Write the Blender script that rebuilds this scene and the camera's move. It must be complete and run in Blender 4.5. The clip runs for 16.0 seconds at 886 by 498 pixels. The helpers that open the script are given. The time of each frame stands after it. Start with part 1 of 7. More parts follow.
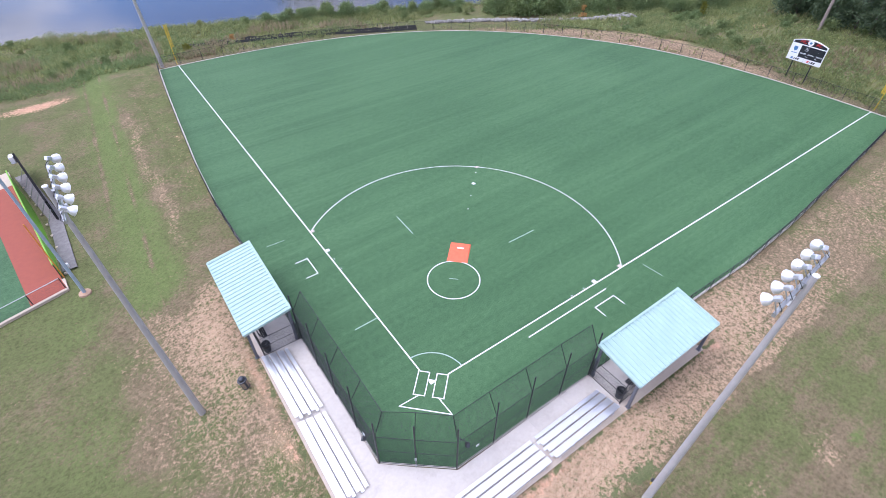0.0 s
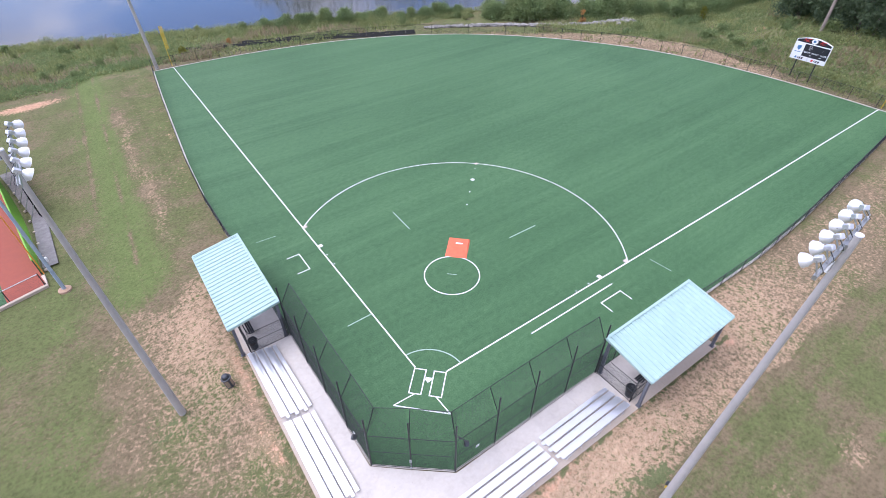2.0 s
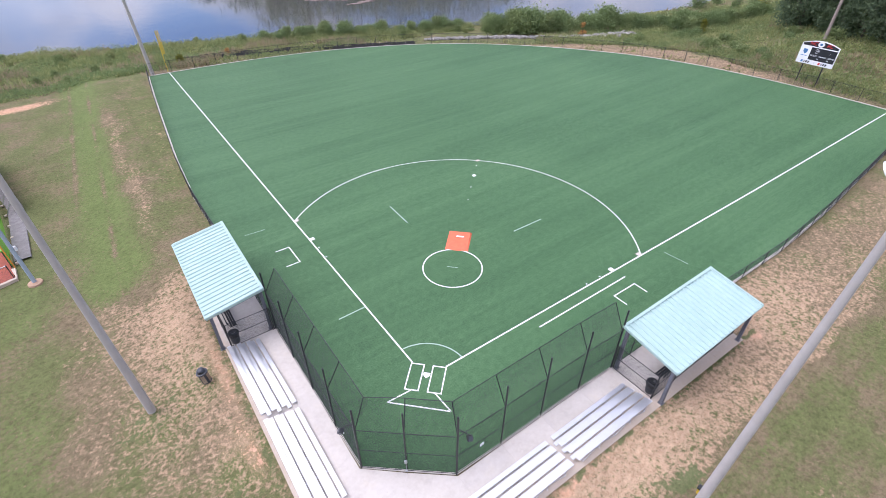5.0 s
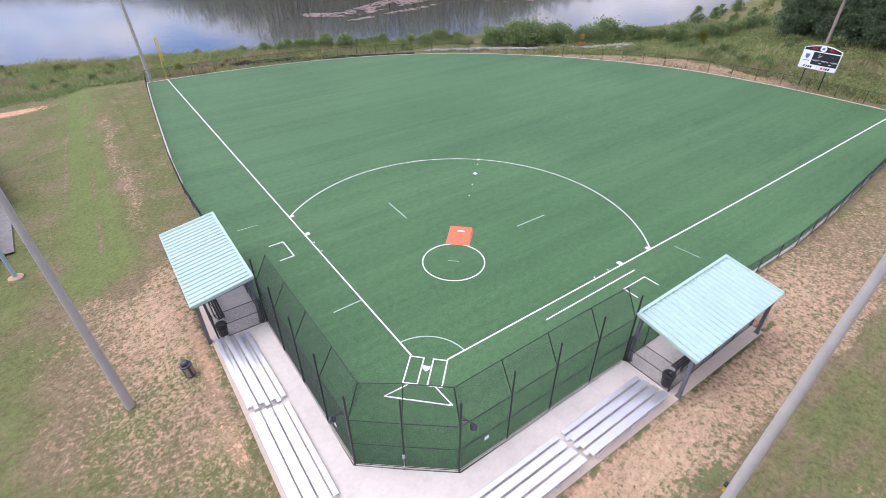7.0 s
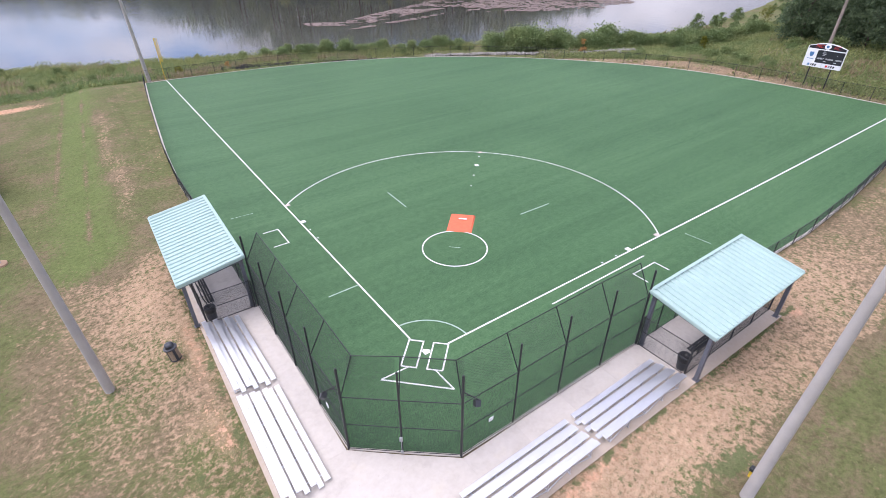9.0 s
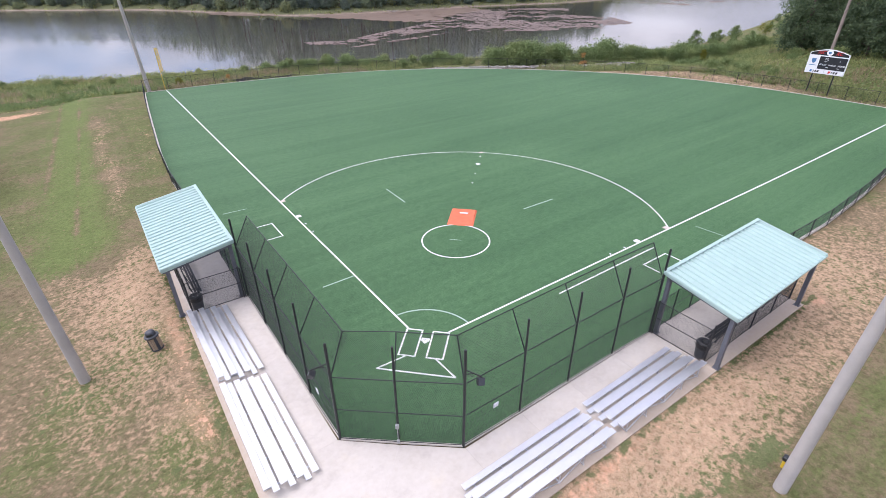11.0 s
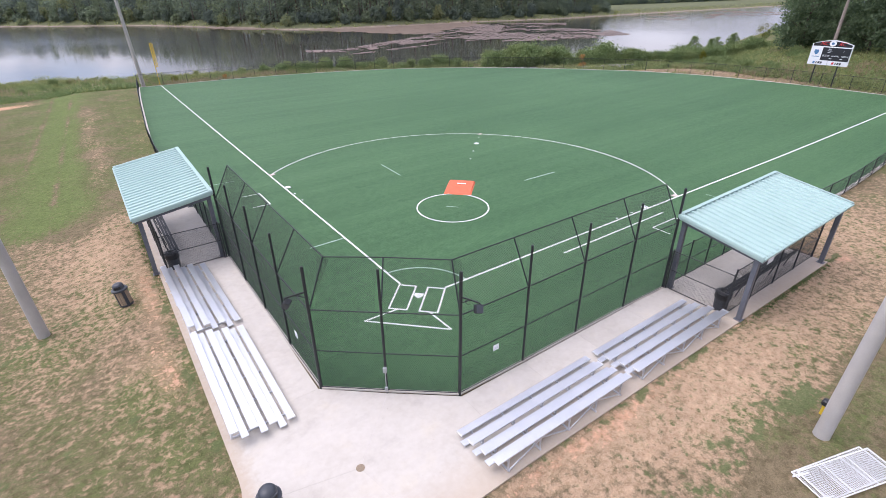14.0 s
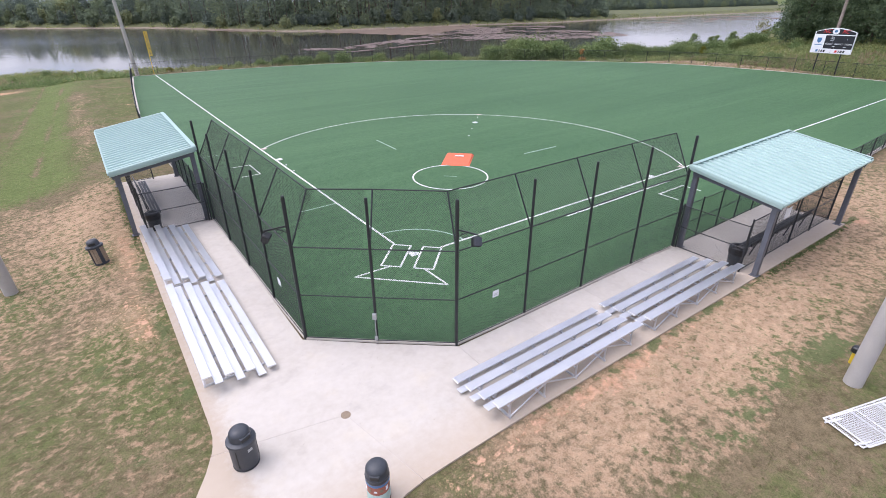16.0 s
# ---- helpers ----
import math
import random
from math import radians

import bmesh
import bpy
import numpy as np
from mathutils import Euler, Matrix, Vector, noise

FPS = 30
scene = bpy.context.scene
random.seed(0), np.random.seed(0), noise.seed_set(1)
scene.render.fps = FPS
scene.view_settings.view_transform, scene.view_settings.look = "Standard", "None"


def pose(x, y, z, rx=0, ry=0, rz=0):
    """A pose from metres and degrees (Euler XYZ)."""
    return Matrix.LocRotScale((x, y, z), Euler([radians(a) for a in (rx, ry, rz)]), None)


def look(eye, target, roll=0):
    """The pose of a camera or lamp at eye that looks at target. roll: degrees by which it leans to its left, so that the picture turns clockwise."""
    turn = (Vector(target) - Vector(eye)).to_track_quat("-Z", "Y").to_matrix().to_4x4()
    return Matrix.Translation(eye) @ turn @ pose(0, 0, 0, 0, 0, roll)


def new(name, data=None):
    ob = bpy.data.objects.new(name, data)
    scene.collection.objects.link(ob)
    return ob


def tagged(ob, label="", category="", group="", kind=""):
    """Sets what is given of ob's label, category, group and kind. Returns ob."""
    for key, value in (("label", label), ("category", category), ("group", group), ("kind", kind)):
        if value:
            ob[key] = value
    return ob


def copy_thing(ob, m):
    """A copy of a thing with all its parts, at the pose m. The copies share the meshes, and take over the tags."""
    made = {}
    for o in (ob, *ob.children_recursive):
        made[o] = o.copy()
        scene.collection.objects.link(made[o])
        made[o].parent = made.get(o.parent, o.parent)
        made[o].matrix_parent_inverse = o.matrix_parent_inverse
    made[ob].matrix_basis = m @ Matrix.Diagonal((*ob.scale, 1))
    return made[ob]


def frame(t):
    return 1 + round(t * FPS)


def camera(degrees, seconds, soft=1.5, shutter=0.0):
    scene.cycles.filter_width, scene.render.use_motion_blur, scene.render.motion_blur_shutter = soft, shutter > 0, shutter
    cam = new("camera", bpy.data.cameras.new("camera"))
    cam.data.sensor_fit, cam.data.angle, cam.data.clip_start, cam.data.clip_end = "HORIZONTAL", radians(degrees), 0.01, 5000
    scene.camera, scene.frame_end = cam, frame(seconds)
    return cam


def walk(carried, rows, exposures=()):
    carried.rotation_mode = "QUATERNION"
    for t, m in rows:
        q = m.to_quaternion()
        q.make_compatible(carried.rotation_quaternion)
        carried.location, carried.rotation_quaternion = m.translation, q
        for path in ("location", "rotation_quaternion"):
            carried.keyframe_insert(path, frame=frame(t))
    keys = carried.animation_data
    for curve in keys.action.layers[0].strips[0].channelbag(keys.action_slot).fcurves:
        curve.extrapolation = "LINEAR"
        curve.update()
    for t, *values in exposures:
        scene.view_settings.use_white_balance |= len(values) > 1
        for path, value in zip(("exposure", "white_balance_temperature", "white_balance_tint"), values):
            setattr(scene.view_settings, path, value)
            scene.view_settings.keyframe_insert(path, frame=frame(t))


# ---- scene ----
cam = camera(84.6, 16.0, soft=0.85)
PATH = [
    (0, (-10.781, -16.657, 31.296), (-9.92, -15.448, 29.956), 0.0),
    (0.5, (-10.729, -16.604, 30.668), (-9.852, -15.373, 29.358), 0.0),
    (1, (-10.697, -16.55, 30.0), (-9.813, -15.31, 28.703), 0.0),
    (1.5, (-10.61, -16.556, 29.328), (-9.724, -15.314, 28.034), 0.0),
    (2, (-10.462, -16.526, 28.655), (-9.578, -15.285, 27.36), -0.1),
    (2.5, (-10.354, -16.47, 27.978), (-9.468, -15.225, 26.687), -0.1),
    (3, (-10.304, -16.37, 27.288), (-9.402, -15.104, 26.03), -0.1),
    (3.5, (-10.281, -16.269, 26.637), (-9.371, -14.992, 25.396), -0.0),
    (4, (-10.264, -16.236, 25.999), (-9.351, -14.956, 24.763), -0.0),
    (6.5, (-10.244, -16.195, 22.513), (-9.297, -14.866, 21.357), -0.1),
    (7, (-10.265, -16.15, 21.849), (-9.31, -14.811, 20.71), -0.1),
    (7.5, (-10.238, -16.122, 21.136), (-9.272, -14.765, 20.029), -0.1),
    (8, (-10.245, -16.149, 20.48), (-9.273, -14.782, 19.39), -0.1),
    (8.5, (-10.289, -16.151, 19.815), (-9.315, -14.782, 18.73), -0.1),
    (9, (-10.259, -16.148, 19.207), (-9.286, -14.778, 18.121), -0.2),
    (11.5, (-10.131, -16.044, 15.887), (-9.126, -14.621, 14.905), -0.4),
    (12, (-10.128, -16.053, 15.241), (-9.119, -14.625, 14.27), -0.4),
    (12.5, (-10.095, -16.061, 14.582), (-9.086, -14.632, 13.612), -0.5),
    (13, (-10.056, -16.102, 13.893), (-9.046, -14.674, 12.922), -0.5),
    (13.5, (-10.034, -16.14, 13.24), (-9.024, -14.712, 12.27), -0.5),
    (14, (-9.95, -16.148, 12.611), (-8.93, -14.705, 11.675), -0.5),
    (14.5, (-9.934, -16.135, 11.966), (-8.908, -14.684, 11.049), -0.4),
    (15, (-9.884, -16.131, 11.276), (-8.854, -14.677, 10.368), -0.4),
    (15.5, (-9.843, -16.117, 10.646), (-8.812, -14.665, 9.736), -0.4),
    (16, (-9.781, -16.094, 9.986), (-8.75, -14.643, 9.074), -0.4),
]
walk(cam, [(t, look(eye, target, roll)) for t, eye, target, roll in PATH],
     [(0.0, 0.44, 6050, 22), (4.0, 0.44, 6350, 22), (9.0, 0.40, 6630, 22), (12.5, 0.34, 6680, 19), (16.0, 0.29, 6650, 19)])

# world: broken cloud over a summer sky, with a weak, wide sun
SUN_AZ, SUN_EL = radians(300), radians(60)
world = bpy.data.worlds.new("sky")
scene.world = world
world.use_nodes = True
wn, wl = world.node_tree.nodes, world.node_tree.links
wn.clear()
w_out, w_bg = wn.new("ShaderNodeOutputWorld"), wn.new("ShaderNodeBackground")
w_sky = wn.new("ShaderNodeTexSky")
w_sky.sky_type, w_sky.sun_disc = "NISHITA", False
w_sky.sun_elevation, w_sky.sun_rotation = SUN_EL, SUN_AZ
w_co, w_noise, w_ramp, w_mix = (wn.new("ShaderNodeTexCoord"), wn.new("ShaderNodeTexNoise"), wn.new("ShaderNodeValToRGB"), wn.new("ShaderNodeMixRGB"))
w_map = wn.new("ShaderNodeMapping")
w_map.inputs["Scale"].default_value = (1.0, 1.0, 2.2)
w_noise.inputs["Scale"].default_value, w_noise.inputs["Detail"].default_value = 2.6, 7
w_noise.inputs["Roughness"].default_value = 0.55
w_ramp.color_ramp.elements[0].position, w_ramp.color_ramp.elements[1].position = 0.36, 0.56
wl.new(w_co.outputs["Generated"], w_map.inputs["Vector"])
wl.new(w_map.outputs["Vector"], w_noise.inputs["Vector"])
# a break in the cloud low over the lake
w_off, w_scl, w_len, w_gap, w_sub = wn.new("ShaderNodeVectorMath"), wn.new("ShaderNodeVectorMath"), wn.new("ShaderNodeVectorMath"), wn.new("ShaderNodeMapRange"), wn.new("ShaderNodeMath")
w_off.operation, w_scl.operation, w_len.operation, w_sub.operation = "SUBTRACT", "MULTIPLY", "LENGTH", "SUBTRACT"
w_off.inputs[1].default_value, w_scl.inputs[1].default_value = (0.165, 0.955, 0.25), (4.4, 2.0, 11.0)
wl.new(w_co.outputs["Generated"], w_off.inputs[0])
wl.new(w_off.outputs["Vector"], w_scl.inputs[0])
wl.new(w_scl.outputs["Vector"], w_len.inputs[0])
wl.new(w_len.outputs["Value"], w_gap.inputs["Value"])
w_gap.inputs["To Min"].default_value, w_gap.inputs["To Max"].default_value = 0.32, 0.0
wl.new(w_noise.outputs["Fac"], w_sub.inputs[0])
wl.new(w_gap.outputs["Result"], w_sub.inputs[1])
# the cloud thickens towards the horizon
w_sep, w_low, w_add = wn.new("ShaderNodeSeparateXYZ"), wn.new("ShaderNodeMapRange"), wn.new("ShaderNodeMath")
wl.new(w_co.outputs["Generated"], w_sep.inputs["Vector"])
wl.new(w_sep.outputs["Z"], w_low.inputs["Value"])
w_low.inputs["From Min"].default_value, w_low.inputs["From Max"].default_value = 0.06, 0.18
w_low.inputs["To Min"].default_value, w_low.inputs["To Max"].default_value = 0.22, 0.0
wl.new(w_sub.outputs["Value"], w_add.inputs[0])
wl.new(w_low.outputs["Result"], w_add.inputs[1])
wl.new(w_add.outputs["Value"], w_ramp.inputs["Fac"])
wl.new(w_ramp.outputs["Color"], w_mix.inputs["Fac"])
w_deep, w_n2, w_r2 = wn.new("ShaderNodeMixRGB"), wn.new("ShaderNodeTexNoise"), wn.new("ShaderNodeValToRGB")
w_deep.blend_type = "MULTIPLY"
w_deep.inputs["Fac"].default_value, w_deep.inputs["Color2"].default_value = 1.0, (1.05, 1.5, 2.15, 1)
w_n2.inputs["Scale"].default_value, w_n2.inputs["Detail"].default_value = 4.5, 6
w_r2.color_ramp.elements[0].position, w_r2.color_ramp.elements[0].color = 0.36, (5.9, 6.5, 7.9, 1)
w_r2.color_ramp.elements[1].position, w_r2.color_ramp.elements[1].color = 0.62, (17.6, 17.7, 18.5, 1)
wl.new(w_map.outputs["Vector"], w_n2.inputs["Vector"])
wl.new(w_n2.outputs["Fac"], w_r2.inputs["Fac"])
# the thin cloud glows towards the sun
w_dot, w_pow, w_gain, w_lit = wn.new("ShaderNodeVectorMath"), wn.new("ShaderNodeMath"), wn.new("ShaderNodeMath"), wn.new("ShaderNodeMixRGB")
w_dot.operation, w_pow.operation, w_gain.operation, w_lit.blend_type = "DOT_PRODUCT", "POWER", "MULTIPLY_ADD", "MULTIPLY"
w_dot.inputs[1].default_value = (math.cos(SUN_EL) * math.sin(SUN_AZ), math.cos(SUN_EL) * math.cos(SUN_AZ), math.sin(SUN_EL))
wl.new(w_co.outputs["Generated"], w_dot.inputs[0])
wl.new(w_dot.outputs["Value"], w_pow.inputs[0])
w_pow.use_clamp = True
w_pow.inputs[1].default_value, w_gain.inputs[1].default_value, w_gain.inputs[2].default_value = 3.0, 1.9, 0.86
wl.new(w_pow.outputs["Value"], w_gain.inputs[0])
w_lit.inputs["Fac"].default_value = 1.0
wl.new(w_r2.outputs["Color"], w_lit.inputs["Color1"])
wl.new(w_gain.outputs["Value"], w_lit.inputs["Color2"])
# and greys towards the horizon
w_dim, w_grey = wn.new("ShaderNodeMapRange"), wn.new("ShaderNodeMixRGB")
w_dim.inputs["From Min"].default_value, w_dim.inputs["From Max"].default_value = 0.02, 0.24
wl.new(w_sep.outputs["Z"], w_dim.inputs["Value"])
w_grey.blend_type = "MIX"
w_grey.inputs["Color1"].default_value, w_grey.inputs["Color2"].default_value = (0.56, 0.62, 0.72, 1), (1, 1, 1, 1)
w_mul = wn.new("ShaderNodeMixRGB")
w_mul.blend_type = "MULTIPLY"
w_mul.inputs["Fac"].default_value = 1.0
wl.new(w_dim.outputs["Result"], w_grey.inputs["Fac"])
wl.new(w_lit.outputs["Color"], w_mul.inputs["Color1"])
wl.new(w_grey.outputs["Color"], w_mul.inputs["Color2"])
wl.new(w_mul.outputs["Color"], w_mix.inputs["Color2"])
wl.new(w_sky.outputs["Color"], w_deep.inputs["Color1"])
wl.new(w_deep.outputs["Color"], w_mix.inputs["Color1"])
wl.new(w_mix.outputs["Color"], w_bg.inputs["Color"])
w_bg.inputs["Strength"].default_value = 0.082
wl.new(w_bg.outputs["Background"], w_out.inputs["Surface"])
sun = new("sun", bpy.data.lights.new("sun", "SUN"))
sun.data.energy, sun.data.angle, sun.data.color = 1.1, radians(32), (1.0, 0.96, 0.92)
sun.matrix_world = look((0, 0, 60), (-60 * math.cos(SUN_EL) * math.sin(SUN_AZ), -60 * math.cos(SUN_EL) * math.cos(SUN_AZ), 60 - 60 * math.sin(SUN_EL)))


# ---- materials ----
def tree_of(name):
    m = bpy.data.materials.new(name)
    m.use_nodes = True
    return m, m.node_tree.nodes, m.node_tree.links, m.node_tree.nodes["Principled BSDF"]


def noise_node(n, l, scale, detail=4, rough=0.55, vec=None, stretch=None):
    t = n.new("ShaderNodeTexNoise")
    t.inputs["Scale"].default_value, t.inputs["Detail"].default_value, t.inputs["Roughness"].default_value = scale, detail, rough
    if vec is None:
        vec = n.new("ShaderNodeNewGeometry").outputs["Position"]
    if stretch:
        mp = n.new("ShaderNodeMapping")
        mp.inputs["Scale"].default_value = stretch
        l.new(vec, mp.inputs["Vector"])
        vec = mp.outputs["Vector"]
    l.new(vec, t.inputs["Vector"])
    return t.outputs["Fac"]


def ramp_node(n, l, fac, stops):
    r = n.new("ShaderNodeValToRGB")
    e = r.color_ramp.elements
    while len(e) < len(stops):
        e.new(0.5)
    for el, (p, c) in zip(e, stops):
        el.position, el.color = p, (*c, 1) if len(c) == 3 else c
    l.new(fac, r.inputs["Fac"])
    return r.outputs["Color"]


def mix_node(n, l, fac, a, b, mode="MIX"):
    m = n.new("ShaderNodeMixRGB")
    m.blend_type = mode
    for sock, v in (("Fac", fac), ("Color1", a), ("Color2", b)):
        if hasattr(v, "is_linked"):
            l.new(v, m.inputs[sock])
        elif sock == "Fac":
            m.inputs[sock].default_value = v
        else:
            m.inputs[sock].default_value = (*v, 1)
    return m.outputs["Color"]


def math_node(n, l, op, a, b=0.0, clamp=False):
    m = n.new("ShaderNodeMath")
    m.operation, m.use_clamp = op, clamp
    for k, v in ((0, a), (1, b)):
        if hasattr(v, "is_linked"):
            l.new(v, m.inputs[k])
        else:
            m.inputs[k].default_value = v
    return m.outputs["Value"]


def bump_node(n, l, b, height, strength, distance):
    p = n.new("ShaderNodeBump")
    p.inputs["Strength"].default_value, p.inputs["Distance"].default_value = strength, distance
    l.new(height, p.inputs["Height"])
    l.new(p.outputs["Normal"], b.inputs["Normal"])


def surface(name, lo, hi, scale=6, rough=0.6, metal=0.0, bump=0.15, dist=0.01, fine=60, spread=0.25, vary=0.0, spec=0.5):
    """A surface with grain and larger wear in two tones."""
    m, n, l, b = tree_of(name)
    big, small = noise_node(n, l, scale, 5), noise_node(n, l, fine, 3)
    both = math_node(n, l, "ADD", math_node(n, l, "MULTIPLY", big, 0.65), math_node(n, l, "MULTIPLY", small, 0.35))
    col = ramp_node(n, l, both, [(0.5 - spread, lo), (0.5 + spread, hi)])
    if vary:
        rnd = n.new("ShaderNodeObjectInfo").outputs["Random"]
        f = ramp_node(n, l, rnd, [(0, (1 - vary,) * 3), (1, (1 + vary,) * 3)])
        col = mix_node(n, l, 1.0, col, f, "MULTIPLY")
    l.new(col, b.inputs["Base Color"])
    rr = n.new("ShaderNodeMapRange")
    rr.inputs["To Min"].default_value, rr.inputs["To Max"].default_value = max(rough - 0.1, 0.02), min(rough + 0.1, 1)
    l.new(big, rr.inputs["Value"])
    l.new(rr.outputs["Result"], b.inputs["Roughness"])
    b.inputs["Metallic"].default_value = metal
    b.inputs["Specular IOR Level"].default_value = spec
    if bump:
        bump_node(n, l, b, small, bump, dist)
    return m


def see_through(n, l, b, share=0.5):
    """Lets part of the light pass through thin leaves."""
    tr, mix = n.new("ShaderNodeBsdfTranslucent"), n.new("ShaderNodeMixShader")
    l.new(b.inputs["Base Color"].links[0].from_socket, tr.inputs["Color"])
    mix.inputs["Fac"].default_value = share
    l.new(b.outputs["BSDF"], mix.inputs[1])
    l.new(tr.outputs["BSDF"], mix.inputs[2])
    l.new(mix.outputs["Shader"], n["Material Output"].inputs["Surface"])


def leaf_surface(name, lo, hi, broad=0.35):
    m, n, l, b = tree_of(name)
    rnd = n.new("ShaderNodeNewGeometry").outputs["Random Per Island"]
    big = noise_node(n, l, broad, 4)
    f = math_node(n, l, "ADD", math_node(n, l, "MULTIPLY", rnd, 0.40), math_node(n, l, "MULTIPLY", big, 0.60))
    mid = tuple((p + q) / 2 for p, q in zip(lo, hi))
    l.new(ramp_node(n, l, f, [(0.2, lo), (0.5, mid), (0.8, hi)]), b.inputs["Base Color"])
    b.inputs["Roughness"].default_value = 0.65
    b.inputs["Specular IOR Level"].default_value = 0.25
    see_through(n, l, b)
    return m


def woods_surface():
    """Leaves of many trees; each tree has a tint of its own."""
    m, n, l, b = tree_of("hazed_far_wood_leaves")
    tint = n.new("ShaderNodeAttribute")
    tint.attribute_name = "tint"
    rnd = n.new("ShaderNodeNewGeometry").outputs["Random Per Island"]
    f = math_node(n, l, "ADD", math_node(n, l, "MULTIPLY", tint.outputs["Fac"], 0.75), math_node(n, l, "MULTIPLY", rnd, 0.25))
    # the tints are paled: distance haze is put into the leaf colour
    l.new(ramp_node(n, l, f, [(0.1, (0.165, 0.21, 0.185)), (0.45, (0.21, 0.265, 0.195)), (0.75, (0.265, 0.32, 0.185)), (0.95, (0.35, 0.35, 0.17))]), b.inputs["Base Color"])
    b.inputs["Roughness"].default_value = 0.7
    b.inputs["Specular IOR Level"].default_value = 0.2
    see_through(n, l, b)
    return m


def turf_surface():
    m, n, l, b = tree_of("artificial_turf")
    wide = noise_node(n, l, 0.045, 3)
    streak = noise_node(n, l, 0.30, 5, stretch=(0.07, 1.6, 1))
    mid = noise_node(n, l, 2.2, 5)
    grain, fine = noise_node(n, l, 9, 4, 0.75), noise_node(n, l, 34, 3, 0.8)
    # rolls of turf, some four and a half metres wide, brushed to and fro
    xyz = n.new("ShaderNodeSeparateXYZ")
    l.new(n.new("ShaderNodeNewGeometry").outputs["Position"], xyz.inputs["Vector"])
    roll = math_node(n, l, "SINE", math_node(n, l, "ADD", math_node(n, l, "MULTIPLY", xyz.outputs["Y"], 0.69), math_node(n, l, "MULTIPLY", streak, 1.5)))
    f = 0.5
    brush = noise_node(n, l, 1.0, 4, 0.6, stretch=(0.025, 2.4, 1))
    for v, k in ((wide, 0.22), (streak, 0.22), (brush, 0.17), (mid, 0.24), (grain, 0.62), (fine, 0.62)):
        f = math_node(n, l, "ADD", f, math_node(n, l, "MULTIPLY", math_node(n, l, "SUBTRACT", v, 0.5), k))
    f = math_node(n, l, "ADD", f, math_node(n, l, "MULTIPLY", roll, 0.011))
    l.new(ramp_node(n, l, f, [(0.30, TURF_LO), (0.50, TURF_MID), (0.70, TURF_HI)]), b.inputs["Base Color"])
    b.inputs["Roughness"].default_value = 0.70
    b.inputs["Specular IOR Level"].default_value = 0.32
    bump_node(n, l, b, fine, 0.45, 0.02)
    return m


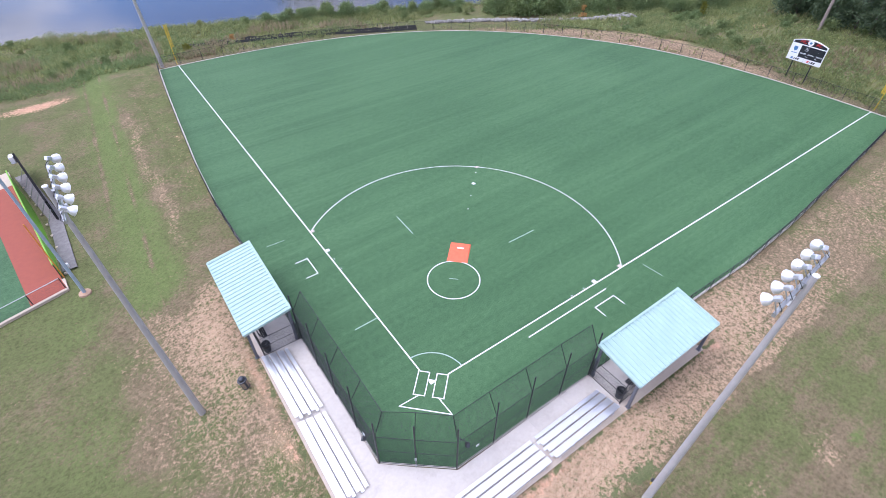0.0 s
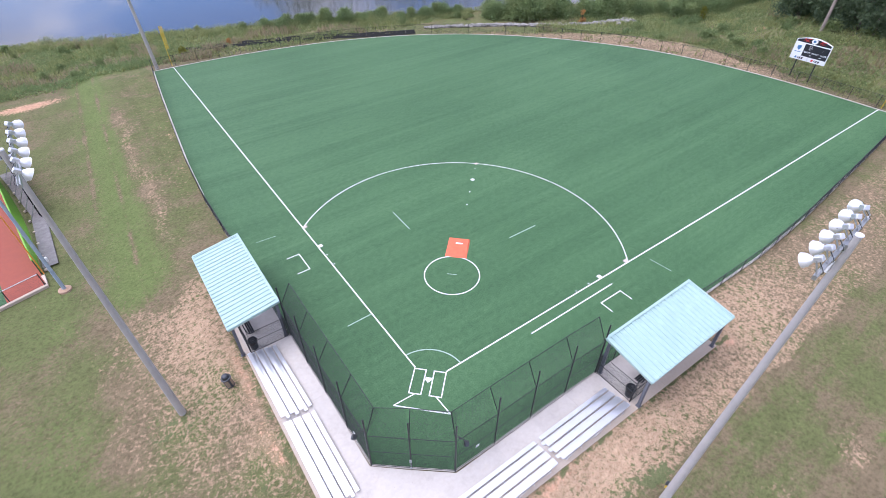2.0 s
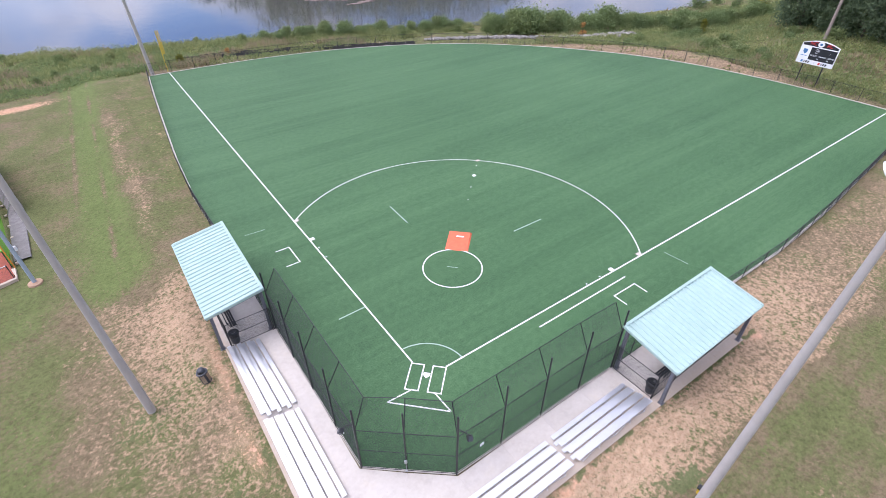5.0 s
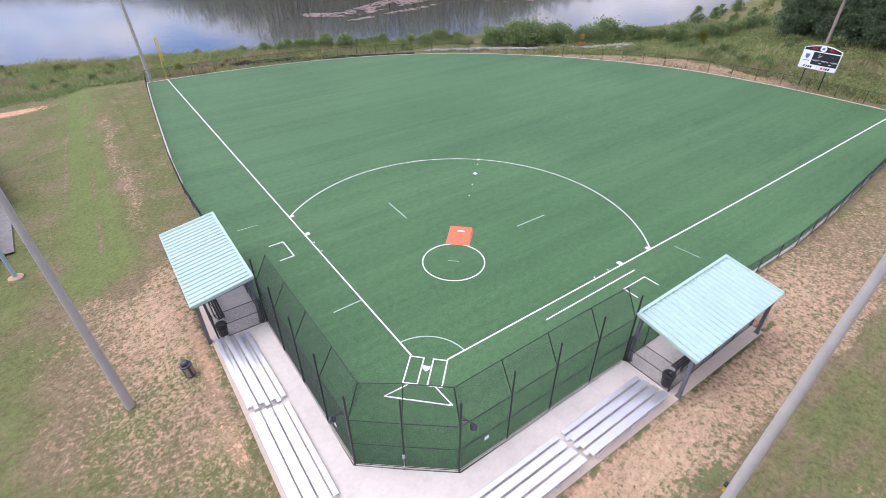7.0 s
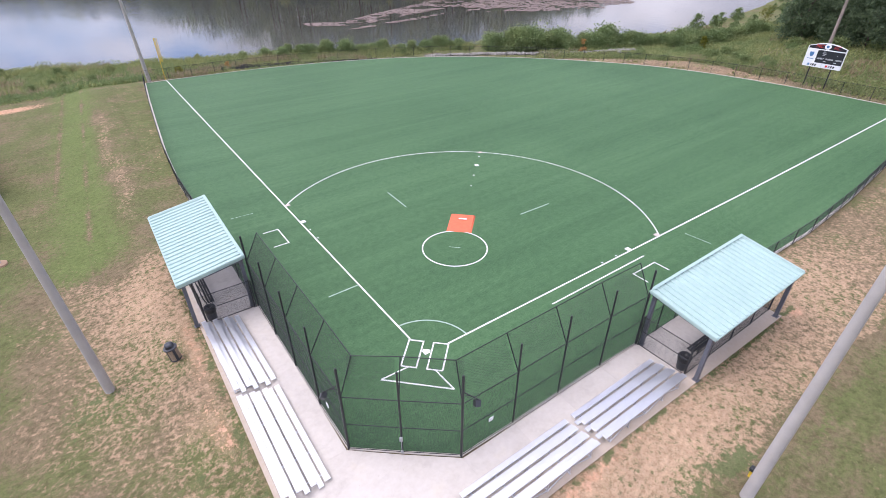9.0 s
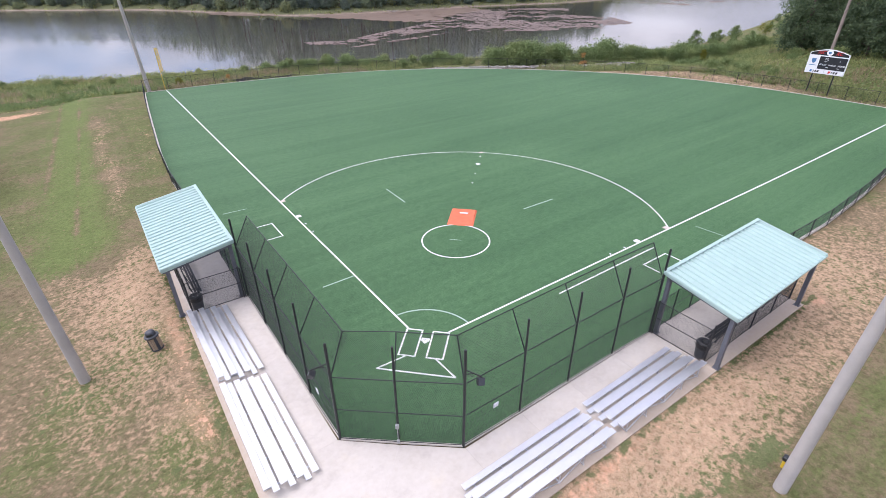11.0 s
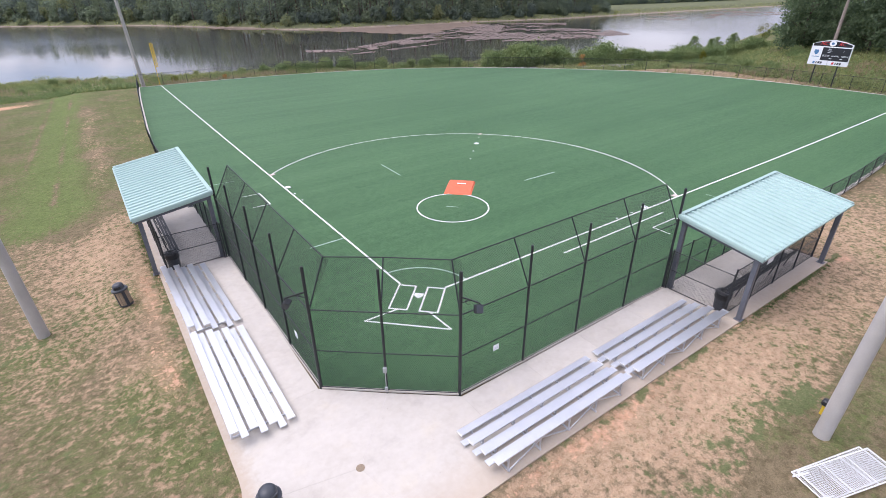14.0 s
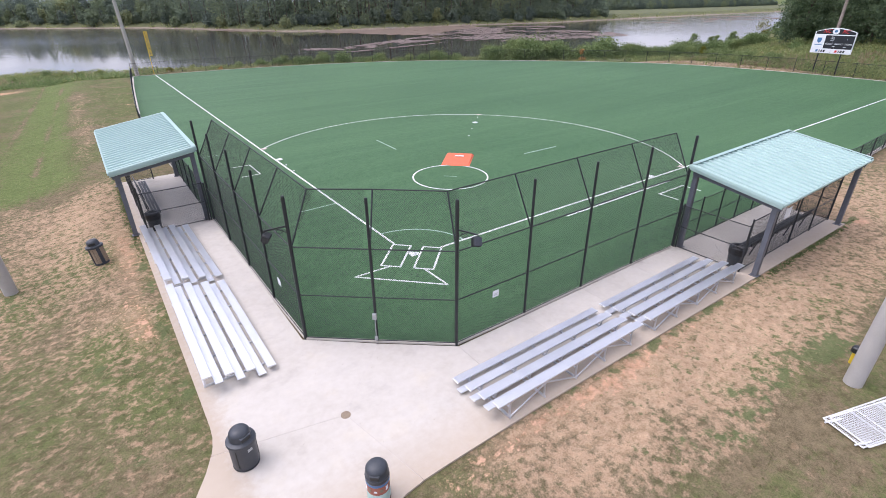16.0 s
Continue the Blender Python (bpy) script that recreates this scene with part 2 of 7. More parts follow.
def ground_surface():
    """Dry lawn: bare clay, straw and green grass by the ground's own cover attributes, broken up by noise."""
    m, n, l, b = tree_of("dry_lawn")

    def cover(name):
        a = n.new("ShaderNodeAttribute")
        a.attribute_name = name
        return a.outputs["Fac"]

    wide, mid = noise_node(n, l, 0.22, 5), noise_node(n, l, 2.5, 6, 0.65)
    small, fine = noise_node(n, l, 5.2, 5, 0.7), noise_node(n, l, 26, 4, 0.8)
    speck = math_node(n, l, "ADD", math_node(n, l, "MULTIPLY", mid, 0.38), math_node(n, l, "MULTIPLY", small, 0.62))
    straw = ramp_node(n, l, fine, [(0.30, (0.102, 0.080, 0.047)), (0.70, (0.246, 0.194, 0.120))])
    green = ramp_node(n, l, fine, [(0.30, (0.061, 0.077, 0.028)), (0.70, (0.172, 0.184, 0.077))])
    clay = ramp_node(n, l, math_node(n, l, "ADD", math_node(n, l, "MULTIPLY", small, 0.5), math_node(n, l, "MULTIPLY", fine, 0.5)), [(0.34, (0.255, 0.170, 0.107)), (0.5, (0.430, 0.300, 0.198)), (0.68, (0.56, 0.422, 0.300))])
    red = ramp_node(n, l, small, [(0.3, (0.44, 0.24, 0.14)), (0.7, (0.56, 0.36, 0.25))])
    gf = math_node(n, l, "ADD", cover("green"), math_node(n, l, "MULTIPLY", math_node(n, l, "SUBTRACT", speck, 0.5), 2.6))
    gf = math_node(n, l, "ADD", gf, math_node(n, l, "MULTIPLY", math_node(n, l, "SUBTRACT", wide, 0.5), 2.6))
    gf = ramp_node(n, l, gf, [(0.20, (0, 0, 0)), (0.85, (1, 1, 1))])
    cf = math_node(n, l, "ADD", cover("dirt"), math_node(n, l, "MULTIPLY", math_node(n, l, "SUBTRACT", speck, 0.5), -3.0))
    cf = ramp_node(n, l, cf, [(0.36, (0, 0, 0)), (0.70, (1, 1, 1))])
    lush = ramp_node(n, l, fine, [(0.25, (0.072, 0.104, 0.032)), (0.75, (0.172, 0.212, 0.076))])
    lf = math_node(n, l, "ADD", cover("lush"), math_node(n, l, "MULTIPLY", math_node(n, l, "SUBTRACT", speck, 0.5), 2.2))
    lf = ramp_node(n, l, lf, [(0.32, (0, 0, 0)), (0.85, (1, 1, 1))])
    rf = math_node(n, l, "ADD", cover("clay"), math_node(n, l, "MULTIPLY", math_node(n, l, "SUBTRACT", speck, 0.5), 3.0))
    rf = ramp_node(n, l, rf, [(0.45, (0, 0, 0)), (0.70, (1, 1, 1))])
    col = mix_node(n, l, gf, straw, green)
    col = mix_node(n, l, cf, col, clay)
    col = mix_node(n, l, lf, col, lush)
    col = mix_node(n, l, rf, col, red)
    mottle = ramp_node(n, l, noise_node(n, l, 3.4, 4, 0.72, stretch=(1.0, 1.2, 1)), [(0.36, (0.73, 0.74, 0.69)), (0.50, (1.0, 1.0, 1.0)), (0.66, (1.12, 1.10, 1.08))])
    col = mix_node(n, l, 1.0, col, mottle, "MULTIPLY")
    # separate dark weed clumps, a hand to half a metre across
    spot = math_node(n, l, "ADD", math_node(n, l, "MULTIPLY", noise_node(n, l, 1.5, 3, 0.6, stretch=(1.0, 1.15, 1)), 0.75), math_node(n, l, "MULTIPLY", small, 0.25))
    wf = math_node(n, l, "ADD", cover("weed"), math_node(n, l, "MULTIPLY", math_node(n, l, "SUBTRACT", spot, 0.5), 4.2))
    wf = math_node(n, l, "MULTIPLY", ramp_node(n, l, wf, [(0.62, (0, 0, 0)), (0.95, (1, 1, 1))]), 0.85)
    col = mix_node(n, l, wf, col, ramp_node(n, l, fine, [(0.3, (0.056, 0.078, 0.030)), (0.7, (0.150, 0.178, 0.078))]))
    wear = math_node(n, l, "ADD", math_node(n, l, "MULTIPLY", noise_node(n, l, 0.7, 5, 0.7), 0.6), math_node(n, l, "MULTIPLY", noise_node(n, l, 3.6, 4, 0.7), 0.4))
    col = mix_node(n, l, 1.0, col, ramp_node(n, l, wear, [(0.3, (0.84, 0.84, 0.84)), (0.7, (1.2, 1.2, 1.2))]), "MULTIPLY")
    l.new(col, b.inputs["Base Color"])
    b.inputs["Roughness"].default_value = 0.95
    b.inputs["Specular IOR Level"].default_value = 0.15
    bump_node(n, l, b, math_node(n, l, "ADD", small, math_node(n, l, "MULTIPLY", fine, 0.6)), 0.7, 0.05)
    return m


def bank_surface():
    """Pale grass that gives way to mud at the water's edge."""
    m, n, l, b = tree_of("far_bank_grass")
    xyz = n.new("ShaderNodeSeparateXYZ")
    l.new(n.new("ShaderNodeNewGeometry").outputs["Position"], xyz.inputs["Vector"])
    grass = ramp_node(n, l, noise_node(n, l, 0.25, 5, 0.65), [(0.3, (0.075, 0.088, 0.038)), (0.55, (0.115, 0.128, 0.055)), (0.75, (0.160, 0.160, 0.080))])
    mud = ramp_node(n, l, noise_node(n, l, 0.5, 4), [(0.3, (0.17, 0.125, 0.10)), (0.7, (0.32, 0.26, 0.21))])
    wet = math_node(n, l, "ADD", xyz.outputs["Z"], math_node(n, l, "MULTIPLY", noise_node(n, l, 0.06, 3), 1.1))
    f = math_node(n, l, "MULTIPLY", math_node(n, l, "SUBTRACT", wet, LAKE_LEVEL + 0.75), 2.0, True)
    l.new(mix_node(n, l, f, mud, grass), b.inputs["Base Color"])
    b.inputs["Roughness"].default_value = 0.95
    return m


LAKE_LEVEL = -3.0


def concrete_surface():
    m, n, l, b = tree_of("concrete")
    wide, mid, fine = noise_node(n, l, 0.5, 4), noise_node(n, l, 4, 6, 0.65), noise_node(n, l, 90, 2)
    f = math_node(n, l, "ADD", math_node(n, l, "MULTIPLY", wide, 0.5), math_node(n, l, "MULTIPLY", mid, 0.5))
    col = ramp_node(n, l, f, [(0.26, (0.490, 0.446, 0.390)), (0.5, (0.555, 0.516, 0.464)), (0.74, (0.605, 0.568, 0.520))])
    spot = ramp_node(n, l, noise_node(n, l, 9, 2), [(0.70, (1, 1, 1)), (0.80, (0.84, 0.81, 0.78))])
    col = mix_node(n, l, 1.0, col, spot, "MULTIPLY")
    drift = ramp_node(n, l, noise_node(n, l, 0.85, 5, 0.6), [(0.30, (0.86, 0.85, 0.85)), (0.42, (0.97, 0.97, 0.965)), (0.56, (1.0, 1.0, 1.0)), (0.72, (1.03, 1.015, 0.97))])
    col = mix_node(n, l, 1.0, col, drift, "MULTIPLY")
    # clay washed over the outer edges from the lawn
    xyz = n.new("ShaderNodeSeparateXYZ")
    l.new(n.new("ShaderNodeNewGeometry").outputs["Position"], xyz.inputs["Vector"])
    wob = math_node(n, l, "MULTIPLY", math_node(n, l, "SUBTRACT", mid, 0.5), 0.9)
    e1 = math_node(n, l, "MULTIPLY", math_node(n, l, "SUBTRACT", -7.9, math_node(n, l, "ADD", xyz.outputs["Y"], wob)), 0.62, True)
    e2 = math_node(n, l, "MULTIPLY", math_node(n, l, "SUBTRACT", -8.85, math_node(n, l, "ADD", xyz.outputs["X"], wob)), 1.9, True)
    edge = math_node(n, l, "MULTIPLY", math_node(n, l, "MAXIMUM", e1, e2), 0.75)
    col = mix_node(n, l, edge, col, (0.47, 0.375, 0.285))
    rnd = ramp_node(n, l, n.new("ShaderNodeObjectInfo").outputs["Random"], [(0, (0.95, 0.95, 0.95)), (1, (1.03, 1.03, 1.03))])
    l.new(mix_node(n, l, 1.0, col, rnd, "MULTIPLY"), b.inputs["Base Color"])
    b.inputs["Roughness"].default_value = 0.85
    bump_node(n, l, b, fine, 0.15, 0.004)
    return m


def water_surface():
    m, n, l, b = tree_of("lake_water")
    xyz = n.new("ShaderNodeSeparateXYZ")
    l.new(n.new("ShaderNodeNewGeometry").outputs["Position"], xyz.inputs["Vector"])
    b.inputs["Base Color"].default_value = (0.060, 0.057, 0.050, 1)
    b.inputs["IOR"].default_value = 1.33
    b.inputs["Specular IOR Level"].default_value = 1.0
    # wind ruffles the far western reach and, more lightly, the open arm to the east
    west = math_node(n, l, "ADD", math_node(n, l, "MULTIPLY", math_node(n, l, "SUBTRACT", xyz.outputs["Y"], 168.0), 0.018), math_node(n, l, "MULTIPLY", math_node(n, l, "SUBTRACT", noise_node(n, l, 0.015, 3), 0.5), 2.2), True)
    west = math_node(n, l, "MULTIPLY", west, math_node(n, l, "MULTIPLY", math_node(n, l, "SUBTRACT", 62.0, xyz.outputs["X"]), 0.03, True))
    east = math_node(n, l, "MULTIPLY", math_node(n, l, "SUBTRACT", xyz.outputs["X"], 165.0), 0.02, True)
    wind = math_node(n, l, "MAXIMUM", west, math_node(n, l, "MULTIPLY", east, 0.5))
    swell = noise_node(n, l, 0.35, 3, 0.5, stretch=(1.0, 0.6, 1))
    rip = noise_node(n, l, 0.55, 4, 0.6, stretch=(1.0, 0.7, 1))
    rip = math_node(n, l, "ADD", math_node(n, l, "MULTIPLY", swell, 0.30), math_node(n, l, "MULTIPLY", rip, math_node(n, l, "ADD", 0.02, math_node(n, l, "MULTIPLY", wind, 2.2))))
    l.new(math_node(n, l, "ADD", 0.06, math_node(n, l, "MULTIPLY", wind, 0.05)), b.inputs["Roughness"])
    bump_node(n, l, b, rip, 0.35, 0.14)
    return m


TURF_LO, TURF_MID, TURF_HI = (0.023, 0.071, 0.028), (0.053, 0.132, 0.054), (0.096, 0.195, 0.087)
TURF, LAWN, CONCRETE, WATER = turf_surface(), ground_surface(), concrete_surface(), water_surface()
CHALK = surface("white_turf_line", (0.66, 0.68, 0.68), (0.82, 0.83, 0.82), 3, 0.8, fine=40)
FAINT = surface("worn_turf_line", (0.24, 0.38, 0.30), (0.45, 0.56, 0.50), 3, 0.8, fine=40)
MAT_RED = surface("orange_turf", (0.60, 0.115, 0.055), (0.76, 0.19, 0.095), 3, 0.8, bump=0.4, fine=50)
CLAY_TURF = surface("brick_red_turf", (0.26, 0.060, 0.038), (0.34, 0.088, 0.054), 2, 0.8, bump=0.4, fine=50)
BLACK = surface("black_powder_coat", (0.012, 0.014, 0.016), (0.03, 0.034, 0.038), 8, 0.45, bump=0.05)
WIRE = surface("black_vinyl_wire", (0.010, 0.014, 0.013), (0.022, 0.028, 0.026), 3, 0.5, bump=0)
STEEL_GREY = surface("charcoal_grey_paint", (0.085, 0.095, 0.115), (0.14, 0.15, 0.175), 4, 0.45, bump=0.05)
MINT = surface("mint_green_metal", (0.33, 0.475, 0.445), (0.39, 0.54, 0.51), 0.5, 0.42, bump=0.04, spread=0.3, spec=0.4)
ALU = surface("mill_aluminium", (0.60, 0.62, 0.66), (0.76, 0.78, 0.81), 3, 0.38, metal=0.75, bump=0.05)
ALU_SEAT = surface("anodised_plank", (0.66, 0.685, 0.73), (0.77, 0.79, 0.825), 2, 0.36, metal=0.8, bump=0.08, fine=120)
GALV = surface("galvanised_steel", (0.36, 0.38, 0.40), (0.52, 0.54, 0.56), 5, 0.42, metal=0.8)
POLE = surface("spun_concrete_pole", (0.35, 0.335, 0.315), (0.47, 0.45, 0.425), 1.5, 0.75, bump=0.2, fine=40)
BLUE_POLE = surface("pale_blue_grey_pole", (0.28, 0.35, 0.42), (0.38, 0.45, 0.52), 1.5, 0.6)
WHITE = surface("white_enamel", (0.70, 0.71, 0.72), (0.84, 0.85, 0.86), 3, 0.35, bump=0.03)
REFLECTOR = surface("spun_aluminium_reflector", (0.78, 0.80, 0.82), (0.88, 0.89, 0.90), 3, 0.3, metal=0.5, bump=0)
PLASTIC = surface("dark_grey_plastic", (0.030, 0.036, 0.046), (0.06, 0.068, 0.08), 4, 0.42, bump=0.06)
BAG = surface("black_bin_bag", (0.008, 0.008, 0.01), (0.02, 0.02, 0.024), 9, 0.3, bump=0.5, dist=0.03, fine=25)
TAN = surface("tan_stone_panel", (0.20, 0.15, 0.105), (0.36, 0.285, 0.205), 14, 0.8, fine=90)
BENCH = surface("black_bench_coating", (0.012, 0.013, 0.016), (0.03, 0.032, 0.037), 6, 0.4)
YELLOW = surface("yellow_paint", (0.62, 0.42, 0.03), (0.78, 0.56, 0.06), 3, 0.45)
LIME = surface("lime_green_cap", (0.14, 0.38, 0.03), (0.23, 0.52, 0.05), 3, 0.45)
ORANGE = surface("orange_paint", (0.70, 0.24, 0.04), (0.80, 0.34, 0.07), 3, 0.45)
SILT = surface("black_silt_cloth", (0.022, 0.022, 0.024), (0.07, 0.07, 0.072), 2, 0.7, bump=0.4, dist=0.03, fine=12)
ROCK = surface("pale_grey_stone", (0.20, 0.19, 0.175), (0.37, 0.355, 0.33), 3, 0.9, bump=0.4, dist=0.03, vary=0.2)
MUD = surface("lake_mud", (0.115, 0.082, 0.060), (0.205, 0.150, 0.112), 0.3, 0.85, bump=0.3, fine=4)
SCREEN = surface("black_screen_cloth", (0.008, 0.008, 0.009), (0.02, 0.02, 0.022), 3, 0.9, bump=0.2, fine=30, spec=0.08)
GRAVEL = surface("grey_gravel", (0.13, 0.122, 0.12), (0.27, 0.255, 0.25), 3, 0.95, bump=0.5, dist=0.03, fine=22)
LILY = surface("lily_pads", (0.115, 0.088, 0.075), (0.29, 0.225, 0.195), 0.5, 0.8, bump=0.3, fine=3)
BARK = surface("tree_bark", (0.07, 0.055, 0.045), (0.17, 0.14, 0.115), 3, 0.95, bump=0.6, dist=0.03, fine=18)
BANK = bank_surface()
PINE_BARK = surface("pale_pine_bark", (0.20, 0.165, 0.14), (0.36, 0.31, 0.27), 2, 0.95, bump=0.6, dist=0.03, fine=14)
GREYWOOD = surface("bleached_dead_wood", (0.30, 0.27, 0.25), (0.46, 0.42, 0.39), 3, 0.9, bump=0.4)
LEAF_DARK = leaf_surface("pine_and_oak_leaves", (0.075, 0.115, 0.070), (0.18, 0.25, 0.13))
LEAF_FAR = woods_surface()
LEAF_MID = leaf_surface("broad_leaves", (0.125, 0.19, 0.082), (0.28, 0.365, 0.155))
LEAF_BUSH = leaf_surface("shrub_leaves", (0.140, 0.200, 0.080), (0.320, 0.390, 0.170))
LEAF_YELLOW = leaf_surface("yellowing_leaves", (0.12, 0.15, 0.03), (0.32, 0.30, 0.06))
LEAF_ORANGE = leaf_surface("rust_orange_leaves", (0.40, 0.21, 0.08), (0.62, 0.38, 0.15))
REED = leaf_surface("tall_meadow_grass", (0.19, 0.245, 0.09), (0.46, 0.46, 0.215))
LEAF_PALE = leaf_surface("pale_shore_leaves", (0.175, 0.22, 0.085), (0.42, 0.45, 0.20))
STRAW = leaf_surface("dry_tan_grass", (0.27, 0.225, 0.135), (0.47, 0.395, 0.255))
TUFT = leaf_surface("olive_grass_tufts", (0.17, 0.175, 0.085), (0.31, 0.30, 0.15))
VERGE = leaf_surface("green_verge_grass", (0.105, 0.155, 0.055), (0.20, 0.26, 0.105))
PANEL_BLACK = surface("scoreboard_black", (0.010, 0.011, 0.016), (0.022, 0.024, 0.032), 2, 0.4, bump=0)
SIGN_WHITE = surface("scoreboard_white", (0.74, 0.76, 0.80), (0.84, 0.85, 0.88), 2, 0.45, bump=0)
SIGN_RED = surface("scoreboard_red", (0.62, 0.02, 0.025), (0.72, 0.04, 0.04), 2, 0.45, bump=0)
SIGN_BLUE = surface("scoreboard_blue", (0.05, 0.16, 0.34), (0.08, 0.22, 0.42), 2, 0.45, bump=0)


# ---- mesh building ----
class Geo:
    """Collects the vertices and faces of one mesh."""

    def __init__(self):
        self.v, self.f = [], []

    def add(self, verts, faces):
        k = len(self.v)
        self.v.extend(tuple(p) for p in verts)
        self.f.extend(tuple(k + i for i in face) for face in faces)
        return self

    def box(self, x0, x1, y0, y1, z0, z1, bevel=0.0, m=None):
        if bevel:
            b = min(bevel, (x1 - x0) / 2.01, (y1 - y0) / 2.01, (z1 - z0) / 2.01)
            rings = []
            for z, d in ((z0, b), (z0 + b, 0), (z1 - b, 0), (z1, b)):
                a, c, e, g = x0 + d, x1 - d, y0 + d, y1 - d
                rings.append([(a + b, e, z), (c - b, e, z), (c, e + b, z), (c, g - b, z), (c - b, g, z), (a + b, g, z), (a, g - b, z), (a, e + b, z)])
            vs = [p for r in rings for p in r]
            fs = [(i * 8 + j, i * 8 + (j + 1) % 8, i * 8 + 8 + (j + 1) % 8, i * 8 + 8 + j) for i in range(3) for j in range(8)]
            fs += [tuple(range(7, -1, -1)), tuple(range(24, 32))]
        else:
            vs = [(x, y, z) for z in (z0, z1) for x, y in ((x0, y0), (x1, y0), (x1, y1), (x0, y1))]
            fs = [(3, 2, 1, 0), (4, 5, 6, 7), (0, 1, 5, 4), (1, 2, 6, 5), (2, 3, 7, 6), (3, 0, 4, 7)]
        if m is not None:
            vs = [m @ Vector(p) for p in vs]
        return self.add(vs, fs)

    def tube(self, p, q, r0, r1=None, n=8, caps=True):
        p, q = Vector(p), Vector(q)
        r1 = r0 if r1 is None else r1
        d = (q - p).normalized()
        a = d.orthogonal().normalized()
        b = d.cross(a)
        vs = [c + (a * math.cos(t) + b * math.sin(t)) * r for c, r in ((p, r0), (q, r1)) for t in (math.tau * i / n for i in range(n))]
        fs = [(i, (i + 1) % n, n + (i + 1) % n, n + i) for i in range(n)]
        if caps:
            fs += [tuple(range(n - 1, -1, -1)), tuple(range(n, 2 * n))]
        return self.add(vs, fs)

    def line(self, pts, r, n=6):
        for p, q in zip(pts, pts[1:]):
            self.tube(p, q, r, n=n)
        return self

    def bar(self, p, q, w, h):
        """A square bar from p to q, w wide and h high."""
        p, q = Vector(p), Vector(q)
        d = (q - p).normalized()
        side = d.cross(Vector((0, 0, 1)))
        side = side.normalized() if side.length > 1e-4 else Vector((1, 0, 0))
        up = side.cross(d)
        vs = [c + side * (sx * w / 2) + up * (sy * h / 2) for c in (p, q) for sx, sy in ((-1, -1), (1, -1), (1, 1), (-1, 1))]
        return self.add(vs, [(3, 2, 1, 0), (4, 5, 6, 7), (0, 1, 5, 4), (1, 2, 6, 5), (2, 3, 7, 6), (3, 0, 4, 7)])

    def lathe(self, profile, n=20, m=None):
        """profile: (radius, height) from the bottom up, turned round z."""
        vs = [(r * math.cos(math.tau * j / n), r * math.sin(math.tau * j / n), z) for r, z in profile for j in range(n)]
        fs = [(i * n + j, i * n + (j + 1) % n, (i + 1) * n + (j + 1) % n, (i + 1) * n + j) for i in range(len(profile) - 1) for j in range(n)]
        if profile[0][0] > 1e-3:
            fs.append(tuple(range(n - 1, -1, -1)))
        if profile[-1][0] > 1e-3:
            k = (len(profile) - 1) * n
            fs.append(tuple(range(k, k + n)))
        if m is not None:
            vs = [m @ Vector(p) for p in vs]
        return self.add(vs, fs)

    def prism(self, poly, z0, z1):
        """A slab over a polygon that runs anticlockwise."""
        n = len(poly)
        vs = [(x, y, z) for z in (z0, z1) for x, y in poly]
        fs = [tuple(range(n - 1, -1, -1)), tuple(range(n, 2 * n))] + [(i, (i + 1) % n, n + (i + 1) % n, n + i) for i in range(n)]
        return self.add(vs, fs)

    def strip(self, pts, w, z0, z1, closed=False):
        """A raised band of width w along a line in plan."""
        n = len(pts)
        P = [Vector((x, y)) for x, y in pts]
        left, right = [], []
        for i in range(n):
            a = P[i - 1] if i or closed else P[i]
            b = P[(i + 1) % n] if i < n - 1 or closed else P[i]
            d = (b - a).normalized()
            nrm = Vector((-d.y, d.x))
            left.append(P[i] + nrm * w / 2)
            right.append(P[i] - nrm * w / 2)
        k = n if closed else n - 1
        vs = [(*p, z) for z in (z0, z1) for side in (left, right) for p in side]
        fs = []
        for i in range(k):
            j = (i + 1) % n
            fs += [(2 * n + i, 3 * n + i, 3 * n + j, 2 * n + j), (i, 2 * n + i, 2 * n + j, j), (n + i, n + j, 3 * n + j, 3 * n + i)]
        return self.add(vs, fs)

    def mesh(self, name, material, smooth=False):
        me = bpy.data.meshes.new(name)
        me.from_pydata(self.v, [], self.f)
        me.materials.append(material)
        if smooth:
            me.polygons.foreach_set("use_smooth", [True] * len(me.polygons))
            me.set_sharp_from_angle(angle=radians(38))
        me.update()
        return me


def part(name, geo, material, parent=None, label="", smooth=False):
    ob = new(name, geo if isinstance(geo, bpy.types.Mesh) else geo.mesh(name, material, smooth))
    if parent:
        ob.parent = parent
    return tagged(ob, label)


def thing(name, label, category, group="", at=(0, 0, 0), turn=0):
    ob = new(name)
    ob.empty_display_size = 0.2
    ob.matrix_basis = pose(*at, 0, 0, turn)
    return tagged(ob, label, category, group)


def soup(name, tris, material):
    """A mesh of loose triangles from an array n x 3 x 3."""
    tris = np.asarray(tris, dtype=np.float32)
    n = len(tris)
    me = bpy.data.meshes.new(name)
    me.vertices.add(3 * n)
    me.vertices.foreach_set("co", tris.reshape(-1))
    me.loops.add(3 * n)
    me.loops.foreach_set("vertex_index", np.arange(3 * n, dtype=np.int32))
    me.polygons.add(n)
    me.polygons.foreach_set("loop_start", np.arange(0, 3 * n, 3, dtype=np.int32))
    me.update(calc_edges=True)
    me.materials.append(material)
    return me


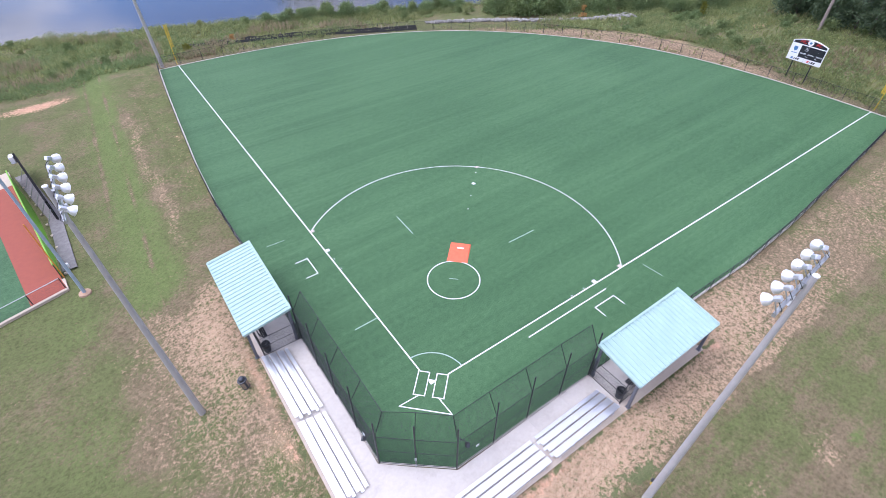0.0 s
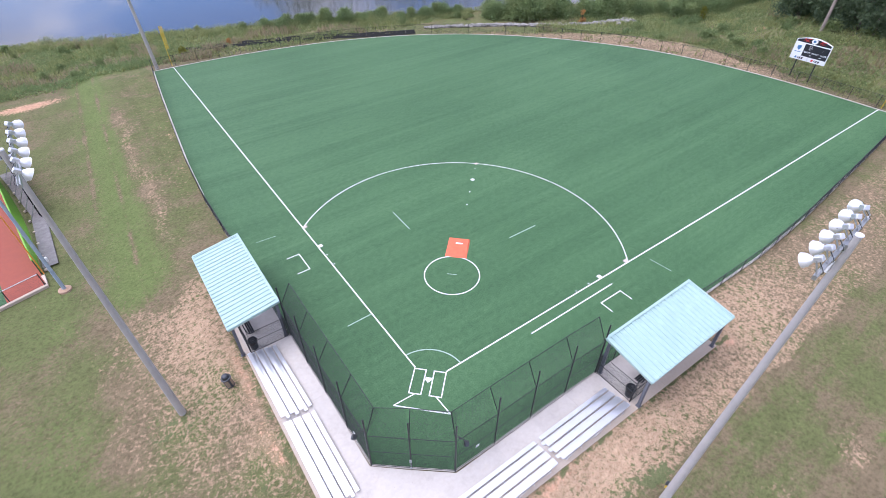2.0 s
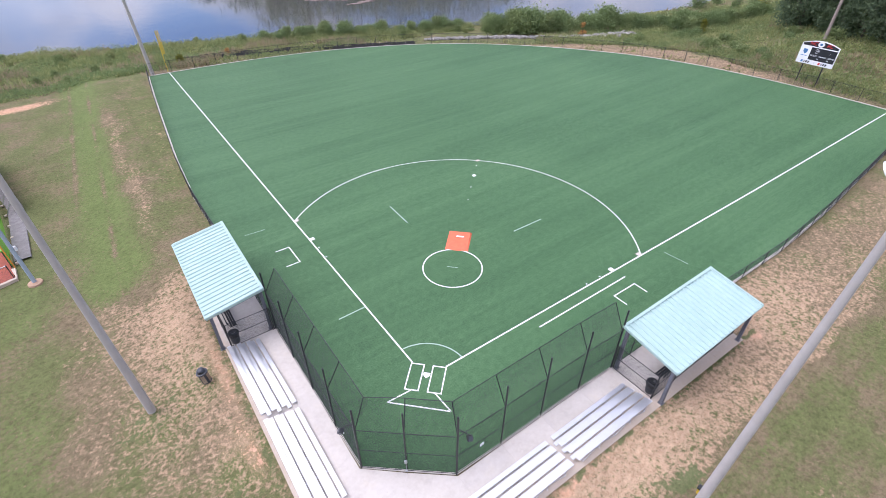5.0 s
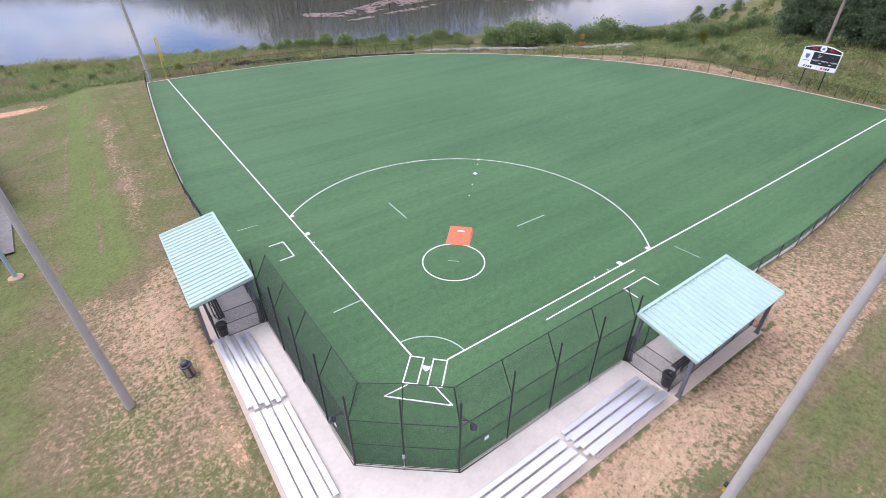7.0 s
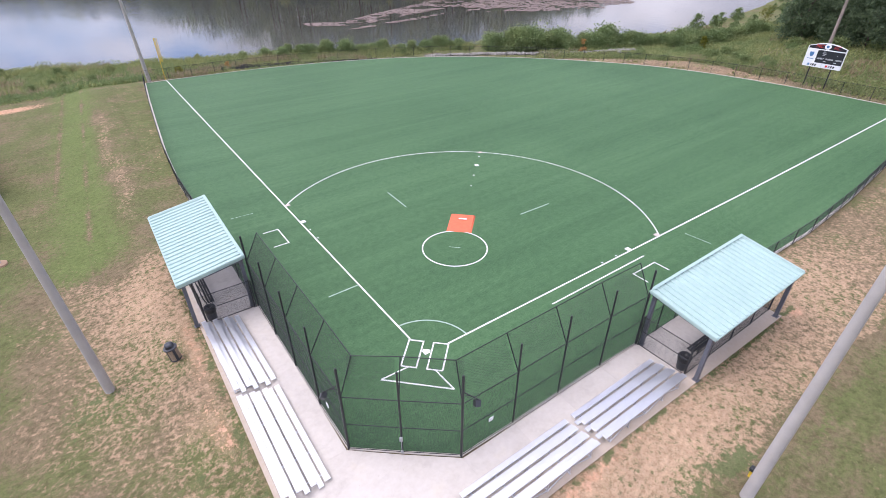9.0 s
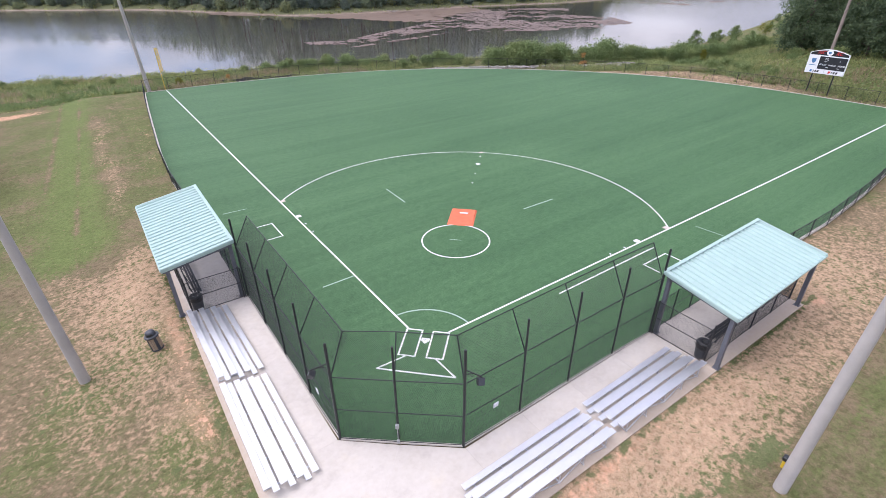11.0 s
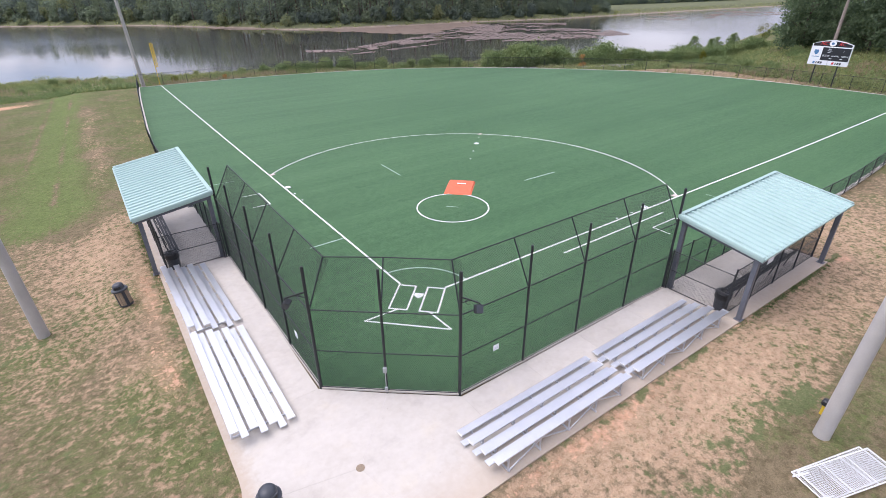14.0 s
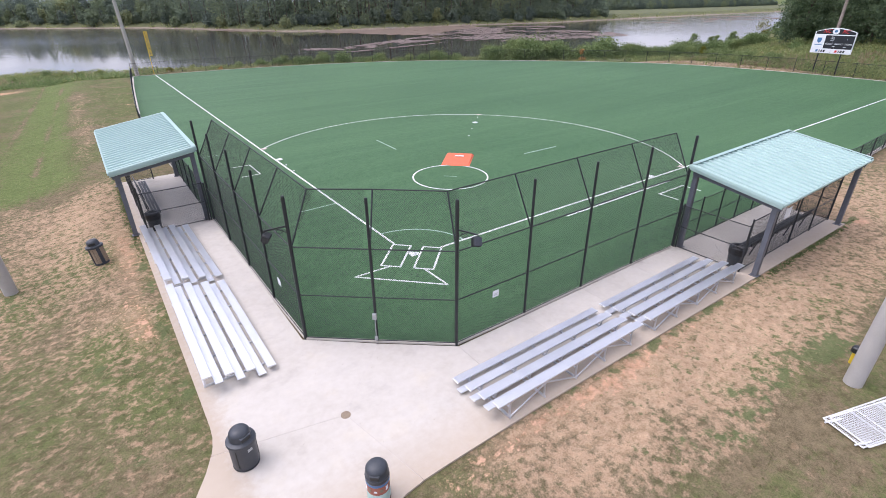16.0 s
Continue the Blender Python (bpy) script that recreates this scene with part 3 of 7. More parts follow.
# ---- the lie of the land ----
LAKE_Z = LAKE_LEVEL
NEAR_X = (-900, -120, -40, -20, -8, 9, 30, 48, 62, 76, 90, 106, 130, 200, 420, 900)
NEAR_Y = (150, 118, 111, 113, 108, 103.5, 96, 89, 83, 77, 71, 66, 62, 74, 125, 190)
FAR_X = (-900, -300, -37, 28, 60, 77, 120, 179, 242, 344, 478, 612, 900)
FAR_Y = (520, 430, 362, 316, 262, 226, 216, 218, 208, 217, 223, 231, 262)


def fence_r(th):
    """The outfield fence's distance from home plate at an angle from the first base line."""
    return 73.5 + 3.7 * np.sin(2 * th) ** 2


def smooth01(x):
    x = np.clip(x, 0, 1)
    return x * x * (3 - 2 * x)


def rise(x, y):
    """The outfield is graded: it climbs about half a metre towards right field."""
    x, y = np.asarray(x, float), np.asarray(y, float)
    th = np.arctan2(y, x)
    top = np.interp(th, (-0.25, 0.0, 0.1, 0.2, 0.34, 0.42, 0.5, 0.58, 0.68, 0.78), (0.28, 0.36, 0.43, 0.50, 0.53, 0.48, 0.36, 0.20, 0.07, 0.0))
    return top * smooth01((np.hypot(x, y) - 32) / 44) * np.where(x > 0, 1.0, 0.0)


def land(x, y):
    x, y = np.asarray(x, float), np.asarray(y, float)
    near, far = np.interp(x, NEAR_X, NEAR_Y), np.interp(x, FAR_X, FAR_Y)
    r, th = np.hypot(x, y), np.arctan2(y, x)
    z = np.full(x.shape, -0.06)
    # the lawn falls away on the third base side and behind its fence
    z -= 0.50 * smooth01((-9.6 - x) / 4.5) * smooth01((y + 4) / 8) + 0.25 * smooth01((-14 - x) / 8) * smooth01((y + 4) / 8)
    # ground beyond the outfield fence runs down to the lake
    inside = fence_r(np.clip(th, -0.03, math.pi / 2 + 0.04))
    out = np.clip(r - inside - 1.0, 0, None)
    t = np.clip((y - 74 + np.clip(x, 0, 100) * 0.55) / np.maximum(near - 74 + np.clip(x, 0, 100) * 0.55, 5), 0, 1)
    z = z + (LAKE_Z + 0.15 - z) * np.sqrt(smooth01(t)) * np.where(out > 0, 1, 0)
    # the grassy bank on the first base side
    bank = smooth01((r - 76) / 26) * smooth01((0.42 - th) / 0.25) * smooth01((x - 40) / 30)
    z = z * (1 - bank) + bank * (3.0 + 0.05 * np.clip(r - 100, 0, 60))
    # lake bed and the far bank
    wet = np.minimum(y - near, far - y)
    z = np.where(wet > 0, np.minimum(z, LAKE_Z - np.clip(wet * 0.1, 0, 1.5)), z)
    z = np.where(y > far, LAKE_Z - 0.6 + np.clip((y - far - 40) * 0.05, 0, 4), z)
    roll = 0.12 * np.sin(x * 0.13 + 1.3) * np.cos(y * 0.11) * smooth01((np.maximum(np.abs(x), np.abs(y)) - 26) / 20)
    keep = ((th > -0.2) & (th < math.pi / 2 + 0.2) & (r < inside + 2))
    lift = np.where(wet > 0, 0, rise(x, y) * smooth01(1 - (r - inside - 2) / 16) * smooth01((y + 24) / 16))
    return z + lift + np.where(keep | (wet > 0), 0, roll) - np.where(keep & (x > -8) & (y > -8), 0.12, 0)


def steps(lo, hi, step, far, grow=1.22):
    mid = list(np.arange(lo, hi + step / 2, step))
    d, a, b = step, lo, hi
    while b < far:
        d *= grow
        a, b = a - d, b + d
        mid = [a] + mid + [b]
    return np.array(mid)


def build_ground():
    xs, ys = steps(-46, 112, 0.7, 3600), steps(-34, 122, 0.7, 3600)
    for k in range(2):
        xs = np.sort(np.concatenate([xs, [(a + b) / 2 for a, b in zip(xs, xs[1:]) if -22 < a < (-6.5, -10)[k]]]))
        ys = np.sort(np.concatenate([ys, [(a + b) / 2 for a, b in zip(ys, ys[1:]) if -24 < a < -9]]))
    X, Y = np.meshgrid(xs, ys)
    Z = land(X, Y)
    nx, ny = len(xs), len(ys)
    co = np.stack([X, Y, Z], -1).reshape(-1, 3).astype(np.float32)
    i = (np.arange(ny - 1)[:, None] * nx + np.arange(nx - 1)[None, :]).reshape(-1)
    quads = np.stack([i, i + 1, i + nx + 1, i + nx], -1).astype(np.int32)
    me = bpy.data.meshes.new("ground")
    me.vertices.add(len(co))
    me.vertices.foreach_set("co", co.reshape(-1))
    me.loops.add(quads.size)
    me.loops.foreach_set("vertex_index", quads.reshape(-1))
    me.polygons.add(len(quads))
    me.polygons.foreach_set("loop_start", np.arange(0, quads.size, 4, dtype=np.int32))
    me.update(calc_edges=True)
    me.polygons.foreach_set("use_smooth", [True] * len(quads))
    me.materials.append(LAWN)
    x, y = co[:, 0], co[:, 1]
    r, th = np.hypot(x, y), np.arctan2(y, x)

    def blob(cx, cy, rx, ry):
        return np.exp(-(((x - cx) / rx) ** 2 + ((y - cy) / ry) ** 2))

    dirt, green, clay, lush = np.full(x.shape, 0.08), np.full(x.shape, 0.36), np.zeros(x.shape), np.zeros(x.shape)
    def line_x(y0, x0, y1, x1):
        """Sideways distance from a lane that runs along the third base side."""
        return x - (x0 + (x1 - x0) * (y - y0) / (y1 - y0))

    def ripple(k, seed):
        return np.sin(x * k + seed + 1.7 * np.sin(y * k * 0.7 + seed)) * np.cos(y * k * 0.8 - seed + 1.3 * np.sin(x * k * 0.6))

    # worn strips along the pavement
    edge_n = 20.5 - 0.55 * (x + 12) ** 2 / 8 + 1.2 * np.sin(x * 1.1)
    left = smooth01((-9 - x) / 0.5) * smooth01((x + 19.8 + 0.6 * np.sin(y)) / 2.5) * smooth01((y + 9) / 4) * smooth01((edge_n - y) / 2.0)
    right = smooth01((-6.2 - y) / 0.5) * smooth01((y + 13.7 + 0.25 * np.sin(x * 0.9)) / 0.7) * smooth01((x + 7) / 5)
    dirt += 0.33 * left + 0.44 * right - 0.16 * left * smooth01((-14 - x) / 3) - 0.14 * right * smooth01((x - 22) / 14)
    green -= 0.06 * left + 0.12 * right
    dirt += 0.22 * blob(-11.6, 14, 2.0, 4.5) + 0.12 * blob(-11, -1, 1.5, 5) + 0.2 * blob(8, -11, 6, 1.2) + 0.10 * blob(24, -9, 8, 2)
    clay += 0.62 * blob(-10.1, 8.0, 0.7, 4.5) + 0.5 * blob(-10.3, 1.0, 0.8, 2.0) + 0.35 * blob(-11.5, 3.0, 1.0, 1.5) + 0.55 * blob(-9.8, 19.0, 0.7, 0.8) + 0.5 * blob(-1.5, -9.9, 5, 0.4) + 0.80 * blob(20.2, -10.0, 0.8, 0.6) + 0.4 * blob(6, -9.9, 5, 0.3)
    # third base side lawn: a lush mown band between two wheel tracks, a pale worn lane, mixed grass to the fence
    west = smooth01((-3.2 - x) / 1.2) * smooth01((y - 17.5 - 0.8 * np.sin(x * 0.9)) / 5)
    lane = line_x(30, -10.75, 55, -10.5) + 0.35 * np.sin(y * 0.31) + 0.2 * np.sin(y * 0.9)
    worn = np.exp(-(lane / (0.95 + 0.25 * np.sin(y * 0.37))) ** 2) * smooth01((y - 24) / 6) * smooth01((66 - y) / 10)
    band = line_x(25, -14.1, 60, -12.8)
    rich = np.exp(-np.abs(band / 2.7) ** 2.5)
    track = np.exp(-(line_x(44, -13.07, 28, -13.85) / 0.22) ** 2) * (0.6 + 0.4 * np.sin(y * 0.5)) + np.exp(-(line_x(63.6, -14.44, 42, -15.6) / 0.22) ** 2) * smooth01((y - 34) / 6) * 0.8
    dry = smooth01((x + 12.4) / 2.0) * smooth01((30 - y) / 8)
    outer = smooth01((-16.2 - x) / 2)
    green += west * (0.08 - 0.30 * worn - 0.22 * dry + 0.10 * outer + 0.08 * ripple(0.8, 1.0)) - 0.30 * west * track
    lush += west * (0.20 + 0.72 * rich - 0.60 * worn - 0.16 * dry - 0.10 * outer + 0.10 * ripple(0.45, 2.0)) - 0.7 * west * track
    dirt += west * (0.30 * worn + 0.22 * track + 0.08 * dry)
    green -= 0.25 * blob(-19.5, 62, 2.6, 7) * west
    lush -= 0.30 * blob(-19.5, 62, 2.6, 7) * west
    clay += 0.95 * blob(-20.5, 71.3, 5.5, 1.5) + 0.6 * blob(-5.8, 49, 0.6, 1.6) + 0.35 * blob(-6.6, 40, 0.5, 5)
    green += 0.04 * west * smooth01((x + 9.6) / 1.5) * smooth01((y - 28) / 8)
    dirt += 0.13 * west * smooth01((x + 9.4) / 1.5) * smooth01((y - 28) / 8)
    lush += 0.10 * west * smooth01((x + 9.6) / 1.5) * smooth01((y - 30) / 8) * (1 + ripple(0.9, 4.0))
    # the open lawn towards the neighbouring field
    open_l = smooth01((-17.5 - x) / 2.5) * smooth01((32 - y) / 8)
    green += open_l * (0.36 + 0.12 * ripple(0.35, 0.4))
    green += 0.25 * west
    lush += open_l * (0.27 + 0.20 * ripple(0.30, 3.0)) + 0.5 * blob(-15.9, 8.2, 0.5, 0.45) + 0.3 * blob(-14.5, 6.6, 1.6, 0.8)
    green -= 0.22 * blob(-20, 21.5, 3.5, 1.6)
    dirt += 0.10 * left * smooth01((y - 1) / 6) + 0.08 * blob(3.0, -14.3, 4.0, 1.3)
    green += 0.16 * left * smooth01((4 - y) / 6)
    dirt -= 0.10 * left * smooth01((3 - y) / 5)
    dirt -= 0.07 * right * smooth01((14 - x) / 5)
    # first base side: browner lawn past the light pole, mown lengthwise
    east = smooth01((-13.1 - y) / 0.8) * smooth01((x + 8) / 6)
    mow = np.sin(math.tau * y / 1.35 + 0.5 * np.sin(x * 0.2)) * 0.6 + 0.4 * np.sin(math.tau * y / 3.1 + 1.0)
    green += east * (0.20 + 0.24 * mow + 0.07 * ripple(0.4, 5.0))
    dirt += east * (0.06 * smooth01((10 - x) / 3) * smooth01((y + 18.5) / 2) - 0.06)
    green -= east * 0.10 * smooth01((10 - x) / 3)
    lush += east * (0.02 + 0.16 * mow + 0.20 * smooth01((x - 8) / 14) * np.exp(-((y + 16.2) / 1.3) ** 2))
    lush += 0.5 * blob(7.4, -13.6, 1.4, 0.6) + 0.9 * blob(3.4, -12.2, 0.3, 0.2) + 0.35 * blob(16.8, -13.5, 1.6, 0.35) + 0.9 * blob(21.0, -20.0, 0.9, 0.7) + 0.25 * blob(13, -14.6, 6, 0.5) + 0.2 * blob(2.5, -16.2, 2.5, 1.0)
    dirt += 0.50 * blob(18.4, -19.3, 1.4, 1.1) + 0.3 * blob(12, -18, 1.2, 1.2)
    dirt += 0.17 * blob(-2.5, -10.9, 5.5, 1.1) + 0.14 * blob(5, -11.2, 6, 1.5)
    clay += 0.40 * blob(1.2, -10.4, 1.8, 0.5) + 0.25 * blob(-5.2, -10.6, 2.5, 0.6)
    green += 0.12 * left
    dirt -= 0.05 * left
    # weed clumps in the worn strips, thick at the pavement's edges, the pole foot and the lattice panels
    weed = np.full(x.shape, -0.6) + 0.78 * np.maximum(left, right) + 0.20 * west * smooth01((30 - y) / 10)
    weed += 0.75 * np.exp(-((x + 9.75) / 0.22) ** 2) * smooth01((y + 6) / 5) * smooth01((24 - y) / 4) + 0.70 * np.exp(-((y + 9.72) / 0.22) ** 2) * smooth01((x + 3) / 4) * smooth01((24 - x) / 4)
    weed += 1.25 * blob(7.2, -13.3, 1.25, 0.6) + 0.34 * blob(5.2, -14.0, 3.2, 1.6) + 0.30 * blob(3.0, -12.6, 3.0, 1.2) + 0.15 * blob(1.5, -14.0, 5, 2)
    weed += 0.55 * blob(-14.6, 7.6, 1.8, 1.3) + 0.10 * blob(-13, -2, 3.5, 6)
    # rough ground beyond the fence
    rough = smooth01((r - fence_r(np.clip(th, -0.03, 1.61)) - 3) / 5) * np.where((th > -0.1) & (th < 1.75), 1, 0)
    green += 0.35 * rough
    lush += 0.40 * rough + 0.5 * smooth01((np.abs(x) + np.abs(y) - 260) / 60)
    over = r - fence_r(np.clip(th, -0.03, 1.61))
    reach = np.interp(th, (-0.05, 0.12, 0.27, 0.36, 0.44, 0.55, 0.74, 0.94, 1.05, 1.3), (1.6, 2.2, 4.8, 7.5, 9.5, 13.0, 9.0, 7.5, 4.5, 2.2))
    skirt = smooth01((over + 0.5) / 0.6) * smooth01((reach + 0.8 * ripple(0.5, 2.2) - over) / 2.2) * np.where((th > -0.05) & (th < 1.3), 1, 0)
    clay += 0.08 * skirt
    dirt += 0.44 * skirt
    lush -= 1.0 * skirt
    green -= 0.3 * skirt
    clay += 0.8 * blob(93, 27, 2.2, 1.4) * np.where(th < 0.5, 1, 0)
    for name, values in (("dirt", dirt), ("green", green), ("clay", clay), ("lush", lush), ("weed", weed)):
        me.attributes.new(name, "FLOAT", "POINT").data.foreach_set("value", values.astype(np.float32))
    ob = new("ground", me)
    tagged(ob, "dry patchy lawn of straw, green grass and bare clay", "ground", kind="structure")


def build_lake():
    xs = np.linspace(-880, 880, 120)
    top, low = np.interp(xs, FAR_X, FAR_Y) + 1.0, np.interp(xs, NEAR_X, NEAR_Y) - 1.0
    vs = [(x, y, LAKE_Z) for x, y in zip(xs, low)] + [(x, y, LAKE_Z) for x, y in zip(xs, top)]
    n = len(xs)
    g = Geo().add(vs, [(i, i + 1, n + i + 1, n + i) for i in range(n - 1)])
    tagged(part("water", g, WATER), "calm lake reflecting sky, clouds and trees", "lake", kind="structure")


def bank_z(d):
    """Height of the far bank, d metres behind its waterline."""
    return LAKE_Z + np.interp(d, (-3, 0, 5, 14, 40, 120), (-0.8, -0.03, 0.35, 2.7, 3.4, 4.6))


def build_far_bank():
    xs = np.linspace(-880, 880, 353)
    f = np.interp(xs, FAR_X, FAR_Y)
    ds = (-3, -0.3, 1.5, 5, 8, 11, 14, 25, 40, 120)
    n = len(xs)
    vs = [(x, y + d + (0.9 * math.sin(x * 0.21) if d > 0 else 0), float(bank_z(d))) for d in ds for x, y in zip(xs, f)]
    g = Geo().add(vs, [(r * n + i, r * n + i + 1, (r + 1) * n + i + 1, (r + 1) * n + i) for r in range(len(ds) - 1) for i in range(n - 1)])
    ob = part("far_bank", g, BANK, smooth=True)
    tagged(ob, "grassy far lake bank with a brown mud edge", "bank", kind="structure")


# ---- the ball field ----
def side_edge(s):
    """How far the turf reaches outside a foul line, s metres along it."""
    return float(np.interp(s, (-3, 19, 24, 31, 40, 52.5, 62, 73.6), (6.0, 6.1, 6.2, 6.3, 5.9, 4.9, 4.1, 3.0)))


def outfield(n=64, extra=0.0):
    a0, a1 = -math.atan2(3.0, 73.45), math.pi / 2 + math.atan2(3.0, 73.45)
    out = []
    for i in range(n + 1):
        th = a0 + (a1 - a0) * i / n
        r = float(fence_r(np.clip(th, 0, math.pi / 2))) + extra
        out.append((r * math.cos(th), r * math.sin(th)))
    return out


SIDE_S = (19.2, 24, 31, 35, 40, 44, 48, 52.5, 57, 62, 66, 70)
EDGE_R = [(s, -side_edge(s)) for s in SIDE_S]
EDGE_L = [(-side_edge(s), s) for s in SIDE_S]


def build_turf():
    poly = [(-5.95, -2.8), (-4.1, -4.35), (-2.1, -6.0), (10.0, -6.05)] + EDGE_R + outfield() + EDGE_L[::-1] + [(-6.05, 10.0)]
    me = Geo().prism(poly, -0.12, 0.0).mesh("turf", TURF)
    bm = bmesh.new()
    bm.from_mesh(me)
    for i in range(20):
        bmesh.ops.bisect_plane(bm, geom=bm.verts[:] + bm.edges[:] + bm.faces[:], plane_co=(30 + 2.5 * i, 0, 0), plane_no=(1, 0, 0))
        bmesh.ops.bisect_plane(bm, geom=bm.verts[:] + bm.edges[:] + bm.faces[:], plane_co=(0, 2.5 * i - 5, 0), plane_no=(0, 1, 0))
    bmesh.ops.triangulate(bm, faces=bm.faces[:])
    for v in bm.verts:
        v.co.z += float(rise(v.co.x, v.co.y))
    bm.to_mesh(me)
    bm.free()
    tagged(part("turf", me, TURF), "green artificial turf softball field, lightly streaked", "turf", kind="structure")
    kerb = Geo().strip(EDGE_R[:1] + EDGE_R + outfield(64, 0.0) + EDGE_L[::-1], 0.16, -0.15, 0.035)
    kerb.v = [(x, y, z + float(rise(x, y))) for x, y, z in kerb.v]
    tagged(part("kerb", kerb, CONCRETE), "pale concrete kerb round the turf", "kerb", kind="structure")


def mark(name, label, polys, width, material=None, closed=False, h=0.006):
    g = Geo()
    for p in polys:
        g.strip(p, width, 0.0, h, closed)
    g.v = [(x, y, z + float(rise(x, y))) for x, y, z in g.v]
    return tagged(part(name, g, material or CHALK), label, "line", kind="structure")


def diag(u, v):
    """A place from metres along and across the line from home plate to second base."""
    k = math.sqrt(0.5)
    return (k * (u + v), k * (u - v))


def arc(cx, cy, r, a0, a1, n=48):
    return [(cx + r * math.cos(radians(a0 + (a1 - a0) * i / n)), cy + r * math.sin(radians(a0 + (a1 - a0) * i / n))) for i in range(n + 1)]


def build_marks():
    mark("foul_line", "white inlaid turf foul line along first base", [[(1.55, 0)] + [(30 + 2.5 * i, 0) for i in range(18)] + [(73.4, 0)]], 0.108, h=0.010)
    mark("foul_line", "white inlaid turf foul line along third base", [[(0, 1.55), (0, 73.4)]], 0.108)
    mark("infield_arc", "white inlaid arc round the infield", [arc(10.35, 10.35, 15.05, -43.4, 133.4, 96)], 0.085)
    mark("pitching_circle", "white inlaid pitching circle", [arc(7.75, 7.72, 2.36, 0, 352.5, 47)], 0.09, closed=True)
    mark("home_arc", "white inlaid arc in front of home plate", [arc(0, 0, 2.84, 1, 89, 24)], 0.09, FAINT)
    for s in (-1, 1):
        mark("batters_box", "white outline of a batter's box beside home plate",
             [[diag(-0.98, s * 0.25), diag(-0.98, s * 1.16)], [diag(1.02, s * 0.25), diag(1.02, s * 1.16)], [diag(-0.98, s * 0.29), diag(1.02, s * 0.29)], [diag(-0.98, s * 1.12), diag(1.02, s * 1.12)]], 0.085)
    mark("catchers_box", "white outline of the catcher's area behind home plate",
         [[diag(-1.0, -0.72), diag(-2.08, -1.90)], [diag(-2.08, -1.92), diag(-2.08, 1.92)], [diag(-2.08, 1.90), diag(-1.0, 0.76)]], 0.085)
    mark("runner_lane", "white line of the runner's lane", [[(8.8, -0.97), (18.0, -0.97)]], 0.10)
    mark("coach_box", "white open bracket of a coach's box", [[(17.9, -3.06), (17.9, -1.86)], [(17.9, -1.91), (15.54, -1.91)], [(15.54, -1.86), (15.54, -3.06)]], 0.09)
    mark("coach_box", "white open bracket of a coach's box", [[(-3.0, 17.88), (-1.79, 17.88)], [(-1.83, 17.88), (-1.83, 15.5)], [(-1.79, 15.5), (-2.97, 15.5)]], 0.09)
    mark("hash_line", "faint pale hash line across the foul ground", [[(-2.15, 7.75), (-0.07, 7.80)]], 0.09, FAINT)
    mark("hash_line", "faint pale hash line on the infield turf", [[(8.22, 15.2), (8.34, 18.45)]], 0.09, FAINT)
    mark("hash_line", "faint pale hash line on the infield turf", [[(15.1, 8.64), (18.35, 8.62)]], 0.09, FAINT)
    mark("hash_line", "faint worn seam line in the pitching circle", [[diag(11.0, -0.42), diag(11.0, 0.42)]], 0.05, FAINT)
    mark("hash_line", "faint worn seam line on foul turf", [[(-2.6, 21.6), (-4.4, 21.7)]], 0.05, FAINT)
    mark("hash_line", "faint worn seam line on foul turf", [[(23.2, -0.9), (23.4, -2.9)]], 0.05, FAINT)
    plate = Geo().prism([diag(0.43, -0.215), diag(0.22, -0.215), diag(0.0, 0.0), diag(0.22, 0.215), diag(0.43, 0.215)][::-1], 0.0, 0.012)
    tagged(part("home_plate", plate, WHITE), "white five-sided home plate set in the turf", "home plate")
    for x, y in ((17.78, 0.20), (0.22, 17.8), (18.5, 18.53)):
        g = Geo().box(x - 0.19, x + 0.19, y - 0.19, y + 0.19, 0.002, 0.07, 0.03)
        tagged(part("base", g, WHITE), "white square base on green turf", "base", "bases")
    for x, y in ((21.25, 0.22), (0.22, 21.3), (20.95, 21.0)):
        g = Geo().box(x - 0.21, x + 0.21, y - 0.17, y + 0.17, 0.002, 0.03, 0.01)
        tagged(part("base_anchor_pad", g, surface("pinkish_pad", (0.50, 0.40, 0.37), (0.66, 0.56, 0.52), 8, 0.8)), "pinkish worn base anchor pad", "base anchor", "base anchors")
    for x, y in ((14.9, 0.18), (16.4, 0.18), (0.18, 14.85), (0.2, 16.35), (15.15, 15.2), (16.8, 16.86), (20.1, 20.15)):
        g = Geo().box(x - 0.06, x + 0.06, y - 0.06, y + 0.06, 0.002, 0.02, 0.006)
        tagged(part("base_anchor_plug", g, WHITE), "small white plug over a base anchor", "base anchor", "base anchors")
    # pitching mound mat with its rubber
    mound = thing("pitching_mound", "orange turf portable pitching mound with white rubber", "pitching mound")
    lo, hi = 13.22 - 0.02, 15.88
    w0, w1 = 0.97, 0.99
    base = [diag(lo, -w0), diag(hi, -w1), diag(hi, w1), diag(lo, w0)]
    top = [diag(lo + 0.12, -w0 + 0.1), diag(hi - 0.15, -w1 + 0.12), diag(hi - 0.15, w1 - 0.12), diag(lo + 0.12, w0 - 0.1)]
    zs = (0.03, 0.15, 0.15, 0.03)
    g = Geo().add([(*p, 0.0) for p in base] + [(*p, z) for p, z in zip(top, zs)], [(0, 1, 2, 3), (7, 6, 5, 4), (0, 4, 5, 1), (1, 5, 6, 2), (2, 6, 7, 3), (3, 7, 4, 0)])
    part("mat", g, MAT_RED, mound)
    rub = Geo().box(-0.32, 0.32, -0.09, 0.09, 0.0, 0.03, 0.01, pose(10.66, 10.58, 0.142, 0, 0, -45))
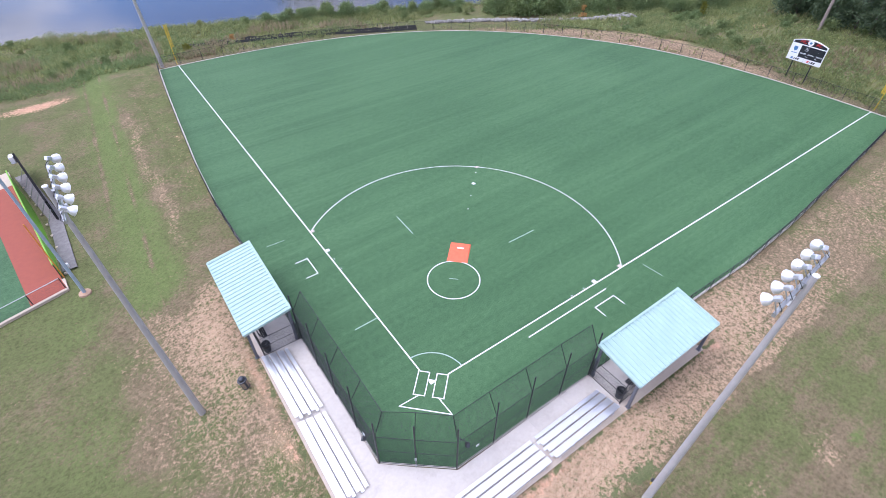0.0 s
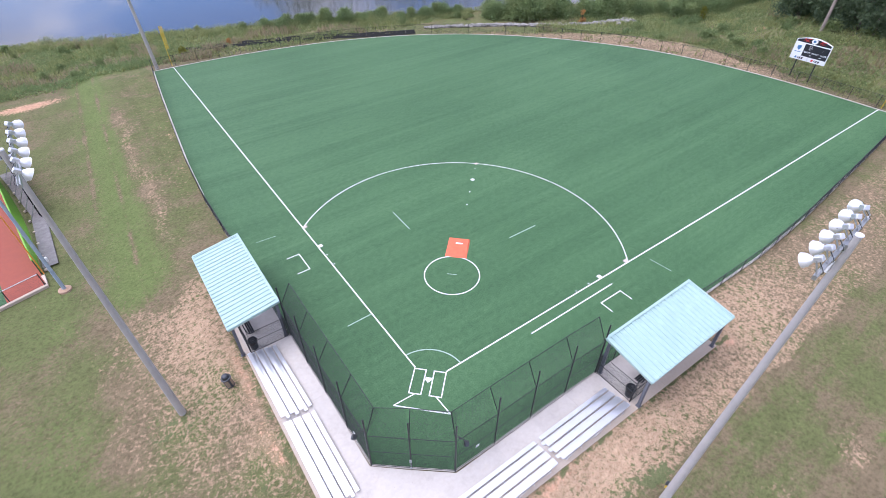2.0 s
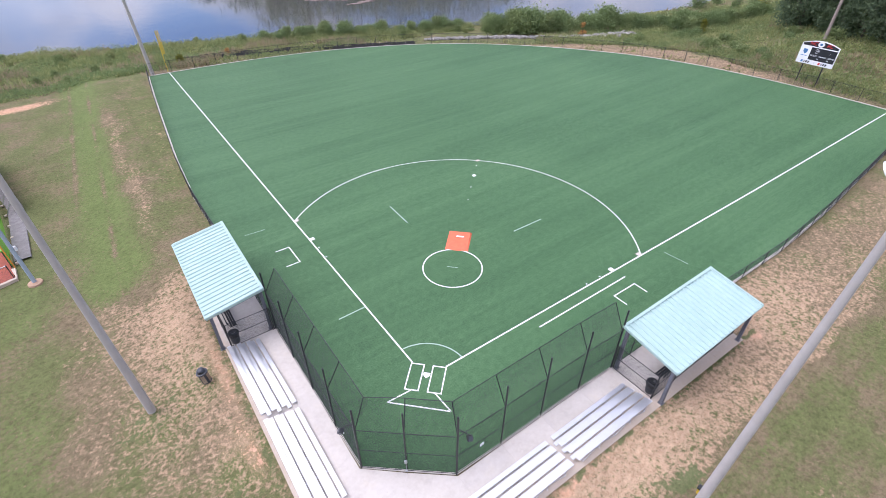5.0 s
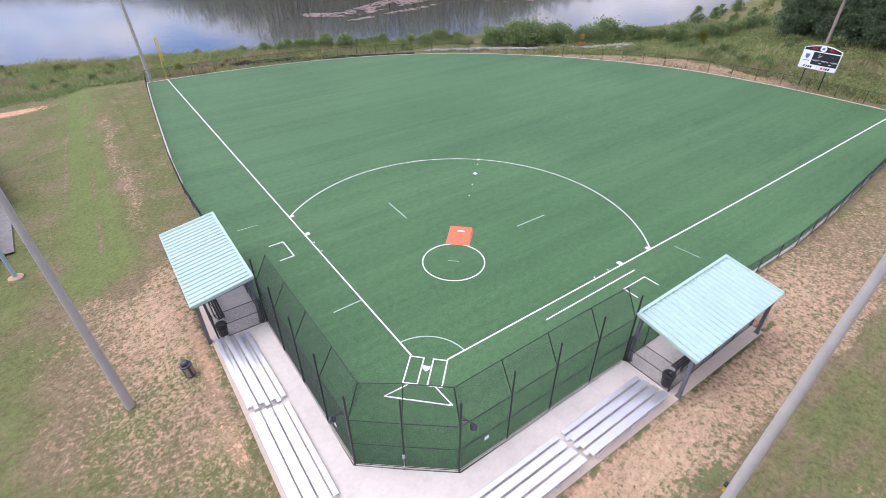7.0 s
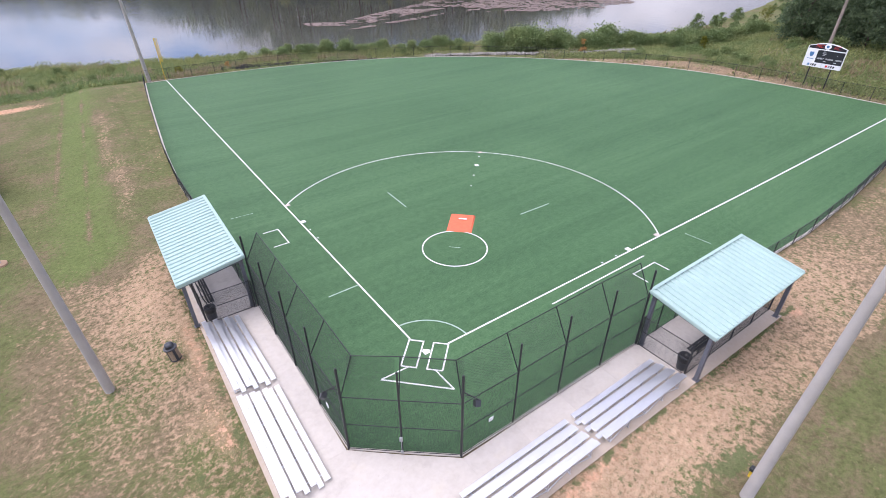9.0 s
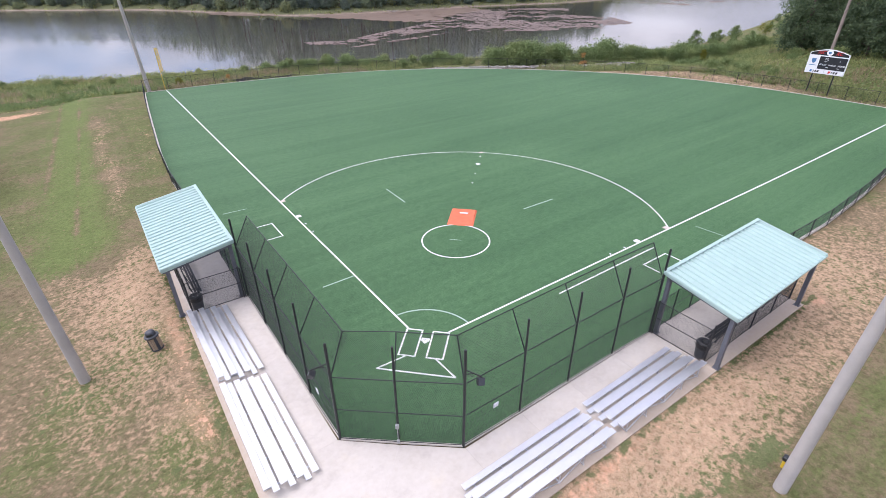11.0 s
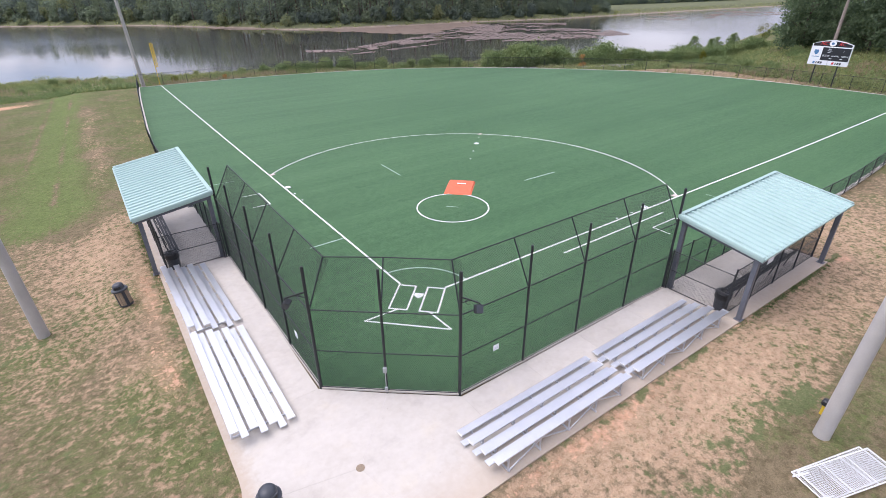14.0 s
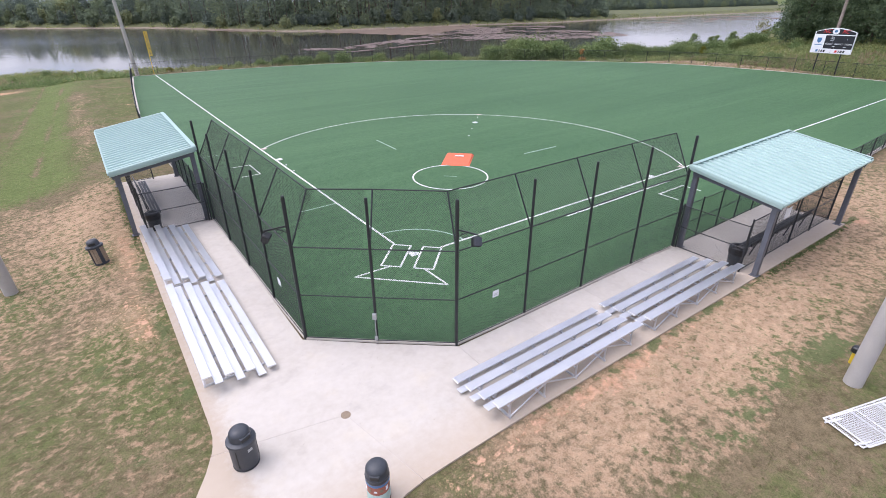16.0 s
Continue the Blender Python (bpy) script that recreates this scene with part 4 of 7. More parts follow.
    part("rubber", rub, WHITE, mound, "white pitching rubber")


# ---- pavement in poured panels ----
def build_pavement():
    walk_way = tagged(new("pavement"), "pale poured concrete pavement behind the fences", "pavement", kind="structure")
    gap = 0.002
    panels = []
    ys = [-2.8, 0.2, 3.3, 6.3, 9.45, 12.6, 15.8, 18.95]
    for a, b in zip(ys, ys[1:]):
        panels.append([(-9.43, a + gap), (-6.06, a + gap), (-6.06, b - gap), (-9.43, b - gap)])
    xs = [-2.1, 0.9, 3.9, 7.05, 9.98, 13.1, 16.2, 19.12]
    for a, b in zip(xs, xs[1:]):
        panels.append([(a + gap, -9.53 - 0.011 * a), (b - gap, -9.53 - 0.011 * b), (b - gap, -6.12), (a + gap, -6.12)])
    d = (-6.34, -6.66)
    panels.append([(-9.43, -2.803), (-9.43, -4.9), (-9.46, -5.35), (-9.53, -5.68), (-9.62, -5.945), (d[0] - 0.005, d[1] + 0.006), (-4.158, -4.445), (-6.06, -2.803)])
    panels.append([(-4.142, -4.455), (d[0] + 0.006, d[1] - 0.002), (-5.727, -9.565), (-4.9, -9.54), (-2.103, -9.51), (-2.103, -6.12)])
    panels.append([(-9.635, -5.958), (-9.83, -6.38), (-10.12, -6.86), (-10.5, -7.45), (-10.95, -8.1), (-12.3, -9.7), (-14.0, -11.4), (-11.0, -13.6), (-8.6, -11.3), (-7.2, -10.05), (-6.75, -9.79), (-6.3, -9.64), (-5.74, -9.57), (d[0] - 0.004, d[1] - 0.006)])
    panels.append([(-14.003, -11.405), (-23, -20.5), (-20, -22.8), (-11.003, -13.605)])
    for p in panels:
        area = sum(a[0] * b[1] - b[0] * a[1] for a, b in zip(p, p[1:] + p[:1]))
        p = p if area > 0 else p[::-1]
        part("slab", Geo().prism(p, -0.14, 0.0), CONCRETE, walk_way)
    bed = Geo().prism([(-9.25, 18.85), (-9.22, -5.2), (-10.5, -8.0), (-13.8, -11.5), (-22.6, -20.4), (-20, -22.4), (-11, -13.4), (-6.2, -9.5), (19.0, -9.4), (19.0, -6.2), (-2.1, -6.2), (-6.1, -2.9), (-6.1, 18.85)], -0.14, -0.006)
    part("joint_filler", bed, surface("joint_filler", (0.50, 0.46, 0.43), (0.60, 0.56, 0.53), 4, 0.9), walk_way)
    cover = thing("drain_cover", "round weathered metal drain cover in the concrete", "drain cover", at=(-6.34, -6.66, 0.0))
    part("well", Geo().lathe([(0.106, 0.001), (0.10, 0.0025), (0.001, 0.0025)], 20), STEEL_GREY, cover)
    part("rim", Geo().lathe([(0.135, 0.0), (0.135, 0.010), (0.107, 0.010), (0.107, 0.004)], 20), TAN, cover)
    for i in range(-2, 3):
        h = math.sqrt(max(0.104 ** 2 - (i * 0.040) ** 2, 0.0001))
        part("bar", Geo().box(i * 0.040 - 0.011, i * 0.040 + 0.011, -h, h, 0.003, 0.009), TAN, cover)


# ---- chain-link fences ----
def chainlink(g, corner, along, up, length, height, pitch=0.075, r=0.0024):
    """Diamond wire over a panel: crossing diagonal wires, clipped to length and height."""
    corner, along, up = Vector(corner), Vector(along), Vector(up)
    nrm = along.cross(up).normalized()
    a, b = along * r, nrm * r
    k = pitch
    n = int((length + height) / k) + 1
    for sgn in (1, -1):
        for i in range(n + 1):
            s0 = i * k - height
            lo, hi = max(0.0, -s0), min(height, length - s0)
            if hi - lo < 0.01:
                continue
            p0, p1 = (s0 + lo, lo), (s0 + hi, hi)
            if sgn < 0:
                p0, p1 = (length - p0[0], p0[1]), (length - p1[0], p1[1])
            P, Q = (corner + along * u + up * v + nrm * (r * sgn) for u, v in (p0, p1))
            m = len(g.v)
            g.v.extend((tuple(P - a), tuple(P + a), tuple(P + b), tuple(Q - a), tuple(Q + a), tuple(Q + b)))
            g.f.extend(((m, m + 1, m + 4, m + 3), (m + 1, m + 2, m + 5, m + 4), (m + 2, m, m + 3, m + 5)))


def build_backstop():
    fence = thing("backstop_fence", "tall black chain-link backstop with inward-leaning arms", "fence")
    row = [(-6.04, 9.45), (-6.04, 6.3), (-6.02, 3.3), (-6.0, 0.2), (-5.95, -2.8), (-4.1, -4.35), (-2.1, -5.99), (0.9, -6.03), (3.9, -6.03), (7.05, -6.04), (9.98, -6.12)]
    low, mid, top, reach = 1.70, 3.40, 4.95, 0.92
    tips = []
    for i, (x, y) in enumerate(row):
        a = Vector(row[max(i - 1, 0)])
        b = Vector(row[min(i + 1, len(row) - 1)])
        d = (b - a).normalized()
        tips.append(Vector((x - d.y * reach, y + d.x * reach, top)))
        big = i in (0, 4, 6, 10)
        part("post", Geo().tube((x, y, -0.1), (x, y, 5.0), 0.057 if big else 0.046, n=10).lathe([(0.055, 5.0), (0.045, 5.03), (0.001, 5.045)], 10, Matrix.Translation((x, y, 0))), BLACK, fence, smooth=True)
        part("arm", Geo().tube((x, y, mid - 0.08), tips[-1], 0.026, n=8), BLACK, fence, smooth=True)
    for i in range(len(row) - 1):
        P, Q = Vector((*row[i], 0)), Vector((*row[i + 1], 0))
        for z, r in ((0.06, 0.018), (low, 0.02), (mid, 0.022)):
            part("rail", Geo().tube(P + Vector((0, 0, z)), Q + Vector((0, 0, z)), r, n=8), BLACK, fence, smooth=True)
        part("rail", Geo().tube(tips[i], tips[i + 1], 0.02, n=8), BLACK, fence, smooth=True)
        d = (Q - P)
        L = d.length
        d = d / L
        inn = Vector((-d.y, d.x, 0)) * 0.05
        g = Geo()
        chainlink(g, P + inn + Vector((0, 0, 0.05)), d, (0, 0, 1), L, low - 0.05, 0.066, 0.0047)
        chainlink(g, P + inn + Vector((0, 0, low)), d, (0, 0, 1), L, mid - low, 0.072, 0.0047)
        part("chain_link", g, WIRE, fence)
        # the sloping upper panel, between the arms
        A, B = P + inn + Vector((0, 0, mid)), tips[i]
        g = Geo()
        slope = (B - A) - d * (B - A).dot(d)
        H = slope.length
        chainlink(g, A + d * max(0, (B - A).dot(d) * 0.5), d, slope / H, L - 2 * abs((B - A).dot(d)) * 0.5, H, 0.072, 0.0045)
        part("chain_link", g, WIRE, fence)
    kerb = Geo().strip(row, 0.10, -0.02, 0.05)
    tagged(part("fence_kerb", kerb, CONCRETE), "pale concrete strip under the backstop fence", "kerb", kind="structure")


def low_fence(name, label, pts, height, spacing, gap_mesh=0.09, wire=0.0032):
    """Chain-link on round posts along a line in plan, standing on the kerb."""
    fence = thing(name, label, "fence", "field fences")
    total = [0.0]
    for p, q in zip(pts, pts[1:]):
        total.append(total[-1] + math.dist(p, q))
    n = max(1, round(total[-1] / spacing))

    def at(s):
        i = max(k for k in range(len(total)) if total[k] <= s + 1e-6)
        i = min(i, len(pts) - 2)
        f = (s - total[i]) / (total[i + 1] - total[i])
        return Vector((pts[i][0] + (pts[i + 1][0] - pts[i][0]) * f, pts[i][1] + (pts[i + 1][1] - pts[i][1]) * f, 0))

    P = [at(total[-1] * i / n) for i in range(n + 1)]
    P = [Vector((p.x, p.y, float(rise(p.x, p.y)))) for p in P]
    up = Vector((0, 0, 1))
    post = Geo().tube((0, 0, -0.1), (0, 0, height + 0.04), 0.036, n=8).mesh("post", BLACK, True)
    for p in P:
        ob = part("post", post, BLACK, fence)
        ob.location = p
    for p, q in zip(P, P[1:]):
        part("rail", Geo().tube(p + up * height, q + up * height, 0.022, n=6), BLACK, fence, smooth=True)
        d = q - p
        g = Geo()
        chainlink(g, p + up * 0.06, d / d.length, up, d.length, height - 0.08, gap_mesh, wire)
        part("chain_link", g, WIRE, fence)
    return fence


def build_field_fences():
    low_fence("outfield_fence", "black chain-link outfield fence with top rail", outfield(64, 0.12), 1.80, 3.45, 0.12, 0.0045)
    low_fence("sideline_fence", "low black chain-link sideline fence on a kerb", [(19.2, -6.15)] + [(x, y - 0.1) for x, y in EDGE_R[1:]] + [outfield(64, 0.12)[0]], 1.25, 3.0, 0.075, 0.0042)
    low_fence("sideline_fence", "low black chain-link sideline fence on a kerb", [(-6.15, 19.2)] + [(x - 0.1, y) for x, y in EDGE_L[1:]] + [outfield(64, 0.12)[-1]], 1.25, 3.0, 0.075, 0.0042)


build_ground()
build_lake()
build_far_bank()
build_turf()
build_marks()
build_pavement()
build_backstop()
build_field_fences()


LAWN_CLAY = surface("heaped_clay", (0.36, 0.23, 0.15), (0.48, 0.33, 0.23), 4, 0.95, bump=0.5)


# ---- dugouts ----
def along_first(s, o, z):
    return (s, -o, z)


def along_third(s, o, z):
    return (-o, s, z)


def remap(g, put):
    g.v = [put(*p) for p in g.v]
    return g


def build_dugout(put, s0, s1, side):
    dug = thing("dugout_shelter", "open dugout shelter with mint ribbed metal roof on grey posts", "shelter", "dugouts")
    of, ob_ = 6.10, 9.83

    def roof_z(s, o):
        t = (s - s0) / (s1 - s0)
        f = (o - of) / (ob_ - of)
        return 3.82 + 0.13 * t - 0.58 * f

    roof = part("roof", remap(Geo().add([(s, o, roof_z(s, o) - d) for d in (0.16, 0.05) for s, o in ((s0 + 0.02, of + 0.02), (s1 - 0.02, of + 0.02), (s1 - 0.02, ob_ - 0.02), (s0 + 0.02, ob_ - 0.02))],
                                    [(3, 2, 1, 0), (4, 5, 6, 7), (0, 1, 5, 4), (1, 2, 6, 5), (2, 3, 7, 6), (3, 0, 4, 7)]), put), STEEL_GREY, dug, "dark steel roof deck")
    n = 22
    w = (s1 - s0 - 0.16) / n
    for i in range(n):
        a = s0 + 0.08 + i * w
        prof = [(a, 0.0), (a + w * 0.55, 0.0), (a + w * 0.61, 0.062), (a + w * 0.85, 0.062), (a + w * 0.91, 0.0), (a + w, 0.0)]
        vs = [(s, o, roof_z(s, o) - 0.045 + h) for o in (of + 0.06, ob_ - 0.01) for s, h in prof]
        k = len(prof)
        vs += [(s, o, z - 0.01) for s, o, z in vs[:2 * k]]
        fs = [(j, j + 1, k + j + 1, k + j) for j in range(k - 1)] + [(2 * k + j, 3 * k + j, 3 * k + j + 1, 2 * k + j + 1) for j in range(k - 1)]
        fs += [(j, 2 * k + j, 2 * k + j + 1, j + 1) for j in range(k - 1)] + [(k + j, k + j + 1, 3 * k + j + 1, 3 * k + j) for j in range(k - 1)]
        part("roof_panel", remap(Geo().add(vs, fs), put), MINT, roof)

    def trim(pts, prof):
        """A profile (outward, up) swept from one corner to another."""
        (sa, oa), (sb, ob2) = pts
        vs = []
        for s, o in pts:
            for d, h in prof:
                if sa == sb:
                    vs.append((s + d, o, roof_z(s, o) + h))
                else:
                    vs.append((s, o + d, roof_z(s, o) + h))
        k = len(prof)
        return Geo().add(vs, [(j, (j + 1) % k, k + (j + 1) % k, k + j) for j in range(k)] + [tuple(range(k)), tuple(range(2 * k - 1, k - 1, -1))])

    rake = [(0.14, 0.035), (0.0, 0.045), (-0.04, 0.02), (-0.05, -0.07), (-0.02, -0.20), (0.0, -0.22), (0.02, -0.20), (0.02, -0.02)]
    part("rake_trim", remap(trim([(s0, of), (s0, ob_)], rake), put), MINT, roof)
    part("rake_trim", remap(trim([(s1, of), (s1, ob_)], [(-d, h) for d, h in rake]), put), MINT, roof)
    part("ridge_cap", remap(trim([(s0, of), (s1, of)], [(0.16, 0.035), (0.0, 0.05), (-0.03, 0.03), (-0.03, -0.17), (0.0, -0.17), (0.01, 0.0)]), put), MINT, roof)
    part("eave_trim", remap(trim([(s0, ob_), (s1, ob_)], [(-0.06, -0.04), (0.02, -0.03), (0.05, -0.05), (0.05, -0.12), (-0.03, -0.14)]), put), MINT, roof)
    for o in (6.45, 7.5, 8.5, 9.45):
        z0, z1 = roof_z(s0 + 0.2, o) - 0.26, roof_z(s1 - 0.2, o) - 0.26
        part("purlin", remap(Geo().bar((s0 + 0.15, o, z0), (s1 - 0.15, o, z1), 0.09, 0.18), put), STEEL_GREY, dug)
    for s in (s0 + 0.28, (s0 + s1) / 2, s1 - 0.28):
        part("rafter", remap(Geo().bar((s, of + 0.1, roof_z(s, of) - 0.36), (s, ob_ - 0.08, roof_z(s, ob_) - 0.30), 0.12, 0.2), put), STEEL_GREY, dug)
    for s in (s0 + 0.34, s1 - 0.20):
        for o in (6.30, 9.53):
            g = Geo().box(s - 0.10, s + 0.10, o - 0.10, o + 0.10, 0.0, roof_z(s, o) - 0.30, 0.015)
            post = part("post", remap(g, put), STEEL_GREY, dug)
            part("base_plate", remap(Geo().box(s - 0.16, s + 0.16, o - 0.16, o + 0.16, 0.0, 0.02, 0.004), put), STEEL_GREY, post)
    # the fence round it
    cage = thing("dugout_fence", "black chain-link panels round the dugout", "fence", "dugout fences")

    def panel(a, b, height, posts, mid=True, pitch=0.072):
        P, Q = Vector(put(*a, 0)), Vector(put(*b, 0))
        d = Q - P
        up = Vector((0, 0, 1))
        for i in range(posts + 1):
            p = P + d * (i / posts)
            part("post", Geo().tube(p, p + up * (height + 0.05), 0.035, n=8).lathe([(0.038, height + 0.05), (0.03, height + 0.08), (0.001, height + 0.09)], 8, Matrix.Translation(p)), BLACK, cage, smooth=True)
        for z in ((height, height * 0.52, 0.08) if mid else (height, 0.08)):
            part("rail", Geo().tube(P + up * z, Q + up * z, 0.02, n=6), BLACK, cage, smooth=True)
        g = Geo()
        chainlink(g, P + up * 0.06, d / d.length, up, d.length, height - 0.08, pitch, 0.0036)
        part("chain_link", g, WIRE, cage)

    panel((s0 + 0.1, 9.02), (s1 + 0.05, 9.02), 2.25, 4)
    panel((s0 + 0.08, 6.24), (s0 + 0.1, 9.0), 2.0, 1)
    panel((s0 + 0.1, 6.14), (s1 + 0.05, 6.14), 1.9, 5, True)
    panel((s1 + 0.05, 7.6), (s1 + 0.05, 9.0), 2.0, 1)
    # players' bench along the back
    bench = thing("players_bench", "long black slatted bench with backrest in the dugout", "bench", "dugout benches")
    a, b = s0 + 1.5, s1 - 1.6
    for k, (o, z, tall) in enumerate(((8.22, 0.45, 0), (8.36, 0.45, 0), (8.50, 0.45, 0), (8.70, 0.66, 1), (8.74, 0.84, 1))):
        g = Geo().box(a, b, o - (0.02 if tall else 0.06), o + (0.02 if tall else 0.06), z - (0.07 if tall else 0.02), z + (0.07 if tall else 0.02), 0.008)
        part("backrest_slat" if tall else "seat_slat", remap(g, put), BENCH, bench)
    for i in range(4):
        s = a + 0.5 + (b - a - 1.0) * i / 3
        g = Geo().tube((s, 8.28, 0), (s, 8.28, 0.43), 0.025, n=6).tube((s, 8.55, 0), (s, 8.76, 0.9), 0.025, n=6).tube((s, 8.2, 0.42), (s, 8.62, 0.42), 0.022, n=6)
        part("leg", remap(g, put), BENCH, bench, smooth=True)
    # bagged bin just inside
    s, o = s0 + 0.48, 8.62
    can = thing("trash_can", "black trash can with a bin bag beside the dugout bench", "trash can", "trash cans", at=put(s, o, 0.0))
    part("body", Geo().lathe([(0.25, 0.0), (0.27, 0.05), (0.29, 0.4), (0.31, 0.78), (0.325, 0.80)], 18), PLASTIC, can, smooth=True)
    part("bag", Geo().lathe([(0.325, 0.58), (0.345, 0.66), (0.338, 0.80), (0.35, 0.86), (0.30, 0.92), (0.18, 0.93), (0.08, 0.86), (0.02, 0.80)], 18), BAG, can, "crumpled black bin bag over the rim", smooth=True)
    if side == "first":
        sign = Geo().box(12.9, 13.45, -9.075, -9.06, 1.62, 2.08, 0.004)
        tagged(part("notice_board", sign, SIGN_WHITE), "white notice fixed to the black dugout fence", "sign")


build_dugout(along_first, 9.96, 18.96, "first")
build_dugout(along_third, 9.40, 18.48, "third")


# ---- bleachers ----
def build_bleacher():
    bl = thing("bleacher", "four-row aluminium bleacher standing on concrete", "bleacher", "bleachers")
    L = 6.15
    rows = [(0.0, 0.22), (0.58, 0.365), (1.165, 0.515), (1.745, 0.66)]
    for y, z in rows:
        plank = part("seat_plank", Geo().box(-L / 2, L / 2, y - 0.13, y + 0.13, z - 0.045, z, 0.008), ALU_SEAT, bl)
        for s in (-1, 1):
            part("end_cap", Geo().box(s * L / 2 - 0.012, s * L / 2 + 0.012, y - 0.133, y + 0.133, z - 0.05, z + 0.003, 0.004), WHITE, plank)
    for (y, z) in rows[1:]:
        part("foot_plank", Geo().box(-L / 2 - 0.12, L / 2 + 0.12, y - 0.375, y - 0.145, z - 0.275, z - 0.24, 0.008), ALU_SEAT, bl)
    xs = [-L / 2 + 0.45 + i * (L - 0.9) / 4 for i in range(5)]
    for x in xs:
        g = Geo().bar((x, -0.10, 0.03), (x, 1.86, 0.03), 0.05, 0.06)
        for y, z in rows:
            g.bar((x, y + 0.06, 0.03), (x, y + 0.06, z - 0.05), 0.042, 0.042)
            g.bar((x, y - 0.11, z - 0.062), (x, y + 0.11, z - 0.062), 0.05, 0.03)
        for y, z in rows[1:]:
            g.bar((x, y - 0.36, z - 0.29), (x, y + 0.06, z - 0.29), 0.042, 0.03)
        part("support_frame", g, ALU, bl)
    for i in range(4):
        up = i % 2 == 0
        part("brace", Geo().bar((xs[i], 1.84, 0.06 if up else 0.56), (xs[i + 1], 1.84, 0.56 if up else 0.06), 0.035, 0.035), ALU, bl)
    bl.matrix_basis = pose(-0.20, -7.51, 0.0, 0, 0, 180)
    copy_thing(bl, pose(6.38, -7.50, 0.0, 0, 0, 180))
    copy_thing(bl, pose(-7.36, -0.66, 0.0, 0, 0, 90))
    copy_thing(bl, pose(-7.38, 6.00, 0.0, 0, 0, 91.2))


build_bleacher()


# ---- light poles with floodlight bars ----
def build_floodlight(parent, m):
    lamp = part("floodlight", Geo().lathe([(0.07, 0.30), (0.10, 0.26), (0.15, 0.20), (0.23, 0.10), (0.285, 0.0), (0.31, -0.14), (0.318, -0.145), (0.305, -0.15), (0.27, 0.0), (0.2, 0.12), (0.1, 0.2), (0.01, 0.22)], 22, m), REFLECTOR, parent, "white bowl-shaped floodlight reflector", smooth=True)
    part("ballast_housing", Geo().box(-0.13, 0.13, -0.12, 0.12, 0.28, 0.62, 0.03, m), ALU, lamp)
    part("lens", Geo().lathe([(0.285, -0.10), (0.15, -0.085), (0.001, -0.08)], 18, m), GLASS, lamp, "clear lamp glass", smooth=True)
    return lamp


m, n_, l_, b_ = tree_of("lamp_glass")
b_.inputs["Base Color"].default_value, b_.inputs["Roughness"].default_value = (0.85, 0.88, 0.9, 1), 0.08
b_.inputs["Transmission Weight"].default_value = 0.8
GLASS = m


def build_light_pole(base, top, aim, half, label, fan, slide=0.0):
    """aim: the way the lamps face, in plan; fan: how far the last ones turn to the outfield."""
    pole = thing("light_pole", label, "light pole", "light poles")
    B, T = Vector(base), Vector(top)
    part("shaft", Geo().tube(B, T, 0.240, 0.105, n=24), POLE, pole, smooth=True)
    part("cap", Geo().tube(T, T + Vector((0, 0, 0.05)), 0.125, 0.115, n=18), WHITE, pole, smooth=True)
    a = Vector((*aim, 0)).normalized()
    side = Vector((-a.y, a.x, 0))
    c = T + Vector((0, 0, -0.55)) + a * 0.20 + side * slide
    part("crossarm", Geo().bar(c - side * (half + 0.15), c + side * (half + 0.15), 0.12, 0.16), GALV, pole, "pale galvanised steel crossarm")
    part("bracket", Geo().bar(c - side * 0.5 + Vector((0, 0, -0.45)), c + side * 0.5 + Vector((0, 0, -0.45)), 0.08, 0.1).bar(c - a * 0.2, c + a * 0.05, 0.2, 0.3), GALV, pole)
    part("junction_box", Geo().box(-0.13, 0.13, -0.06, 0.06, -0.2, 0.2, 0.02, Matrix.Translation(c - a * 0.02 + Vector((0, 0, -0.85)))), WHITE, pole)
    for i in range(6):
        p = c + side * (half * (0.4 * i - 1)) + a * 0.42 + Vector((0, 0, 0.34))
        down = (a + side * fan * (i if fan > 0 else 5 - i) / 5 + Vector((0, 0, -0.80 - 0.06 * (i % 2)))).normalized()
        turn = (-down).to_track_quat("Z", "Y").to_matrix().to_4x4() @ Matrix.Scale(0.74, 4)
        lamp = build_floodlight(pole, Matrix.Translation(p) @ turn)
        root = p - a * 0.42 - Vector((0, 0, 0.34))
        back = p - down * 0.32
        part("yoke", Geo().line([root, root + Vector((0, 0, 0.16)) + side * 0.16, back + side * 0.16], 0.022, 6).line([root, root + Vector((0, 0, 0.16)) - side * 0.16, back - side * 0.16], 0.022, 6), GALV, lamp, smooth=True)
        loop = [root - side * 0.1 + Vector((0, 0, 0.05)) - a * 0.05]
        for k in range(1, 7):
            t = math.pi * k / 6
            loop.append(loop[0] - a * (0.16 * math.sin(t)) + Vector((0, 0, -0.12 * math.sin(t))) + (back - loop[0]) * (k / 6))
        part("cable", Geo().line(loop, 0.012, 5), BLACK, lamp, smooth=True)
    return pole


build_light_pole((6.23, -14.17, -0.3), (6.56, -14.48, 19.35), (-0.074, 1), 2.1, "grey spun-concrete light pole with six white floodlights", -1.0)
build_light_pole((-14.34, 7.87, -0.8), (-14.62, 7.1, 19.4), (1, 0.04), 2.5, "grey spun-concrete light pole with six white floodlights", 0.9, 0.3)
far_pole = thing("light_pole", "tall grey concrete light pole outside the outfield corner", "light pole", "light poles")
part("shaft", Geo().tube((-2.2, 75.2, -0.5), (-3.0, 75.3, 22.0), 0.30, 0.14, n=16), POLE, far_pole, smooth=True)
side_pole = thing("light_pole", "slim pale blue-grey light pole beside the neighbouring field", "light pole", "light poles")
